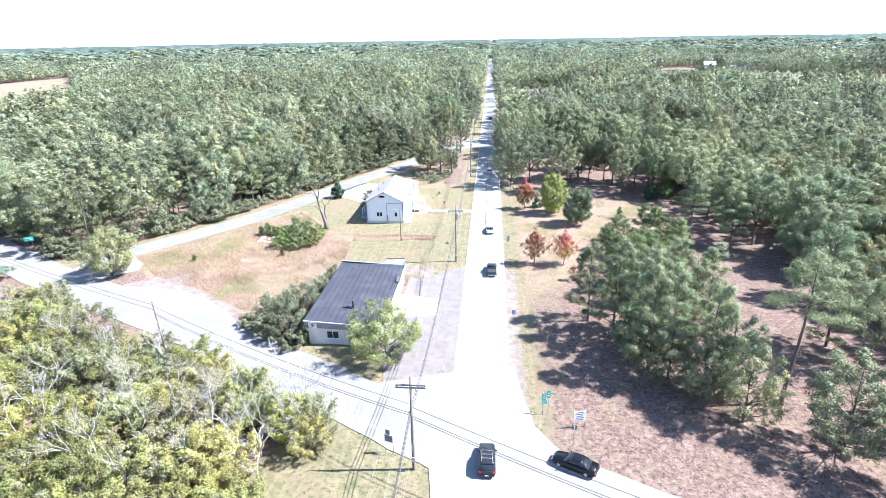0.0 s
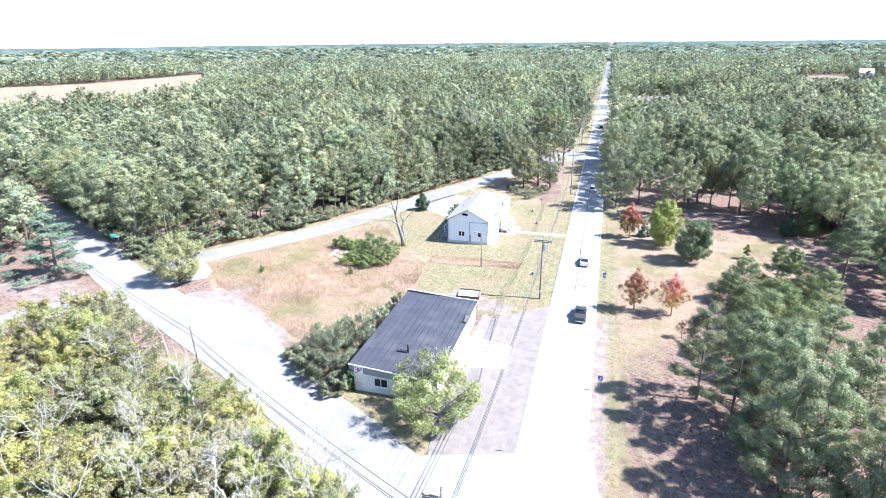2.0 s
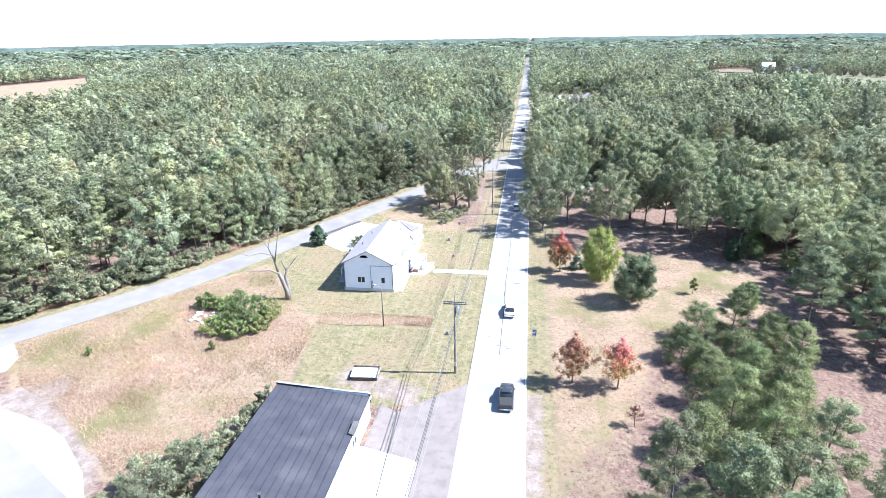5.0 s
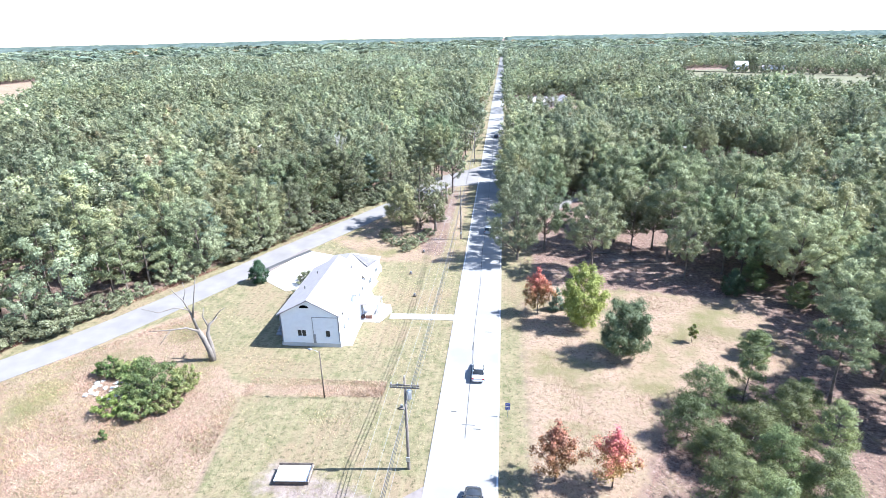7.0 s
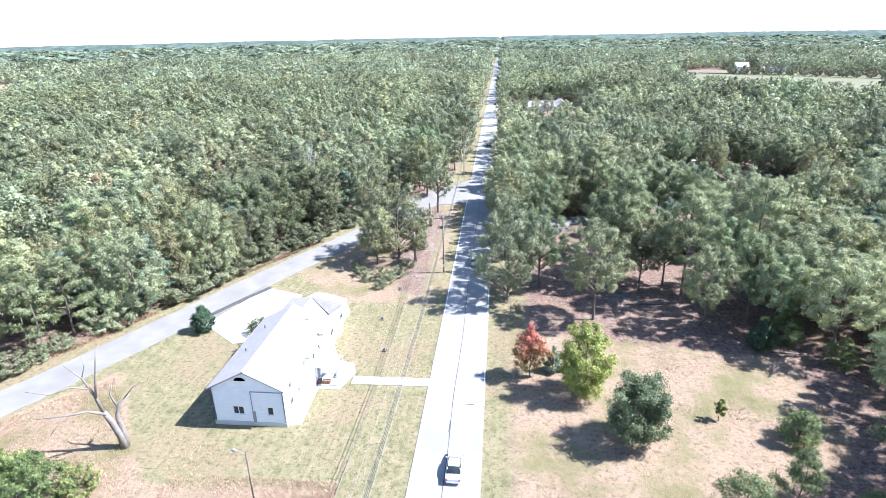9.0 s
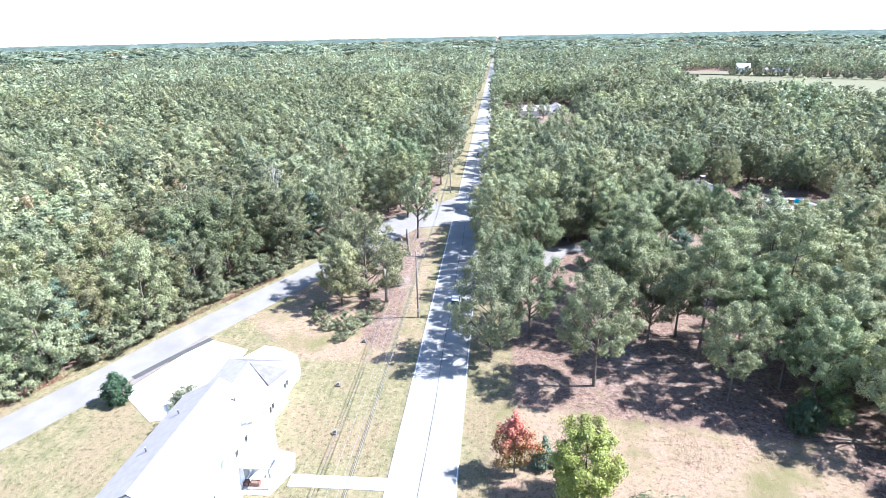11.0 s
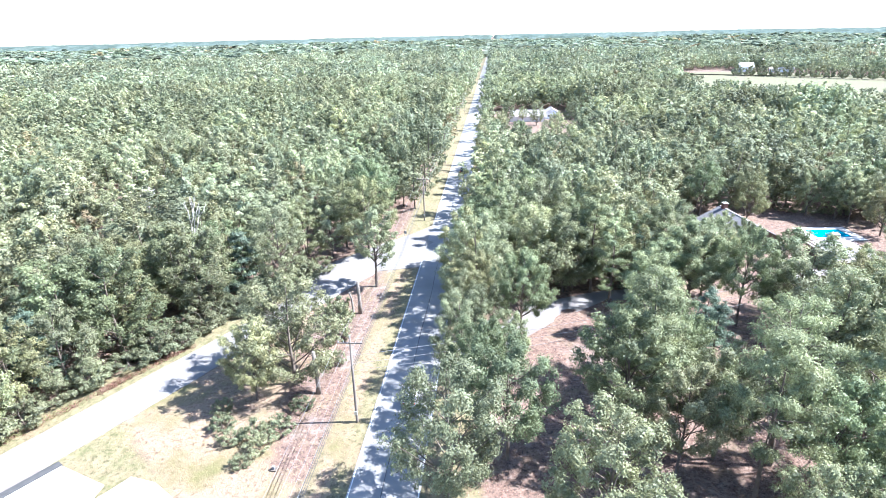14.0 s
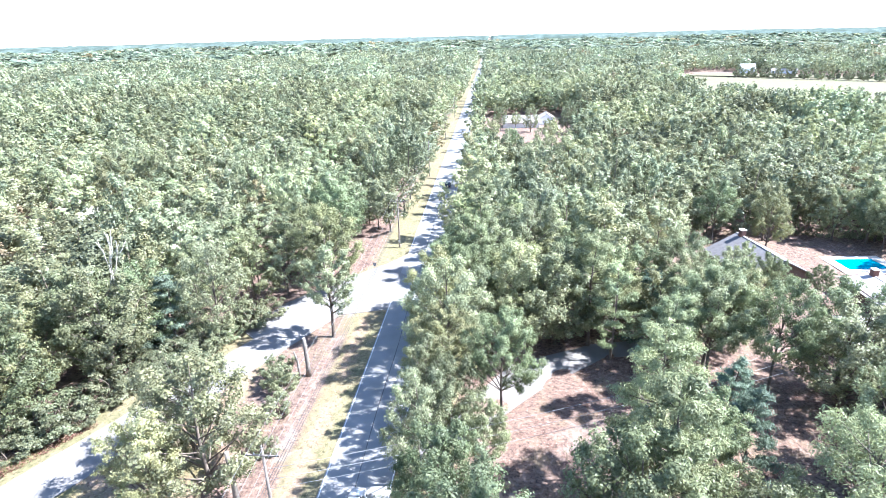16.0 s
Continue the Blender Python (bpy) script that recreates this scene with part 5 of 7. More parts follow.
    for u in (1.2, 3.6):
        window(s, (x1 + 0.85, gy - gw + u, 3.9), 90, 0.8, 1.1, 0)
    part("entrance_door", boxed(x1 + 0.76, x1 + 0.81, gy - gw + 2.25, gy - gw + 3.45, 0.1, 2.28), GREYTRIM, s)
    for q, nm in ((-1, "gable_roof_south"), (1, "gable_roof_north")):
        slab(nm, [(x1 + 1.25, gy + q * (gw + o), ev - 0.2), (x1 + 1.25, gy, gz), (mid + 0.6, gy, gz), (x1 - 0.2, gy + q * (gw + o), ev - 0.2)], 0.15, SHINGLE, s)
    for q in (-1, 1):
        part("cheek_wall", boxed(x1 - 0.01, x1 + 0.9, gy + q * gw - 0.1, gy + q * gw + 0.1, 0, ev - 0.15), WHITE, s)
    # porch
    slab("porch_roof_south", [(x1 + 4.2, gy - 1.7, 2.9), (x1 + 4.2, gy, 3.7), (x1 + 0.9, gy, 3.7), (x1 + 0.9, gy - 1.7, 2.9)], 0.12, SHINGLE, s)
    slab("porch_roof_north", [(x1 + 4.2, gy + 1.7, 2.9), (x1 + 4.2, gy, 3.7), (x1 + 0.9, gy, 3.7), (x1 + 0.9, gy + 1.7, 2.9)], 0.12, SHINGLE, s)
    for q in (-1.5, 1.5):
        part("porch_post", boxed(x1 + 3.85, x1 + 4.05, gy + q - 0.1, gy + q + 0.1, 0.02, 2.9, bevel=0.02), WHITE, s)
    # low wing at the back, hipped
    e2, r2 = 3.3, 5.5
    wall("wing_east_wall", (x1, y1, 0), 90, y2 - y1, e2, 0.2, [(2.2, 3.9, 1.2, 2.4), (7.4, 9.0, 1.2, 2.4)], WHITE, s)
    for u, w in ((2.2, 1.7), (7.4, 1.6)):
        window(s, (x1 - 0.05, y1 + u, 1.2), 90, w, 1.2, 1)
    wall("wing_west_wall", (x0 + 0.2, y1, 0), 90, y2 - y1, e2, 0.2, [], WHITE, s)
    wall("wing_back_wall", (x0, y2 - 0.2, 0), 0, x1 - x0, e2, 0.2, [], WHITE, s)
    hip = y2 - 3.6
    slab("wing_roof_west", [(x0 - o, y1, e2), (mid, y1, r2), (mid, hip, r2), (x0 - o, y2 + o, e2)], 0.15, SHINGLE, s)
    slab("wing_roof_east", [(x1 + o, y1, e2), (mid, y1, r2), (mid, hip, r2), (x1 + o, y2 + o, e2)], 0.15, SHINGLE, s)
    # Darker shingles here put the shade of facets turned from the sun into colour.
    slab("wing_roof_end", [(x0 - o, y2 + o, e2), (mid, hip, r2), (x1 + o, y2 + o, e2)], 0.15, SHINGLE_DARK, s, "hipped roof end in darker shingles that stand in for shade")
    slab("wing_hip_east", [(mid + 0.1, hip - 0.2, r2 + 0.03), (x1 + 0.2, hip + 1.3, e2 + 0.32), (x1 - 0.8, hip - 3.2, e2 + 0.75)], 0.05, SHINGLE_DARK, s, "raised dark triangle standing in for a shaded hip facet")
    # deck and ramp on the far side
    d = part("deck", boxed(x0 - 2.2, x0 - 0.1, 136, 152, 1.0, 1.15), GREYTRIM, s, "grey boarded deck")
    for y in np.arange(136.1, 152.1, 2.26):
        part("rail_post", boxed(x0 - 2.18, x0 - 2.08, y - 0.05, y + 0.05, 0, 2.1), WHITE, d)
    part("rail", boxed(x0 - 2.2, x0 - 2.06, 136, 152, 2.1, 2.18), WHITE, d)
    part("stairs", box(box(boxed(x0 - 2.2, x0 - 0.1, 135.4, 136, 0, 0.8), x0 - 2.2, x0 - 0.1, 134.8, 135.4, 0, 0.53), x0 - 2.2, x0 - 0.1, 134.2, 134.8, 0, 0.27), GREYTRIM, s)
    for x, y, z in ((-28.2, 138, 6.9), (-28.0, 144, 7.0), (-22.8, 147, 6.8), (-28.6, 152.5, 4.6)):
        part("roof_vent", tube(bmesh.new(), [(x, y, z - 0.3), (x, y, z + 0.25), (x, y, z + 0.32)], [0.09, 0.09, 0.13], 8), GREYTRIM, s)


hall()
for i, (x, y) in enumerate(((-20.0, 141.0), (-18.7, 141.0))):
    p = thing("planter", pose(x, y, 0), "low red brick planter beside the hall entrance", "planter", "brick planters")
    part("box", box(box(box(boxed(-0.55, 0.55, -0.3, -0.2, 0, 0.5), -0.55, 0.55, 0.2, 0.3, 0, 0.5), -0.55, -0.45, -0.2, 0.2, 0, 0.5), 0.45, 0.55, -0.2, 0.2, 0, 0.5), BRICK, p)
    part("soil", boxed(-0.44, 0.44, -0.19, 0.19, 0.1, 0.42), BARK, p)
for x, y in ((-17.2, 144.3), (-17.2, 142.8)):
    b = thing("bench", pose(x, y, 0.02, 0, 0, 90), "white slatted bench on the concrete apron", "bench", "benches by the entrance")
    part("seat", boxed(-0.7, 0.7, -0.22, 0.22, 0.4, 0.46, bevel=0.01), WHITE, b)
    part("backrest", boxed(-0.7, 0.7, 0.2, 0.25, 0.5, 0.9, bevel=0.01), WHITE, b)
    for q in (-0.6, 0.6):
        part("leg", boxed(q - 0.04, q + 0.04, -0.2, 0.24, 0, 0.4), WHITE, b)


def cottage(x, y, w, l, h, rise, turn, wallm, roofm, label, chimney=False):
    s = thing("house", pose(x, y, 0, 0, 0, turn), label, "house")
    a, b = w / 2, l / 2
    wall("front_wall", (-a, -b, 0), 0, w, h, 0.2, [(w * 0.2, w * 0.2 + 1.1, 0.9, 2.1), (w * 0.65, w * 0.65 + 1.1, 0.9, 2.1)], wallm, s, top=(a, h + rise))
    for f in (0.2, 0.65):
        window(s, (-a + w * f, -b + 0.05, 0.9), 0, 1.1, 1.2, 1)
    wall("back_wall", (-a, b - 0.2, 0), 0, w, h, 0.2, [], wallm, s, top=(a, h + rise))
    wall("side_wall", (a, -b, 0), 90, l, h, 0.2, [(l * 0.3, l * 0.3 + 1.4, 0.9, 2.1), (l * 0.6, l * 0.6 + 1.0, 0.1, 2.1)], wallm, s)
    window(s, (a - 0.05, -b + l * 0.3, 0.9), 90, 1.4, 1.2, 1)
    part("door", boxed(a - 0.12, a - 0.07, -b + l * 0.6, -b + l * 0.6 + 1.0, 0.1, 2.1), GREYTRIM, s)
    wall("side_wall", (-a + 0.2, -b, 0), 90, l, h, 0.2, [], wallm, s)
    for q, nm in ((-1, "roof_west"), (1, "roof_east")):
        slab(nm, [(q * (a + 0.45), -b - 0.4, h - 0.2), (0, -b - 0.4, h + rise + 0.03), (0, b + 0.4, h + rise + 0.03), (q * (a + 0.45), b + 0.4, h - 0.2)], 0.15, roofm, s)
    part("ridge_cap", boxed(-0.16, 0.16, -b - 0.42, b + 0.42, h + rise - 0.02, h + rise + 0.08), SHINGLE, s)
    if chimney:
        c = part("chimney", boxed(-0.5, 0.5, b - 1.9, b - 0.9, h, h + rise + 1.1, bevel=0.02), BRICK, s)
        part("cap", boxed(-0.6, 0.6, b - 2.0, b - 0.8, h + rise + 1.1, h + rise + 1.25), CONCRETE, c)
    return s


cottage(65.6, 247.6, 12.5, 14.5, 3.3, 3.2, 9, BRICKWALL, SHINGLE_DARK, "brick house with a steep dark shingle roof among trees", True)
cottage(71.5, 222, 8, 13, 2.9, 0.9, 84, BRICKWALL, SHINGLE, "low brick wing with a pale flat-looking roof", False)
cottage(82.5, 235.5, 9, 12, 2.9, 0.9, 0, BRICKWALL, SHINGLE, "low brick pool wing with pale grey roof and chimney", True)
cottage(29, 436, 11, 18, 3.0, 2.6, 90, WHITE, SHINGLE, "white roadside house with a pale grey roof", False)
cottage(43, 446, 8, 10, 3.0, 2.4, 0, WHITE, SHINGLE, "white house wing in a clearing", False)
cottage(-92, 274, 5, 15, 2.8, 1.2, 25, WHITE, WHITEWALL, "white trailer home hidden among trees", False)
cottage(-97, 264, 4.5, 9, 2.6, 1.0, 65, WHITE, WHITEWALL, "white shed hidden among trees", False)
cottage(276, 768, 10, 13, 5.0, 4.0, 80, WHITE, WHITE, "large white farmhouse at the edge of a field", False)
cottage(306, 754, 7, 22, 3.0, 1.6, 70, WHITE, SHINGLE, "long white outbuilding by the field", False)
tagged(part("road_field_lane", prism(bmesh.new(), [(195, 742), (205, 752), (420, 640), (640, 590), (640, 584), (418, 633)], -0.2, 0.05), CONCRETE), "pale lane along the far field", "road", kind="structure")

# swimming pool behind the brick house
POOLWATER = mat("turquoise pool water", (0.005, 0.22, 0.34), (0.012, 0.28, 0.40), 0.8, 0.08, 0.3)
pool = thing("swimming_pool", pose(89.5, 254.5, 0, 0, 0, 4), "turquoise swimming pool with pale stone coping", "swimming pool")
part("water", boxed(-4, 4, -2.6, 2.6, -0.05, 0.0), POOLWATER, pool)
bm = bmesh.new()
for a in ((-6, 6, -5, -2.6), (-6, 6, 2.6, 4.2), (-6, -4, -2.6, 2.6), (4, 6, -2.6, 2.6)):
    box(bm, *a, -0.05, 0.06)
part("coping", bm, CONCRETE, pool)


# ---- poles, cables, lamps ----
def utility_pole(x, y, h, lean=0.0, transformer=False, two=False, arms=True):
    p = thing("utility_pole", pose(x, y, 0), "grey weathered wooden power pole with a crossarm" if arms else "slim grey wooden pole beside the thicket", "utility pole", "power poles along the road")
    part("shaft", tube(bmesh.new(), [(0, 0, -0.4), (0, 0, 0.2), (lean * 0.5, 0, h * 0.5), (lean, 0, h)], [0.19, 0.18, 0.155, 0.115], 10), POLEWOOD, p)
    for z in ((h - 0.9, h - 1.2) if two else (h - 0.75,) if arms else ()):
        a = part("crossarm", boxed(lean - 1.55, lean + 1.55, -0.16, -0.04, z - 0.07, z + 0.07, bevel=0.012), POLEWOOD, p)
        for q in (-1.4, -0.75, 0.75, 1.4):
            part("insulator", tube(bmesh.new(), [(lean + q, -0.1, z + 0.06), (lean + q, -0.1, z + 0.2), (lean + q, -0.1, z + 0.28)], [0.035, 0.06, 0.03], 8), STEEL, a)
    part("pin", tube(bmesh.new(), [(lean, 0, h), (lean, 0, h + 0.25)], [0.04, 0.05], 8), STEEL, p)
    if transformer:
        t = part("transformer", tube(bmesh.new(), [(lean + 0.42, -0.05, h - 2.6), (lean + 0.42, -0.05, h - 2.55), (lean + 0.42, -0.05, h - 1.6), (lean + 0.42, -0.05, h - 1.5)], [0.24, 0.28, 0.28, 0.2], 14), STEEL, p, "grey steel transformer can")
        part("bushing", tube(bmesh.new(), [(lean + 0.42, -0.05, h - 1.5), (lean + 0.42, -0.05, h - 1.2)], [0.06, 0.04], 8), STEEL, t)
    part("meter_box", boxed(-0.2, 0.2, -0.34, -0.19, 1.2, 1.75, bevel=0.02), STEEL, p)
    return p


ROAD_POLES = [(-7.3, 47.3, 11.6), (-6.3, 106.7, 11.9), (-5.9, 180.9, 12.3), (-6.8, 262, 11.8), (-7.0, 330, 11.8), (-7.0, 400, 11.8), (-7.0, 470, 11.8)]
for i, (x, y, h) in enumerate(ROAD_POLES):
    utility_pole(x, y, h, 0.0, i == 1, i < 2)
utility_pole(7.5, 289, 11, 0.0)
utility_pole(-47.2, 68.5, 8.6, -0.5, arms=False)
utility_pole(-7.0, -25, 11.6)


def cable(a, b, sag, r, material, label="sagging overhead cable between power poles"):
    a, b = Vector(a), Vector(b)
    pts = []
    for i in range(13):
        f = i / 12
        p = a.lerp(b, f)
        p.z -= 4 * sag * f * (1 - f)
        pts.append(p)
    o = part("overhead_cable", tube(bmesh.new(), pts, [r] * 13, 5), material)
    tagged(o, label, "cable", "overhead cables")


chain = [(-7.0, -25, 11.6), *ROAD_POLES]
for (xa, ya, ha), (xb, yb, hb) in zip(chain, chain[1:]):
    for q in (-1.4, 0.75, 1.4):
        cable((xa + q, ya, ha - 0.5), (xb + q, yb, hb - 0.5), 0.9, 0.013, CABLE_PALE, "thin bare power wire over the verge")
    cable((xa, ya, ha - 0.2), (xb, yb, hb - 0.2), 0.8, 0.013, CABLE_PALE, "thin bare power wire over the verge")
    for z, r in ((4.2, 0.035), (4.7, 0.03), (5.2, 0.03)):
        cable((xa - 0.2, ya, ha - z), (xb - 0.2, yb, hb - z), 1.1, r, CABLE)
for z, s in ((8.3, 0.8), (7.2, 0.9), (6.9, 0.9)):
    cable((-7.3, 47.3, z), (-47.6, 68.3, z - 0.3), s, 0.03, CABLE)
    cable((-7.3, 47.3, z - 0.3), (40, 24, z), s, 0.03, CABLE)
for z in (8.2, 7.4):
    cable((-47.6, 68.3, z), (-112, 99, z), 0.9, 0.028, CABLE)
for dy, z in ((0, 7.6), (0.3, 8.4), (0.6, 9.4)):
    cable((-5.9, 180.9 + dy, z), (52, 205 + 2 * dy, z - 1.2 + dy), 1.0, 0.02, CABLE_PALE, "pale service wire crossing to the house")

l = thing("street_lamp", pose(-19.6, 118.6, 0), "slim dark lamp post on the lawn with a side-arm light", "lamp post")
part("post", tube(bmesh.new(), [(0, 0, -0.2), (0, 0, 7.2)], [0.1, 0.075], 10), BARK, l)
part("arm", tube(bmesh.new(), [(0, 0, 6.9), (-0.5, 0.1, 7.15), (-1.1, 0.2, 7.25)], [0.035, 0.03, 0.03], 6), STEEL, l)
hd = part("lamp_head", tube(bmesh.new(), [(-1.0, 0.18, 7.25), (-1.3, 0.24, 7.24), (-1.6, 0.3, 7.2)], [0.06, 0.15, 0.1], 10), STEEL, l)
part("lens", tube(bmesh.new(), [(-1.34, 0.25, 7.12), (-1.34, 0.25, 7.02)], [0.1, 0.05], 10), GLASS, hd)

# tall cut stumps of trees on the verge
for x, y, h, r in ((-12.6, 186.5, 6.6, 0.28), (-12.1, 210, 6.2, 0.3), (-13.2, 209.2, 4.4, 0.16)):
    s = thing("tree_stump", pose(x, y, 0), "tall limbless grey tree trunk cut off at the top", "dead tree", "cut trunks on the verge")
    part("trunk", tube(bmesh.new(), [(0, 0, -0.2), (0.03, 0, h * 0.3), (-0.05, 0.05, h * 0.7), (-0.1 - 0.3 * (h < 5), 0, h)], [r * 1.3, r * 1.05, r * 0.95, r * 0.8], 9), BARK_PALE, s)
    part("limb_stub", tube(bmesh.new(), [(0, 0, h * 0.75), (0.3, 0.1, h * 0.8)], [r * 0.4, r * 0.3], 6), BARK_PALE, s)


# ---- signs ----
BLUE = mat("blue sign sheet", (0.06, 0.08, 0.30), (0.08, 0.10, 0.36), 3, 0.5, 0)
GREEN = mat("green sign sheet", (0.02, 0.33, 0.26), (0.03, 0.40, 0.32), 3, 0.5, 0)
DARKTEXT = mat("dark blue lettering", (0.05, 0.05, 0.12), (0.07, 0.07, 0.15), 3, 0.6, 0)
SIGNBACK = mat("dull sign back", (0.16, 0.17, 0.19), (0.22, 0.23, 0.25), 3, 0.6, 0)


def post_sign(x, y, turn, panels, h, label, posts=(0.0,)):
    """A sign on posts: panels are (x0, x1, z0, z1, material, bars)."""
    s = thing("road_sign", pose(x, y, 0, 0, 0, turn), label, "road sign")
    for q in posts:
        part("post", tube(bmesh.new(), [(q, 0.04, -0.3), (q, 0.04, h)], [0.035, 0.035], 6), STEEL, s)
    for a, b, c, d, m, bars in panels:
        p = part("panel", boxed(a, b, -0.02, 0.0, c, d, bevel=0.004), m, s)
        if bars:
            bm = bmesh.new()
            for i in range(bars):
                z = c + (d - c) * (i + 0.8) / (bars + 0.6)
                w = (b - a) * (0.38 - 0.07 * ((i * 7) % 3))
                box(bm, (a + b) / 2 - w, (a + b) / 2 + w, -0.03, -0.024, z - 0.2 * (d - c) / (bars + 2), z + 0.2 * (d - c) / (bars + 2))
            part("lettering", bm, DARKTEXT if m is WHITE else WHITE, p)
    return s


post_sign(4.6, 116.5, -6, [(-0.3, 0.3, 1.6, 2.05, BLUE, 1), (-0.3, 0.3, 1.05, 1.5, BLUE, 2)], 2.1, "blue road sign with white lettering on a post")
post_sign(4.5, 80.6, -6, [(-0.3, 0.3, 1.6, 2.3, BLUE, 3)], 2.3, "blue road sign with white lettering on a post")
post_sign(7.6, 57.6, 12, [(-0.55, -0.02, 2.0, 3.0, GREEN, 3), (0.05, 0.5, 2.3, 3.3, GREEN, 2), (-0.55, 0.1, 1.5, 1.95, GREEN, 1)], 3.2, "green route signs with white lettering on two posts", (-0.4, 0.3))
post_sign(11.3, 55.3, 14, [(-0.75, 0.75, 0.9, 2.3, WHITE, 5)], 2.45, "white board sign with blue lettering on two posts", (-0.72, 0.72))
post_sign(10.2, 52.3, 180, [(-0.3, 0.3, 2.0, 2.6, SIGNBACK, 0)], 2.6, "road sign seen from its plain back")
post_sign(-10.4, 49.6, 160, [(-0.5, 0.5, 1.5, 2.4, SIGNBACK, 0), (-0.2, 0.35, 2.45, 3.1, SIGNBACK, 0)], 2.5, "grey backs of road signs on two posts", (-0.6, 0.45))
post_sign(-103.4, 110.6, 40, [(-0.9, 0.9, 1.6, 2.7, GREEN, 2)], 2.7, "green road sign at the edge of the woods", (-0.5, 0.5))
post_sign(-5.6, 66, 20, [(-0.12, 0.12, 0.3, 0.9, WHITE, 0)], 1.0, "small white marker post beside the parking lot")
post_sign(-9.5, 246.5, -20, [(-0.35, 0.35, 1.8, 2.5, SIGNBACK, 0)], 2.5, "road sign seen from its plain back")
post_sign(10.6, 198.3, 0, [(-0.15, 0.15, 1.0, 1.3, SIGNBACK, 0)], 2.2, "dark marker post beside the drive")


# ---- vehicles ----
GLASSCAR = mat("tinted car glass", (0.015, 0.018, 0.022), (0.03, 0.035, 0.04), 1, 0.06, 0)
TYRE = mat("tyre rubber", (0.02, 0.02, 0.02), (0.035, 0.035, 0.035), 5, 0.9, 0)
LAMPRED = mat("red tail lamp", (0.35, 0.02, 0.02), (0.45, 0.03, 0.03), 3, 0.25, 0)


def loft(bm, sections):
    """A closed skin over cross sections across the car: (y, half width, z low, z high, half width at top)."""
    rings = []
    for y, w, z0, z1, wt in sections:
        c = [(-w * 0.94, z0), (-w, z0 + (z1 - z0) * 0.35), (-w * 0.98, z0 + (z1 - z0) * 0.75), (-wt, z1), (wt, z1), (w * 0.98, z0 + (z1 - z0) * 0.75), (w, z0 + (z1 - z0) * 0.35), (w * 0.94, z0)]
        rings.append([bm.verts.new((x, y, z)) for x, z in c])
    for a, b in zip(rings, rings[1:]):
        for k in range(8):
            bm.faces.new((a[k], a[(k + 1) % 8], b[(k + 1) % 8], b[k])).smooth = True
    bm.faces.new(rings[0])
    bm.faces.new(rings[-1])
    bmesh.ops.recalc_face_normals(bm, faces=bm.faces)
    return bm


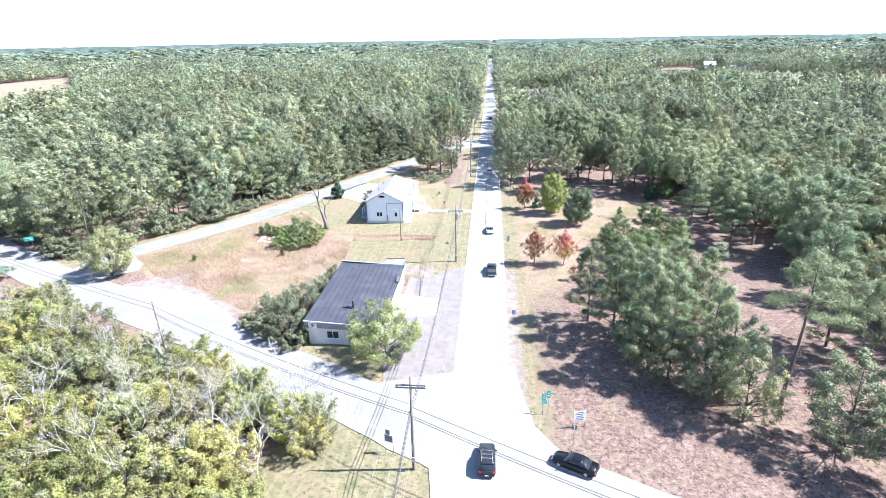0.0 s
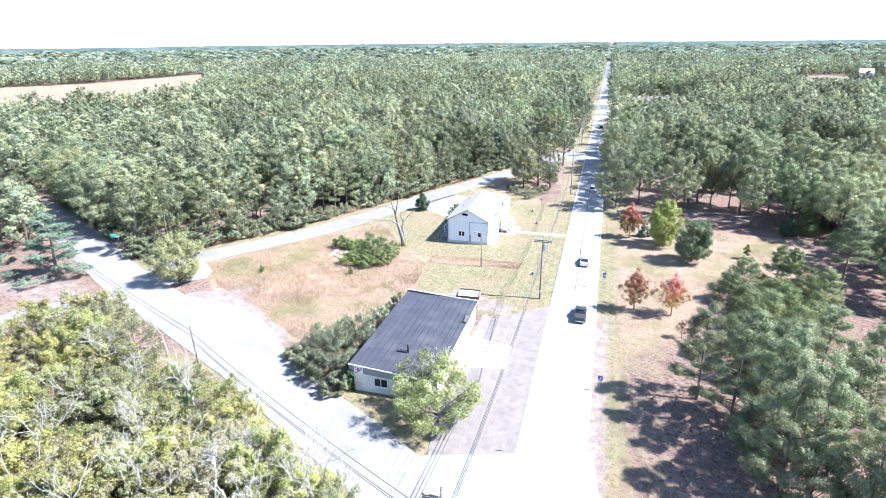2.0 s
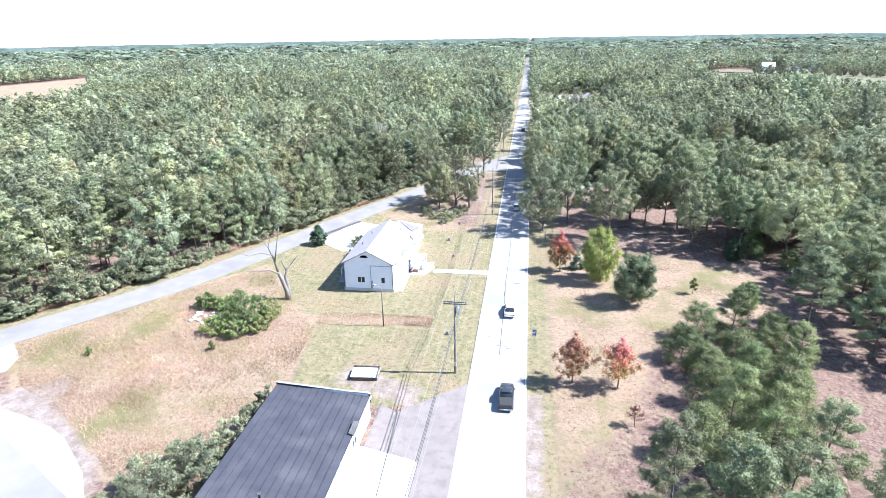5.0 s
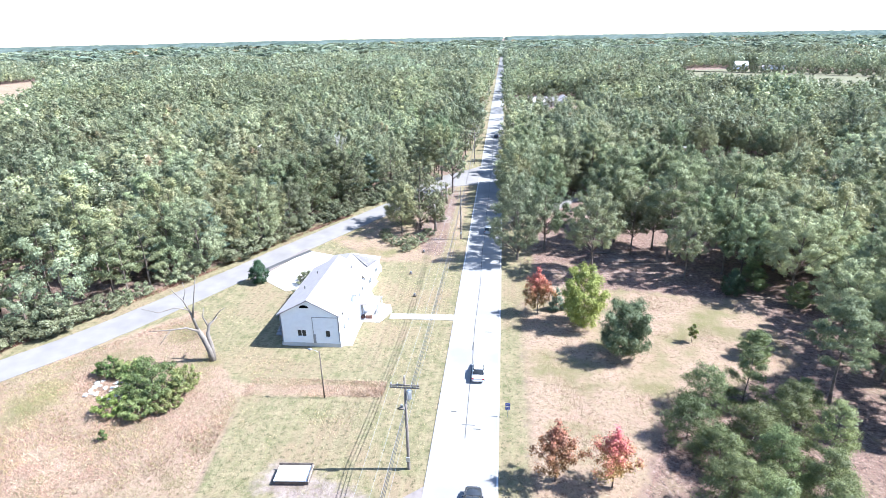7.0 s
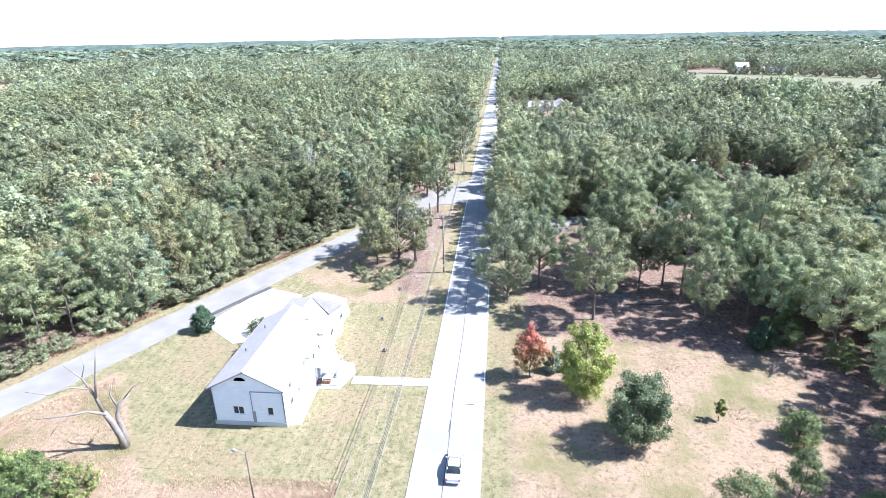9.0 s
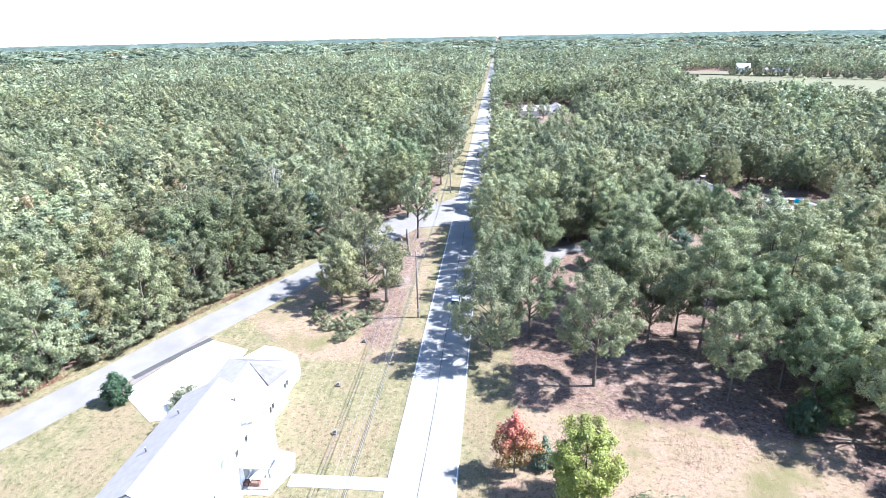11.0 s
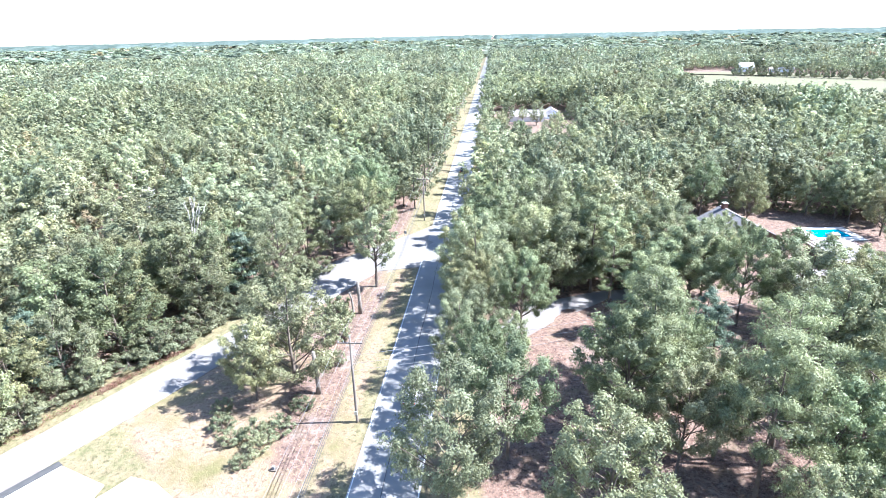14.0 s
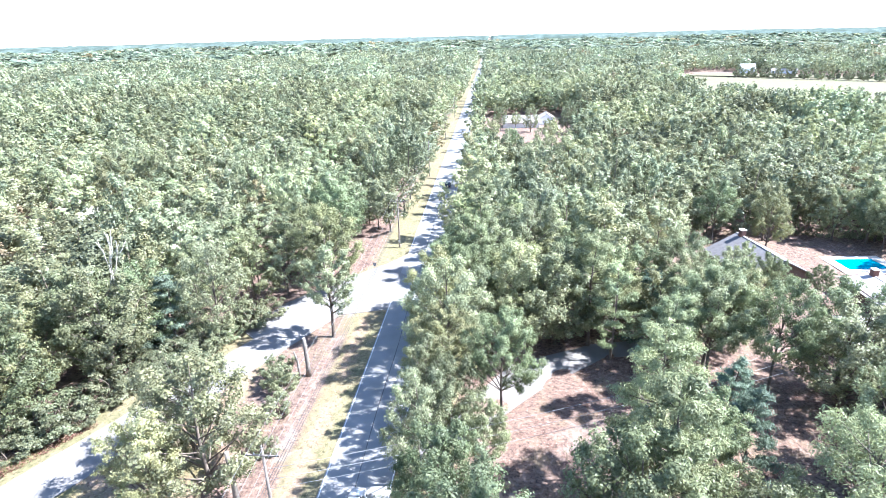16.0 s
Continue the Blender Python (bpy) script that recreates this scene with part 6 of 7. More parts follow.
def car(x, y, turn, paint, kind, label):
    """A car that heads along +y: body, cabin, glass, wheels and lamps."""
    c = thing("pickup_truck" if kind == "pickup" else "car", pose(x, y, 0.065, 0, 0, turn), label, "pickup truck" if kind == "pickup" else "car", "vehicles on the road")
    l, w, h, bon = {"suv": (4.7, 0.93, 1.74, 1.05), "sedan": (4.8, 0.91, 1.45, 0.92), "pickup": (5.3, 0.94, 1.72, 1.05)}[kind]
    q = l / 2
    part("body", loft(bmesh.new(), [(-q, w * 0.86, 0.38, bon * 0.88, w * 0.8), (-q + 0.18, w * 0.97, 0.3, bon, w * 0.88), (-q + 0.9, w, 0.24, bon + 0.02, w * 0.93), (0.3, w, 0.24, bon + 0.02, w * 0.93), (q - 1.2, w, 0.26, bon - 0.03, w * 0.9), (q - 0.3, w * 0.93, 0.3, bon - 0.16, w * 0.8), (q, w * 0.78, 0.38, bon - 0.3, w * 0.66)]), paint, c)
    back, front = {"suv": (-q + 0.12, q - 1.35), "sedan": (-q + 0.75, q - 1.35), "pickup": (-q + 1.75, q - 1.5)}[kind]
    rb, rf = {"suv": (0.35, 0.85), "sedan": (0.75, 0.8), "pickup": (0.25, 0.75)}[kind]
    part("glasshouse", loft(bmesh.new(), [(back, w * 0.86, bon - 0.02, bon + 0.03, w * 0.84), (back + rb, w * 0.85, bon - 0.02, h - 0.05, w * 0.70), (front - rf, w * 0.85, bon - 0.02, h - 0.05, w * 0.70), (front, w * 0.86, bon - 0.02, bon + 0.02, w * 0.84)]), GLASSCAR, c, "dark tinted windows")
    part("roof", loft(bmesh.new(), [(back + rb - 0.08, w * 0.66, h - 0.1, h - 0.04, w * 0.6), (back + rb + 0.2, w * 0.72, h - 0.09, h, w * 0.64), (front - rf - 0.2, w * 0.72, h - 0.09, h, w * 0.64), (front - rf + 0.06, w * 0.66, h - 0.1, h - 0.05, w * 0.6)]), paint, c)
    for s in (-1, 1):
        for yy in (back + rb * 0.5, (back + front) / 2 - 0.1, front - rf * 0.55):
            z1 = h - 0.06 if yy == (back + front) / 2 - 0.1 else bon + (h - bon) * 0.45
            part("pillar", tube(bmesh.new(), [(s * w * 0.87, yy, bon), (s * w * 0.72, (yy if z1 > h - 0.1 else yy + (0.12 if yy < 0 else -0.12)), h - 0.07)], [0.045, 0.04], 6), paint, c)
        part("mirror", boxed(s * w + (-0.02 if s > 0 else -0.16), s * w + (0.16 if s > 0 else 0.02), front - 0.3, front - 0.18, bon - 0.02, bon + 0.13, bevel=0.03), paint, c)
        part("tail_lamp", boxed(s * w * 0.78 - 0.12, s * w * 0.78 + 0.12, -q - 0.015, -q + 0.1, bon * 0.7, bon * 0.9, bevel=0.02), LAMPRED, c)
        part("headlight", boxed(s * w * 0.62 - 0.15, s * w * 0.62 + 0.15, q - 0.12, q + 0.02, bon - 0.42, bon - 0.28, bevel=0.02), STEEL, c)
        for yy in (-q + 0.95, q - 0.9):
            t = part("wheel", tube(bmesh.new(), [(s * (w - 0.2), yy, 0.33), (s * (w - 0.18), yy, 0.33), (s * (w - 0.0), yy, 0.33), (s * (w + 0.02), yy, 0.33)], [0.28, 0.34, 0.34, 0.28], 18), TYRE, c)
            part("rim", tube(bmesh.new(), [(s * (w + 0.021), yy, 0.33), (s * (w + 0.03), yy, 0.33)], [0.2, 0.17], 12), STEEL, t)
    part("rear_bumper", boxed(-w * 0.82, w * 0.82, -q - 0.06, -q + 0.12, 0.36, 0.56, bevel=0.04), paint if kind != "pickup" else STEEL, c)
    part("number_plate", boxed(-0.2, 0.2, -q - 0.075, -q - 0.062, 0.42, 0.53), WHITE, c)
    if kind == "suv":
        for s in (-1, 1):
            part("roof_rail", tube(bmesh.new(), [(s * w * 0.6, back + 0.5, h + 0.06), (s * w * 0.6, front - rf - 0.2, h + 0.06)], [0.022, 0.022], 6), STEEL, c)
        for yy in (-1.3, -0.7, -0.1):
            part("roof_bar", boxed(-w * 0.6, w * 0.6, yy - 0.03, yy + 0.03, h + 0.03, h + 0.09), STEEL, c)
    if kind == "pickup":
        part("bed", boxed(-w * 0.8, w * 0.8, -q + 0.12, -q + 1.7, bon + 0.02, bon + 0.032), TYRE, c, "dark open load bed")
        part("tailgate", boxed(-w * 0.82, w * 0.82, -q - 0.02, -q + 0.08, bon * 0.55, bon + 0.03, bevel=0.02), paint, c)
    return c


def paint(name, rgb, metal=0.4):
    return mat(name, rgb, tuple(v * 1.15 for v in rgb), 1.5, 0.22, 0, metal)


car(0.5, 48.6, 0, paint("dark grey car paint", (0.035, 0.036, 0.042)), "suv", "dark grey off-road car with roof bars driving along the road")
car(9.9, 48.6, 63, paint("black car paint", (0.012, 0.012, 0.015)), "sedan", "black saloon car turning at the junction")
car(1.0, 101.2, 0, paint("slate car paint", (0.05, 0.055, 0.065)), "pickup", "dark slate pickup truck driving along the road")
car(0.6, 125.6, 0, paint("white car paint", (0.62, 0.62, 0.62), 0.1), "sedan", "white saloon car driving along the road")
car(0.3, 186, 0, paint("silver car paint", (0.55, 0.55, 0.56), 0.2), "suv", "pale silver car driving along the shaded road")
car(0.4, 316, 0, paint("deep blue car paint", (0.02, 0.025, 0.04)), "sedan", "dark car far along the road")

# loose things in the lots
b = thing("storage_cover", pose(-18.6, 104.4, 0, 0, 0, 4), "low white flat-topped box on blocks behind the shop", "storage box")
part("body", boxed(-1.8, 1.8, -1.1, 1.1, 0.0, 0.5, bevel=0.02), BARK, b)
part("lid", boxed(-1.9, 1.9, -1.2, 1.2, 0.505, 0.6, bevel=0.02), WHITE, b)
part("rim", box(boxed(-1.9, 1.9, 1.1, 1.2, 0.605, 0.9), 1.8, 1.9, -1.2, 1.095, 0.605, 0.85), BARK, b)
part("cap", boxed(-0.2, 0.2, 0.4, 0.8, 0.605, 0.75, bevel=0.02), WHITE, b)
dr = np.random.default_rng(31)
for i in range(40):
    x, y, r = -50.5 + dr.uniform(-2.2, 4.6), 117.6 + dr.uniform(-1.8, 2.4), dr.uniform(0.12, 0.38)
    bm = bmesh.new()
    bmesh.ops.create_icosphere(bm, subdivisions=1, radius=r)
    for v in bm.verts:
        v.co *= 1 + 0.6 * noise.noise(v.co * 2.6 / r * 0.4 + Vector((i * 5.1, 0, 0)))
        v.co.z *= 0.55
    o = part("rubble_stone", bm, WHITEWALL if i % 3 else CONCRETE)
    o.matrix_basis = pose(x, y, r * 0.3, 0, 0, 40 * i)
    tagged(o, "pale broken concrete rubble in the dry grass", "rubble", "rubble heap")
for x, y in ((-8.9, 117.2), (-14.5, 160), (-12.2, 150), (-13.5, 172)):
    s = thing("marker_stone", pose(x, y, 0), "small dark utility marker on the lawn", "marker")
    part("base", boxed(-0.35, 0.35, -0.3, 0.3, 0, 0.12, bevel=0.03), BARK, s)
    part("cap", boxed(-0.16, 0.16, -0.16, 0.16, 0.12, 0.55, bevel=0.04), SIGNBACK, s)


# ---- single trees, bushes ----
def single(kind_name, label, category, x, y, **k):
    t = tree_kind(kind_name, label, category, **k)
    t.matrix_basis = Matrix.Translation((x, y, -0.06)) @ Matrix.Rotation(x * 1.7, 4, "Z")
    return t


C = lambda r, g, b: np.array((r, g, b))


def maple_blobs(rng, h, r, n=18, low=0.1):
    """Small clumps strung along rising boughs, pointed at the top."""
    out = []
    for i in range(n):
        f = (i + 0.5) / n
        z0, e, a = h * (low + 0.66 * f), r * (1 - f) ** 0.62 * rng.uniform(0.75, 1.08), i * 2.4 + rng.uniform(-0.3, 0.3)
        for s in (0.3, 0.62, 0.95):
            out.append((e * s * math.cos(a), e * s * math.sin(a), min(h * 0.97, z0 + s * e * 0.85 + 0.06 * h), r * rng.uniform(0.15, 0.21), 1.25))
    return out + [(0, 0, h * q, r * 0.16, 1.6) for q in (0.72, 0.82, 0.92)]


single("maple_tree", "small maple with a red top and green lower leaves", "tree", 9.8, 144.8, blobs=maple_blobs(R(301), 8.8, 3.2, 26, 0.03), n=7500, size=0.15, a=C(0.18, 0.16, 0.05), b=C(0.28, 0.22, 0.08), h=8.0, r0=0.09, seed=1, top=C(0.42, 0.14, 0.10))
single("linden_tree", "bright green young tree on the lawn", "tree", 16.9, 140.8, blobs=grown(R(302), 10.4, 3.1, 0.02, 36, "egg", clumps=1.25), n=26000, size=0.13, a=C(0.20, 0.235, 0.06), b=C(0.37, 0.40, 0.11), h=9.8, r0=0.12, seed=2)
single("spruce_tree", "small dark blue-green spruce between lawn trees", "tree", 13.2, 146.2, blobs=cone_blobs(R(303), 4.4, 1.5, 0.05, 0.8), n=3500, size=0.2, a=BLUE_A, b=BLUE_B, h=4.4, r0=0.09, seed=3, slim=0.3)
single("round_tree", "dark green rounded tree on the lawn", "tree", 21.6, 131.8, blobs=grown(R(304), 9.2, 3.2, 0.08, 34, "egg", clumps=1.3), n=26000, size=0.13, a=C(0.085, 0.12, 0.06), b=C(0.17, 0.215, 0.11), h=9.0, r0=0.13, seed=4)
single("maple_tree", "small maple turning orange-brown", "tree", 9.6, 106.2, blobs=maple_blobs(R(305), 8.2, 3.1, 24, 0.03), n=6000, size=0.13, a=C(0.27, 0.20, 0.07), b=C(0.42, 0.29, 0.11), h=7.2, r0=0.09, seed=5, top=C(0.36, 0.18, 0.10))
single("maple_tree", "small maple with a crimson top", "tree", 15.5, 105.8, blobs=maple_blobs(R(306), 8.0, 3.4, 24, 0.03), n=6500, size=0.13, a=C(0.27, 0.24, 0.08), b=C(0.42, 0.33, 0.12), h=7.0, r0=0.09, seed=6, top=C(0.42, 0.11, 0.11))
single("oak_tree", "roadside oak with a bare lower trunk and high crown", "tree", -11.4, 221.2, blobs=grown(R(316), 16.5, 3.9, 0.34, 20), n=15000, size=0.15, a=OAK_A, b=OAK_B, h=16.5, r0=0.3, seed=16)
single("sapling", "thin green sapling on the dry lawn", "tree", 32.8, 136.7, blobs=egg_blobs(R(307), 3.3, 0.9, 0.3, 10), n=700, size=0.16, a=C(0.11, 0.15, 0.04), b=C(0.19, 0.22, 0.06), h=3.3, r0=0.04, seed=7)
single("cedar_tree", "broad olive-green cedar beside the junction", "tree", -74.3, 96.4, blobs=grown(R(308), 10.6, 4.3, 0.04, 34, "egg"), n=24000, size=0.15, a=C(0.16, 0.17, 0.078), b=C(0.31, 0.305, 0.15), h=10.4, r0=0.25, seed=8, slim=0.4, up=0.4)
single("evergreen_tree", "dense round dark green evergreen beside the side road", "tree", -43.6, 154.2, blobs=egg_blobs(R(309), 4.6, 2.0, 0.06), n=5500, size=0.2, a=C(0.035, 0.075, 0.04), b=C(0.07, 0.125, 0.06), h=4.6, r0=0.1, seed=9, slim=0.4)
single("pear_tree", "bright yellow-green tree with bare grey twigs before the shop", "tree", -14.3, 69.6, blobs=grown(R(310), 8.6, 4.8, 0.06, 26), n=22000, size=0.115, a=C(0.155, 0.195, 0.07), b=C(0.28, 0.335, 0.135), h=8.2, r0=0.16, seed=10, bark=BARK_PALE)
single("holly_bush", "tall dark green holly among lower shrubs", "bush", -42.6, 117.0, blobs=grown(R(311), 5.6, 3.2, 0.03, 20), n=12000, size=0.11, a=C(0.08, 0.12, 0.045), b=C(0.19, 0.245, 0.09), h=5.2, r0=0.08, seed=11)
single("bush", "bright green shrub in the meadow", "bush", -46.3, 113.6, blobs=grown(R(312), 2.6, 2.0, 0.04, 12), n=5000, size=0.1, a=C(0.11, 0.16, 0.04), b=C(0.18, 0.23, 0.06), h=2.6, r0=0.05, seed=12)
single("bush", "rounded green shrub in the meadow", "bush", -52.3, 121.3, blobs=grown(R(313), 2.8, 1.6, 0.04, 12), n=5000, size=0.1, a=C(0.06, 0.10, 0.03), b=C(0.11, 0.16, 0.05), h=2.8, r0=0.05, seed=13)
single("bush", "green shrub beside the rubble", "bush", -47.5, 121.0, blobs=grown(R(314), 2.6, 2.1, 0.04, 12), n=5000, size=0.1, a=C(0.07, 0.11, 0.035), b=C(0.12, 0.17, 0.05), h=2.6, r0=0.05, seed=14)
for i, (x, y, h, r) in enumerate(((-39.6, 118.8, 3.6, 2.2), (-45.6, 117.6, 3.2, 2.2), (-42.4, 113.2, 2.6, 2.0), (-39.5, 115.0, 2.2, 1.7), (-49.8, 121.6, 2.4, 1.6))):
    single("bush", "leafy green shrub in the meadow thicket", "bush", x, y, blobs=grown(R(330 + i), h, r, 0.03, 14), n=6000, size=0.1, a=C(0.12, 0.155, 0.055), b=C(0.26, 0.31, 0.115), h=h, r0=0.05, seed=70 + i)
for x, y, s in ((-61.5, 104.6, 0.9), (-43.8, 108.3, 0.95)):
    single("juniper_bush", "small upright green juniper in the dry meadow", "bush", x, y, blobs=egg_blobs(R(315), 1.7 * s, 0.65 * s, 0.04, 12), n=900, size=0.1, a=C(0.05, 0.10, 0.03), b=C(0.10, 0.16, 0.05), h=1.7 * s, r0=0.04, seed=15, slim=0.4)
for i, (x, y, h, r) in enumerate(((-30.5, 82.8, 5.4, 2.6), (-32.3, 77.6, 5.3, 2.8), (-29.2, 87.5, 4.6, 2.0), (-35.6, 80.6, 4.2, 2.4), (-30.8, 73.6, 4.6, 2.3), (-28.6, 91.5, 3.8, 1.6), (-34.2, 74.8, 3.2, 2.0), (-28.4, 95.0, 3.4, 1.5), (-33.6, 84.5, 3.2, 2.0), (-37.6, 77.5, 2.2, 1.8), (-29.0, 71.2, 2.6, 1.6))):
    single("overgrown_shrub", "overgrown grey-green shrub beside the shop wall", "bush", x, y, blobs=grown(R(320 + i), h, r * 1.1, 0.03, 16), n=9000, size=0.1, a=C(0.135, 0.155, 0.09), b=C(0.29, 0.31, 0.19), h=h, r0=0.07, seed=20 + i)
single("ivy", "green ivy climbing the shop's corner", "climbing plant", -27.1, 72.3, blobs=[(0, 0, 0.6, 0.6, 1.4), (0.2, 0, 1.8, 0.5, 1.4), (-0.1, 0.2, 2.8, 0.45, 1.3), (0.8, -0.1, 2.3, 0.3, 0.8)], n=900, size=0.16, a=C(0.05, 0.10, 0.03), b=C(0.10, 0.16, 0.05), h=3, r0=0.05, seed=30)
single("tall_pine", "tall pitch pine with a long bare trunk and high boughs", "tree", 36.9, 61.4, blobs=grown(R(360), 21, 5.0, 0.6, 15, "pine", 0.03), n=12000, size=0.19, a=PINE_A, b=PINE_B, h=20, r0=0.3, seed=91, slim=0.24)
single("tall_pine", "tall pitch pine with a bent bare trunk and wide flat boughs", "tree", 42.3, 176.5, blobs=grown(R(363), 21, 6.0, 0.55, 17, "pine", 0.05, 0.9), n=13000, size=0.19, a=PINE_A, b=PINE_B * 1.1, h=20, r0=0.32, seed=94, slim=0.24)
single("evergreen_bush", "dense dark green round evergreen at the lawn's edge", "bush", 45.2, 154.5, blobs=egg_blobs(R(361), 4.6, 2.4, 0.04, 30), n=6000, size=0.17, a=C(0.05, 0.085, 0.045), b=C(0.10, 0.145, 0.075), h=4.6, r0=0.1, seed=92, slim=0.4)
single("maple_tree", "very small pinkish young maple beside the pines", "tree", 16.4, 98.1, blobs=maple_blobs(R(362), 3.4, 1.5, 12), n=900, size=0.11, a=C(0.32, 0.22, 0.15), b=C(0.42, 0.26, 0.18), h=3.4, r0=0.05, seed=93)
for x, y, ln, a in ((27.8, 168, 9, 4), (22, 172.5, 6, 10), (51, 153, 5, 175), (33, 186, 5, 40)):
    o = part("fallen_log", tube(bmesh.new(), [(0, 0, 0.08), (ln * 0.4, 0.12, 0.12), (ln * 0.7, 0.05, 0.1), (ln, 0.25, 0.07)], [0.17, 0.15, 0.12, 0.06], 8), BARK)
    o.matrix_basis = pose(x, y, 0, 0, 0, a)
    tagged(o, "dark fallen log on the leaf litter", "log", "fallen logs")
# low pines in front of the right-hand wood
for i, (x, y, h, r) in enumerate(((25.5, 114.2, 5.0, 2.9), (29.0, 120.3, 5.6, 2.9), (27.5, 109.8, 4.6, 2.6), (32.6, 113.6, 5.0, 3.0), (40.4, 133.0, 4.0, 2.0), (37.5, 116, 6.4, 2.8), (34.5, 121.5, 8.0, 2.2), (38.6, 110, 8.5, 2.3), (36, 105, 6.5, 2.4), (41, 120.5, 4.2, 2.0), (22.5, 94, 6.5, 2.8), (26.5, 103.5, 6.0, 2.8), (24.5, 88.5, 7.0, 2.8), (31, 96, 8.0, 3.0), (34.5, 100, 7.0, 2.8), (33, 108.5, 6.0, 2.6), (29, 92, 7.5, 2.8), (54.5, 150.5, 4.0, 1.8), (49.5, 157.5, 5.5, 2.6), (30.5, 104.5, 4.5, 2.2), (27, 98, 9, 2.8))):
    single("young_pine", "bushy young pine with dense bright green needles", "tree", x, y, blobs=grown(R(340 + i), h * 1.1, r * 1.15, 0.02, 26, "pine", clumps=1.2), n=12000, size=0.15, loose=0.46, a=C(0.10, 0.132, 0.055), b=C(0.23, 0.28, 0.118), h=h, r0=0.1, seed=40 + i, slim=0.24)
# shrubs at the tip of the lawn, under the roadside oak
sh = np.random.default_rng(61)
for x, y, s in ((-22.5, 178.5, 1.0), (-20.5, 176, 0.9), (-18.2, 177.5, 1.2), (-16.5, 175.2, 0.95), (-15.0, 178.4, 1.1), (-24, 181.5, 1.1), (-13.8, 183, 1.0), (-17.5, 172.5, 0.8), (-12.5, 194, 1.2), (-13.6, 201, 1.5), (-14.5, 206, 2.1), (-16.2, 209, 1.7), (-28.6, 151.5, 0.8), (-33.4, 148, 0.9), (-34.2, 154.5, 1.2), (-33.6, 144.4, 0.7)):
    plant(("bush", int(sh.integers(2))), x, y, 2.0 * s, wide=sh.uniform(0.8, 1.2), label="low green shrub on the lawn", group="shrubs")
# undergrowth along the edge of the woods beside the side road
for p in SIDE[::2]:
    for k in range(2):
        if p[1] > 228:
            continue
        x, y = p[0] - 6.0 - sh.uniform(0, 3.2), p[1] + 2.8 + sh.uniform(-1.5, 1.5)
        if sh.random() < 0.12:
            continue
        plant(("bush", int(sh.integers(2))), x, y, sh.uniform(1.4, 5.2), wide=sh.uniform(0.9, 1.4), label="wild green shrub at the edge of the woods", group="woodland edge shrubs")

for p in CROSS:
    if -150 < p[0] < -84 and abs(p[0] + 105) > 5 and line_dist(np.array([p[0] + 5.0]), np.array([p[1] + 7.5]), SIDE)[0] > 6.5:
        plant(("bush", int(sh.integers(2))), p[0] + 3.4 + sh.uniform(-0.8, 0.8), p[1] + 6.6 + sh.uniform(-0.5, 1.5), sh.uniform(2.4, 5.2), wide=sh.uniform(0.9, 1.3), label="wild green shrub at the edge of the woods", group="woodland edge shrubs")


def bare_tree(name, label, x, y, h, r0, seed, spread=0.5, levels=4, pale=BARK_PALE):
    """A leafless tree: forking limbs, thinner at each fork."""
    rng = np.random.default_rng(seed)
    t = thing(name, pose(x, y, -0.06, 0, 0, seed * 31 % 360), label, "dead tree")
    bm = bmesh.new()

    def grow(p, d, l, r, level):
        mid = p + d * l * 0.5 + Vector(rng.normal(size=3) * l * 0.06)
        end = p + d * l + Vector((0, 0, l * 0.05))
        tube(bm, [p, mid, end], [r, r * 0.82, r * 0.62], 6 if level else 8)
        if level >= levels:
            return
        for k in range(int(rng.integers(2, 4))):
            nd = (d + Vector(rng.normal(size=3)) * spread + Vector((0, 0, 0.1))).normalized()
            grow(end.lerp(mid, rng.uniform(0, 0.5)), nd, l * rng.uniform(0.55, 0.82), max(0.012, r * 0.58), level + 1)

    grow(Vector((0, 0, -0.2)), Vector((0.05, 0, 1)).normalized(), h * 0.36, r0, 0)
    part("trunk", bm, pale, t)
    return t


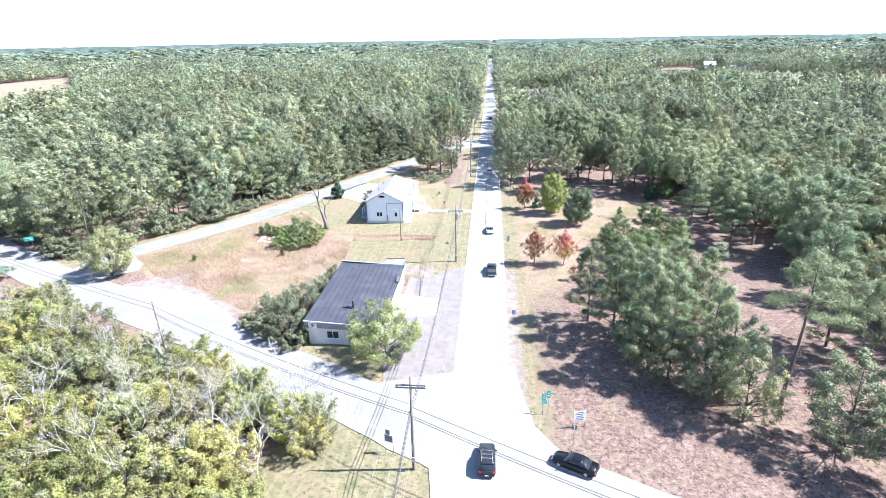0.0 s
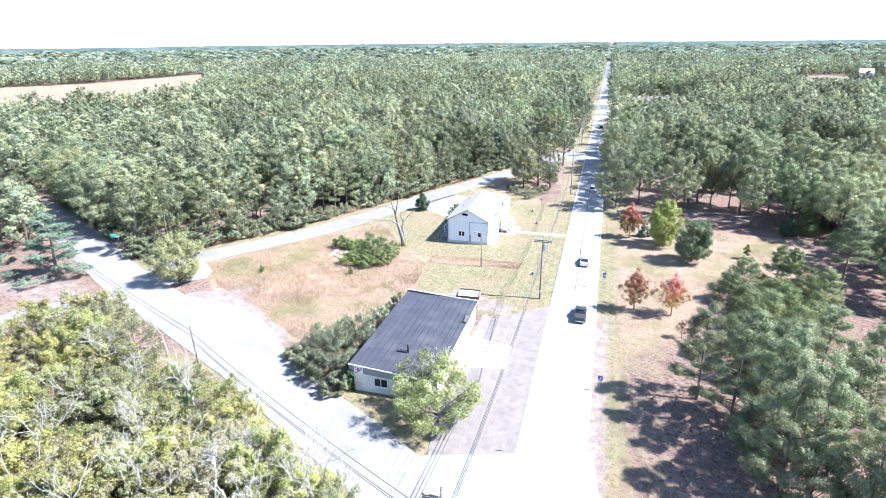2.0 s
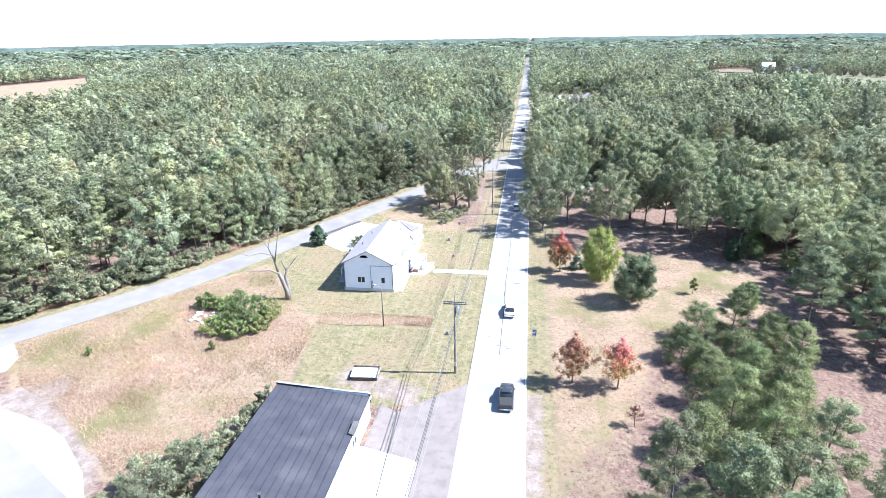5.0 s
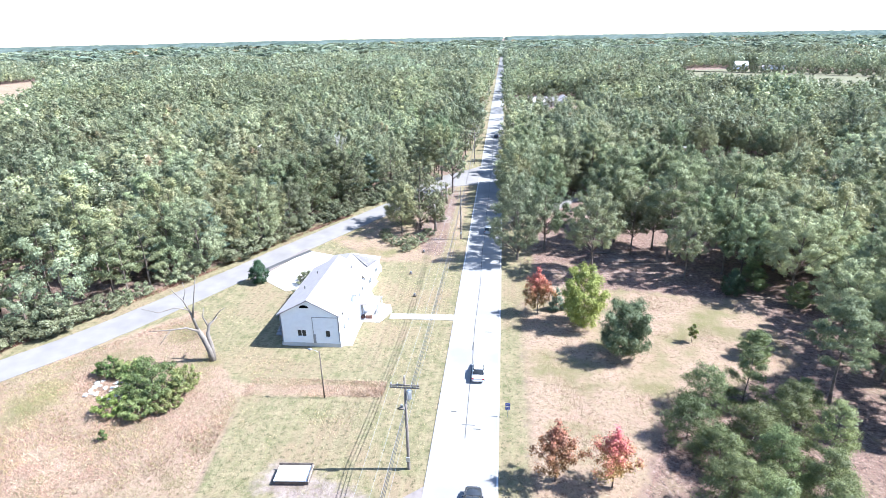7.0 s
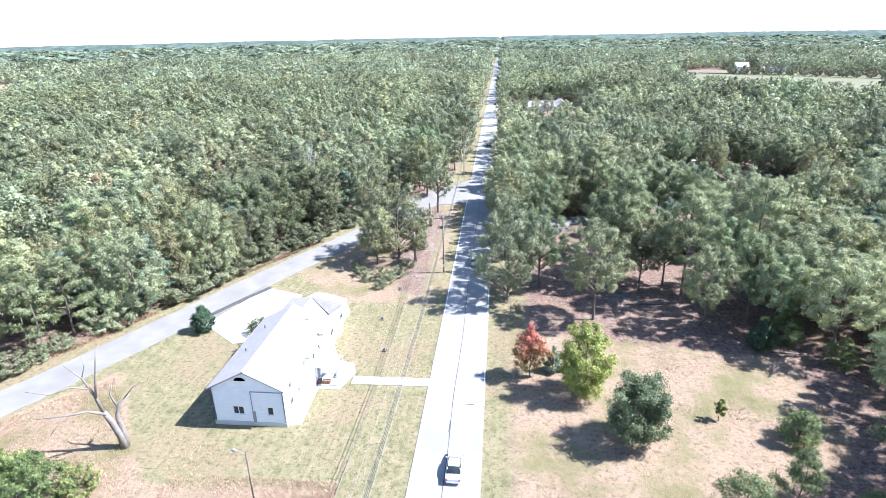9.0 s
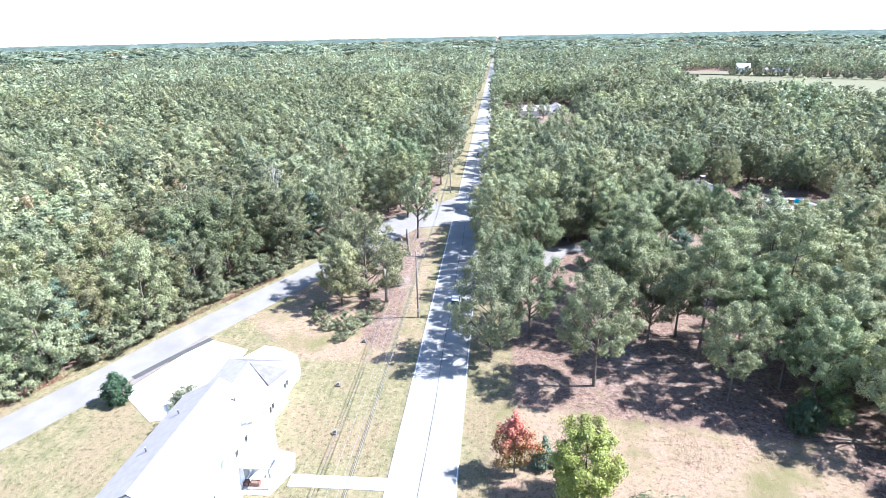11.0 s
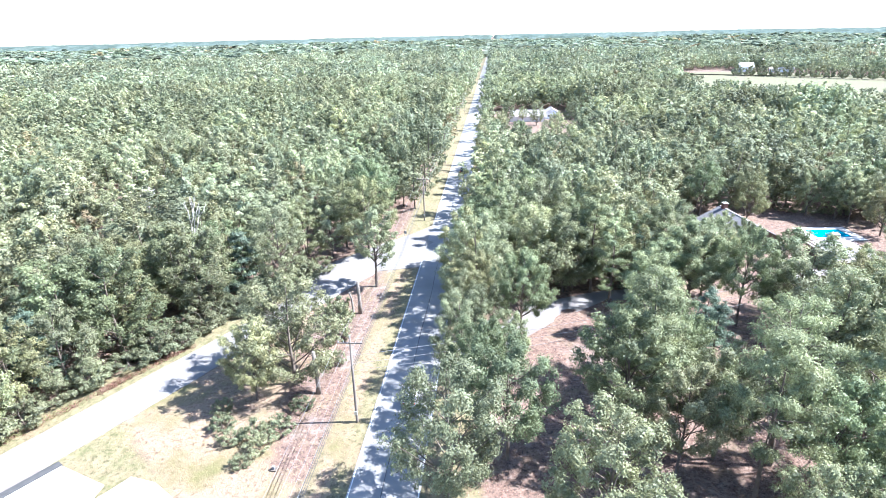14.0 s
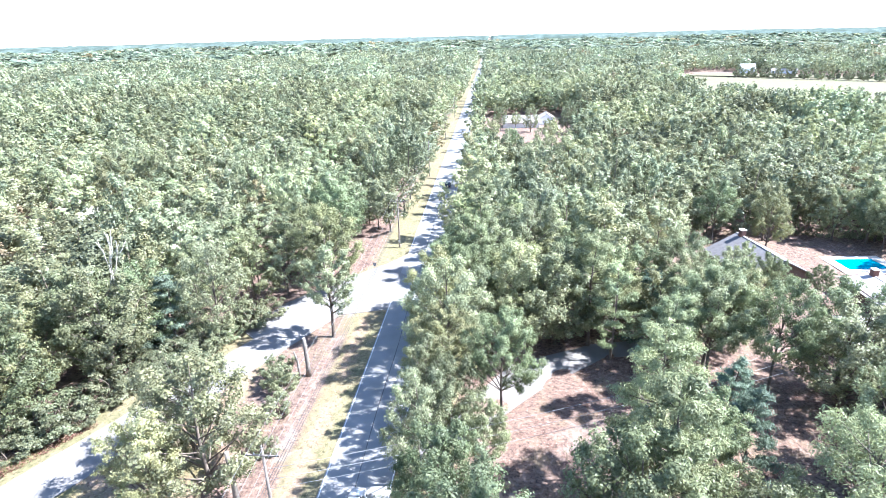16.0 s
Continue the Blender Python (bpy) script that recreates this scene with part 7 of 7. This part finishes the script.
dead = thing("dead_tree", pose(-39.2, 126.4, -0.06, 0, 0, 36), "leafless weathered dead tree with a forked trunk on the lawn", "dead tree")
for name, pts, rad in (
    ("trunk", ((0, 0, -0.2), (-0.15, 0, 1.8), (-0.7, 0.1, 4.0), (-1.2, 0.1, 5.6)), (0.5, 0.42, 0.36, 0.26)),
    ("trunk", ((0.15, 0.1, -0.2), (0.2, 0.1, 2.2), (0.0, 0.3, 4.4), (0.5, 0.4, 5.8), (1.7, 0.5, 6.6)), (0.4, 0.34, 0.26, 0.18, 0.1)),
    ("limb", ((-1.2, 0.1, 5.6), (-1.6, 0.2, 8.0), (-2.3, 0.3, 10.4), (-3.6, 0.2, 12.6)), (0.22, 0.16, 0.1, 0.04)),
    ("limb", ((-1.5, 0.1, 7.6), (-1.1, -0.2, 9.8), (-0.6, -0.3, 12.2), (-0.2, -0.4, 14.0)), (0.14, 0.1, 0.07, 0.03)),
    ("limb", ((-1.0, 0.0, 5.2), (-2.6, -0.3, 6.4), (-4.6, -0.4, 6.7), (-7.4, -0.2, 7.2)), (0.2, 0.14, 0.1, 0.03)),
    ("limb", ((-1.9, 0.2, 8.9), (-3.6, 0.4, 9.6), (-5.6, 0.3, 9.4), (-7.6, 0.6, 10.4)), (0.12, 0.09, 0.06, 0.025)),
    ("limb", ((0.3, 0.4, 5.4), (-0.2, 0.9, 7.0), (0.2, 1.2, 8.2)), (0.14, 0.09, 0.04)),
    ("limb", ((-4.6, -0.4, 6.7), (-5.6, -0.9, 6.0), (-6.4, -1.2, 5.2)), (0.07, 0.05, 0.02)),
    ("limb", ((-2.3, 0.3, 10.4), (-1.8, 0.6, 11.6), (-1.9, 0.9, 13.0)), (0.07, 0.045, 0.02)),
    ("limb", ((1.0, 0.45, 6.2), (2.2, 0.2, 7.6), (3.0, 0.0, 8.0)), (0.09, 0.06, 0.03)),
):
    part(name, tube(bmesh.new(), pts, rad, 8), BARK_PALE, dead)
for i, (x, y, h) in enumerate(((-21.0, 52.5, 8.0), (-22.0, 50.3, 7.6), (-20.2, 50.8, 7.2), (-21.4, 54.2, 7.4), (-19.6, 52.3, 6.4), (-23.2, 52.0, 7.6), (-27, 48, 7.8), (-31, 53, 8.2), (-38, 47, 8.6), (-44, 55, 8.8), (-50, 62, 8.0), (-29, 43, 7.6), (-35, 40, 8), (-25, 56.5, 7.2), (-33, 46, 8.4), (-41, 51, 8.4), (-47, 45, 8.8), (-55, 58, 8.4), (-60, 66, 8.2), (-26, 45, 7.6), (-24.5, 48, 7.4), (-30, 48.5, 8.2), (-36, 52, 8.4), (-39, 42, 8.6), (-33, 60, 7.6), (-28, 53, 7.6), (-43, 62, 8.0), (-52, 50, 8.6), (-57, 73, 8.0), (-23, 44, 7.0))):
    bare_tree("bare_shrub_tree", "leafless pale twiggy tree in the thicket", x, y, h * 1.2, 0.12, 50 + i, 0.42, 5, DEADWOOD)
bare_tree("bare_shrub_tree", "bare pale branches rising beside the yellow-green tree", -15.6, 70.6, 9.0, 0.12, 83, 0.5, 5, DEADWOOD)
bare_tree("dead_tree", "tall bare dead tree among the woods", -47, 219, 23, 0.26, 81, 0.22, 3, DEADWOOD)
bare_tree("dead_tree", "bare twiggy shrub under the roadside oak", 7.2, 161.5, 4.5, 0.06, 82, 0.6, 5)
single("spruce_tree", "slender green spruce rising from the thicket", "tree", -69.0, 78.2, blobs=cone_blobs(R(399), 7.5, 2.2, 0.05, 0.9, 26, 0.4), n=3500, size=0.26, a=PINE_A * 1.2, b=PINE_B * 1.3, h=7.5, r0=0.1, seed=88, slim=0.25)
single("cedar_tree", "dark green cedar rising from the thicket", "tree", -46, 63, blobs=cone_blobs(R(398), 7.0, 2.4, 0.05, 0.8, 26, 0.6), n=4500, size=0.24, a=PINE_A * 1.3, b=PINE_B * 1.4, h=7.0, r0=0.1, seed=89, slim=0.3)
# planted row along the far field, and a clipped hedge by the pool
tagged(part("ground_field", prism(bmesh.new(), FIELD_R, -0.5, 0.05), FIELD), "pale mown hay field beyond the woods", "field", kind="structure")
for i in range(16):
    plant(("bush", i % 2), 248 + i * 8.6, 717 - i * 6.6, 10, wide=0.72, label="round tree in a planted row along the field", group="row of field trees")
for i in range(9):
    plant(("bush", i % 2), 86 + i * 1.9, 271.5 - i * 0.4, 2.4, wide=0.6, label="clipped dark green hedge shrub", group="clipped hedge")


# ---- grass ----
def grass(name, poly, count, tall, wide, cols, seed, label, avoid=None):
    """Dry grass blades past counting, as one mesh."""
    rng = np.random.default_rng(seed)
    px = np.array(poly)
    x = rng.uniform(px[:, 0].min(), px[:, 0].max(), count * 3)
    y = rng.uniform(px[:, 1].min(), px[:, 1].max(), count * 3)
    ok = inside(x, y, poly) & (vnoise(x / 2.2, y / 2.2, seed) + 0.5 * vnoise(x / 7, y / 7, seed + 1) + 0.9 * rng.random(len(x)) > 0.95)
    x, y = x[ok][:count], y[ok][:count]
    n = len(x)
    h = tall * rng.uniform(0.4, 1.2, n) * (0.5 + vnoise(x / 5, y / 5, seed + 2))
    a = rng.uniform(0, 6.28, n)
    w = wide * rng.uniform(0.6, 1.3, n)
    base = np.stack((x, y, np.full(n, -0.12)), 1)
    side = np.stack((np.cos(a), np.sin(a), np.zeros(n)), 1) * w[:, None]
    tip = base + np.stack((rng.normal(size=n) * 0.8 * h, rng.normal(size=n) * 0.8 * h, 0.7 * h + 0.1), 1)
    V = np.stack((base - side, base + side, tip), 1).reshape(-1, 3)
    k = np.clip((vnoise(x / 6, y / 6, seed + 3) * len(cols) * 0.6 + rng.random(n) * len(cols) * 0.5).astype(int), 0, len(cols) - 1)
    C3 = np.repeat(np.array(cols)[k] * rng.uniform(0.75, 1.2, n)[:, None], 3, 0)
    tagged(new(name, np_mesh(name, V, np.arange(3 * n).reshape(-1, 3), FOLIAGE, C3)), label, "grass", kind="stuff")


grass("meadow_grass", [(-65, 96), (-76, 106), (-64, 123), (-50, 140), (-41, 129), (-31, 117), (-28.5, 98), (-28.5, 78), (-42, 83), (-52, 90)], 70000, 0.45, 0.03, [(0.50, 0.36, 0.26), (0.46, 0.37, 0.23), (0.42, 0.28, 0.20), (0.42, 0.37, 0.18), (0.30, 0.30, 0.13)], 90, "tall dry tan and reddish meadow grass")
grass("verge_grass", [(-31, 118), (-31, 122.5), (-12, 122.8), (-12, 119.4)], 9000, 0.4, 0.03, [(0.40, 0.29, 0.20), (0.42, 0.32, 0.22)], 91, "strip of dry brown unmown grass")
grass("roadside_grass", [(-86.5, 113.5), (-68.5, 137), (-56.5, 160), (-48, 178), (-39, 195), (-36, 198), (-50, 171), (-60, 150), (-75, 124), (-83, 113)], 160000, 0.7, 0.05, [(0.34, 0.20, 0.14), (0.38, 0.26, 0.17), (0.30, 0.17, 0.12), (0.22, 0.23, 0.10)], 92, "rank brown and green grass below the woods")
grass("lawn_grass", [(-5, 104), (-5, 225), (-14, 225), (-24, 204), (-33, 186), (-38, 176), (-30, 172), (-19, 168), (-15, 150), (-15, 128), (-32, 128), (-48, 150), (-57, 137), (-40, 127), (-30, 117), (-26, 100)], 50000, 0.14, 0.03, [(0.26, 0.25, 0.10), (0.36, 0.30, 0.15), (0.42, 0.34, 0.20), (0.22, 0.24, 0.09)], 93, "short mown half-dry lawn grass")
grass("field_grass", [(4.5, 60), (4.5, 160), (28, 155), (48, 148), (46, 131), (24, 118), (16, 100), (12, 80), (11, 62)], 50000, 0.14, 0.03, [(0.40, 0.31, 0.18), (0.46, 0.35, 0.23), (0.40, 0.27, 0.19), (0.28, 0.25, 0.11)], 94, "short dry tan lawn grass")
def litter(name, poly, count, seed, label):
    """Fallen leaves and needles lying on the ground, as one mesh."""
    rng = np.random.default_rng(seed)
    px = np.array(poly)
    x, y = rng.uniform(px[:, 0].min(), px[:, 0].max(), count * 2), rng.uniform(px[:, 1].min(), px[:, 1].max(), count * 2)
    ok = inside(x, y, poly) & (vnoise(x / 3, y / 3, seed) + 0.4 * rng.random(len(x)) > 0.62)
    x, y = x[ok][:count], y[ok][:count]
    n = len(x)
    a, s = rng.uniform(0, 6.28, n), rng.uniform(0.04, 0.09, n)
    P = []
    for k in (0, 2.3, 4.2):
        P.append(np.stack((x + s * np.cos(a + k), y + s * np.sin(a + k), rng.uniform(0.0, 0.05, n)), 1))
    cols = np.array([(0.20, 0.115, 0.085), (0.26, 0.17, 0.13), (0.12, 0.07, 0.05), (0.32, 0.24, 0.19)])[rng.integers(0, 4, n)]
    tagged(new(name, np_mesh(name, np.stack(P, 1).reshape(-1, 3), np.arange(3 * n).reshape(-1, 3), FOLIAGE, np.repeat(cols, 3, 0))), label, "leaf litter", kind="stuff")


litter("leaf_litter", [(10, 50), (45, 45), (58, 60), (56, 160), (58, 215), (8, 215), (8, 158), (48, 150), (44, 131), (24, 118), (14, 92)], 60000, 96, "fallen brown leaves and twigs under the trees")

for root in SPARE:
    for o in (*root.children_recursive, root):
        bpy.data.objects.remove(o)
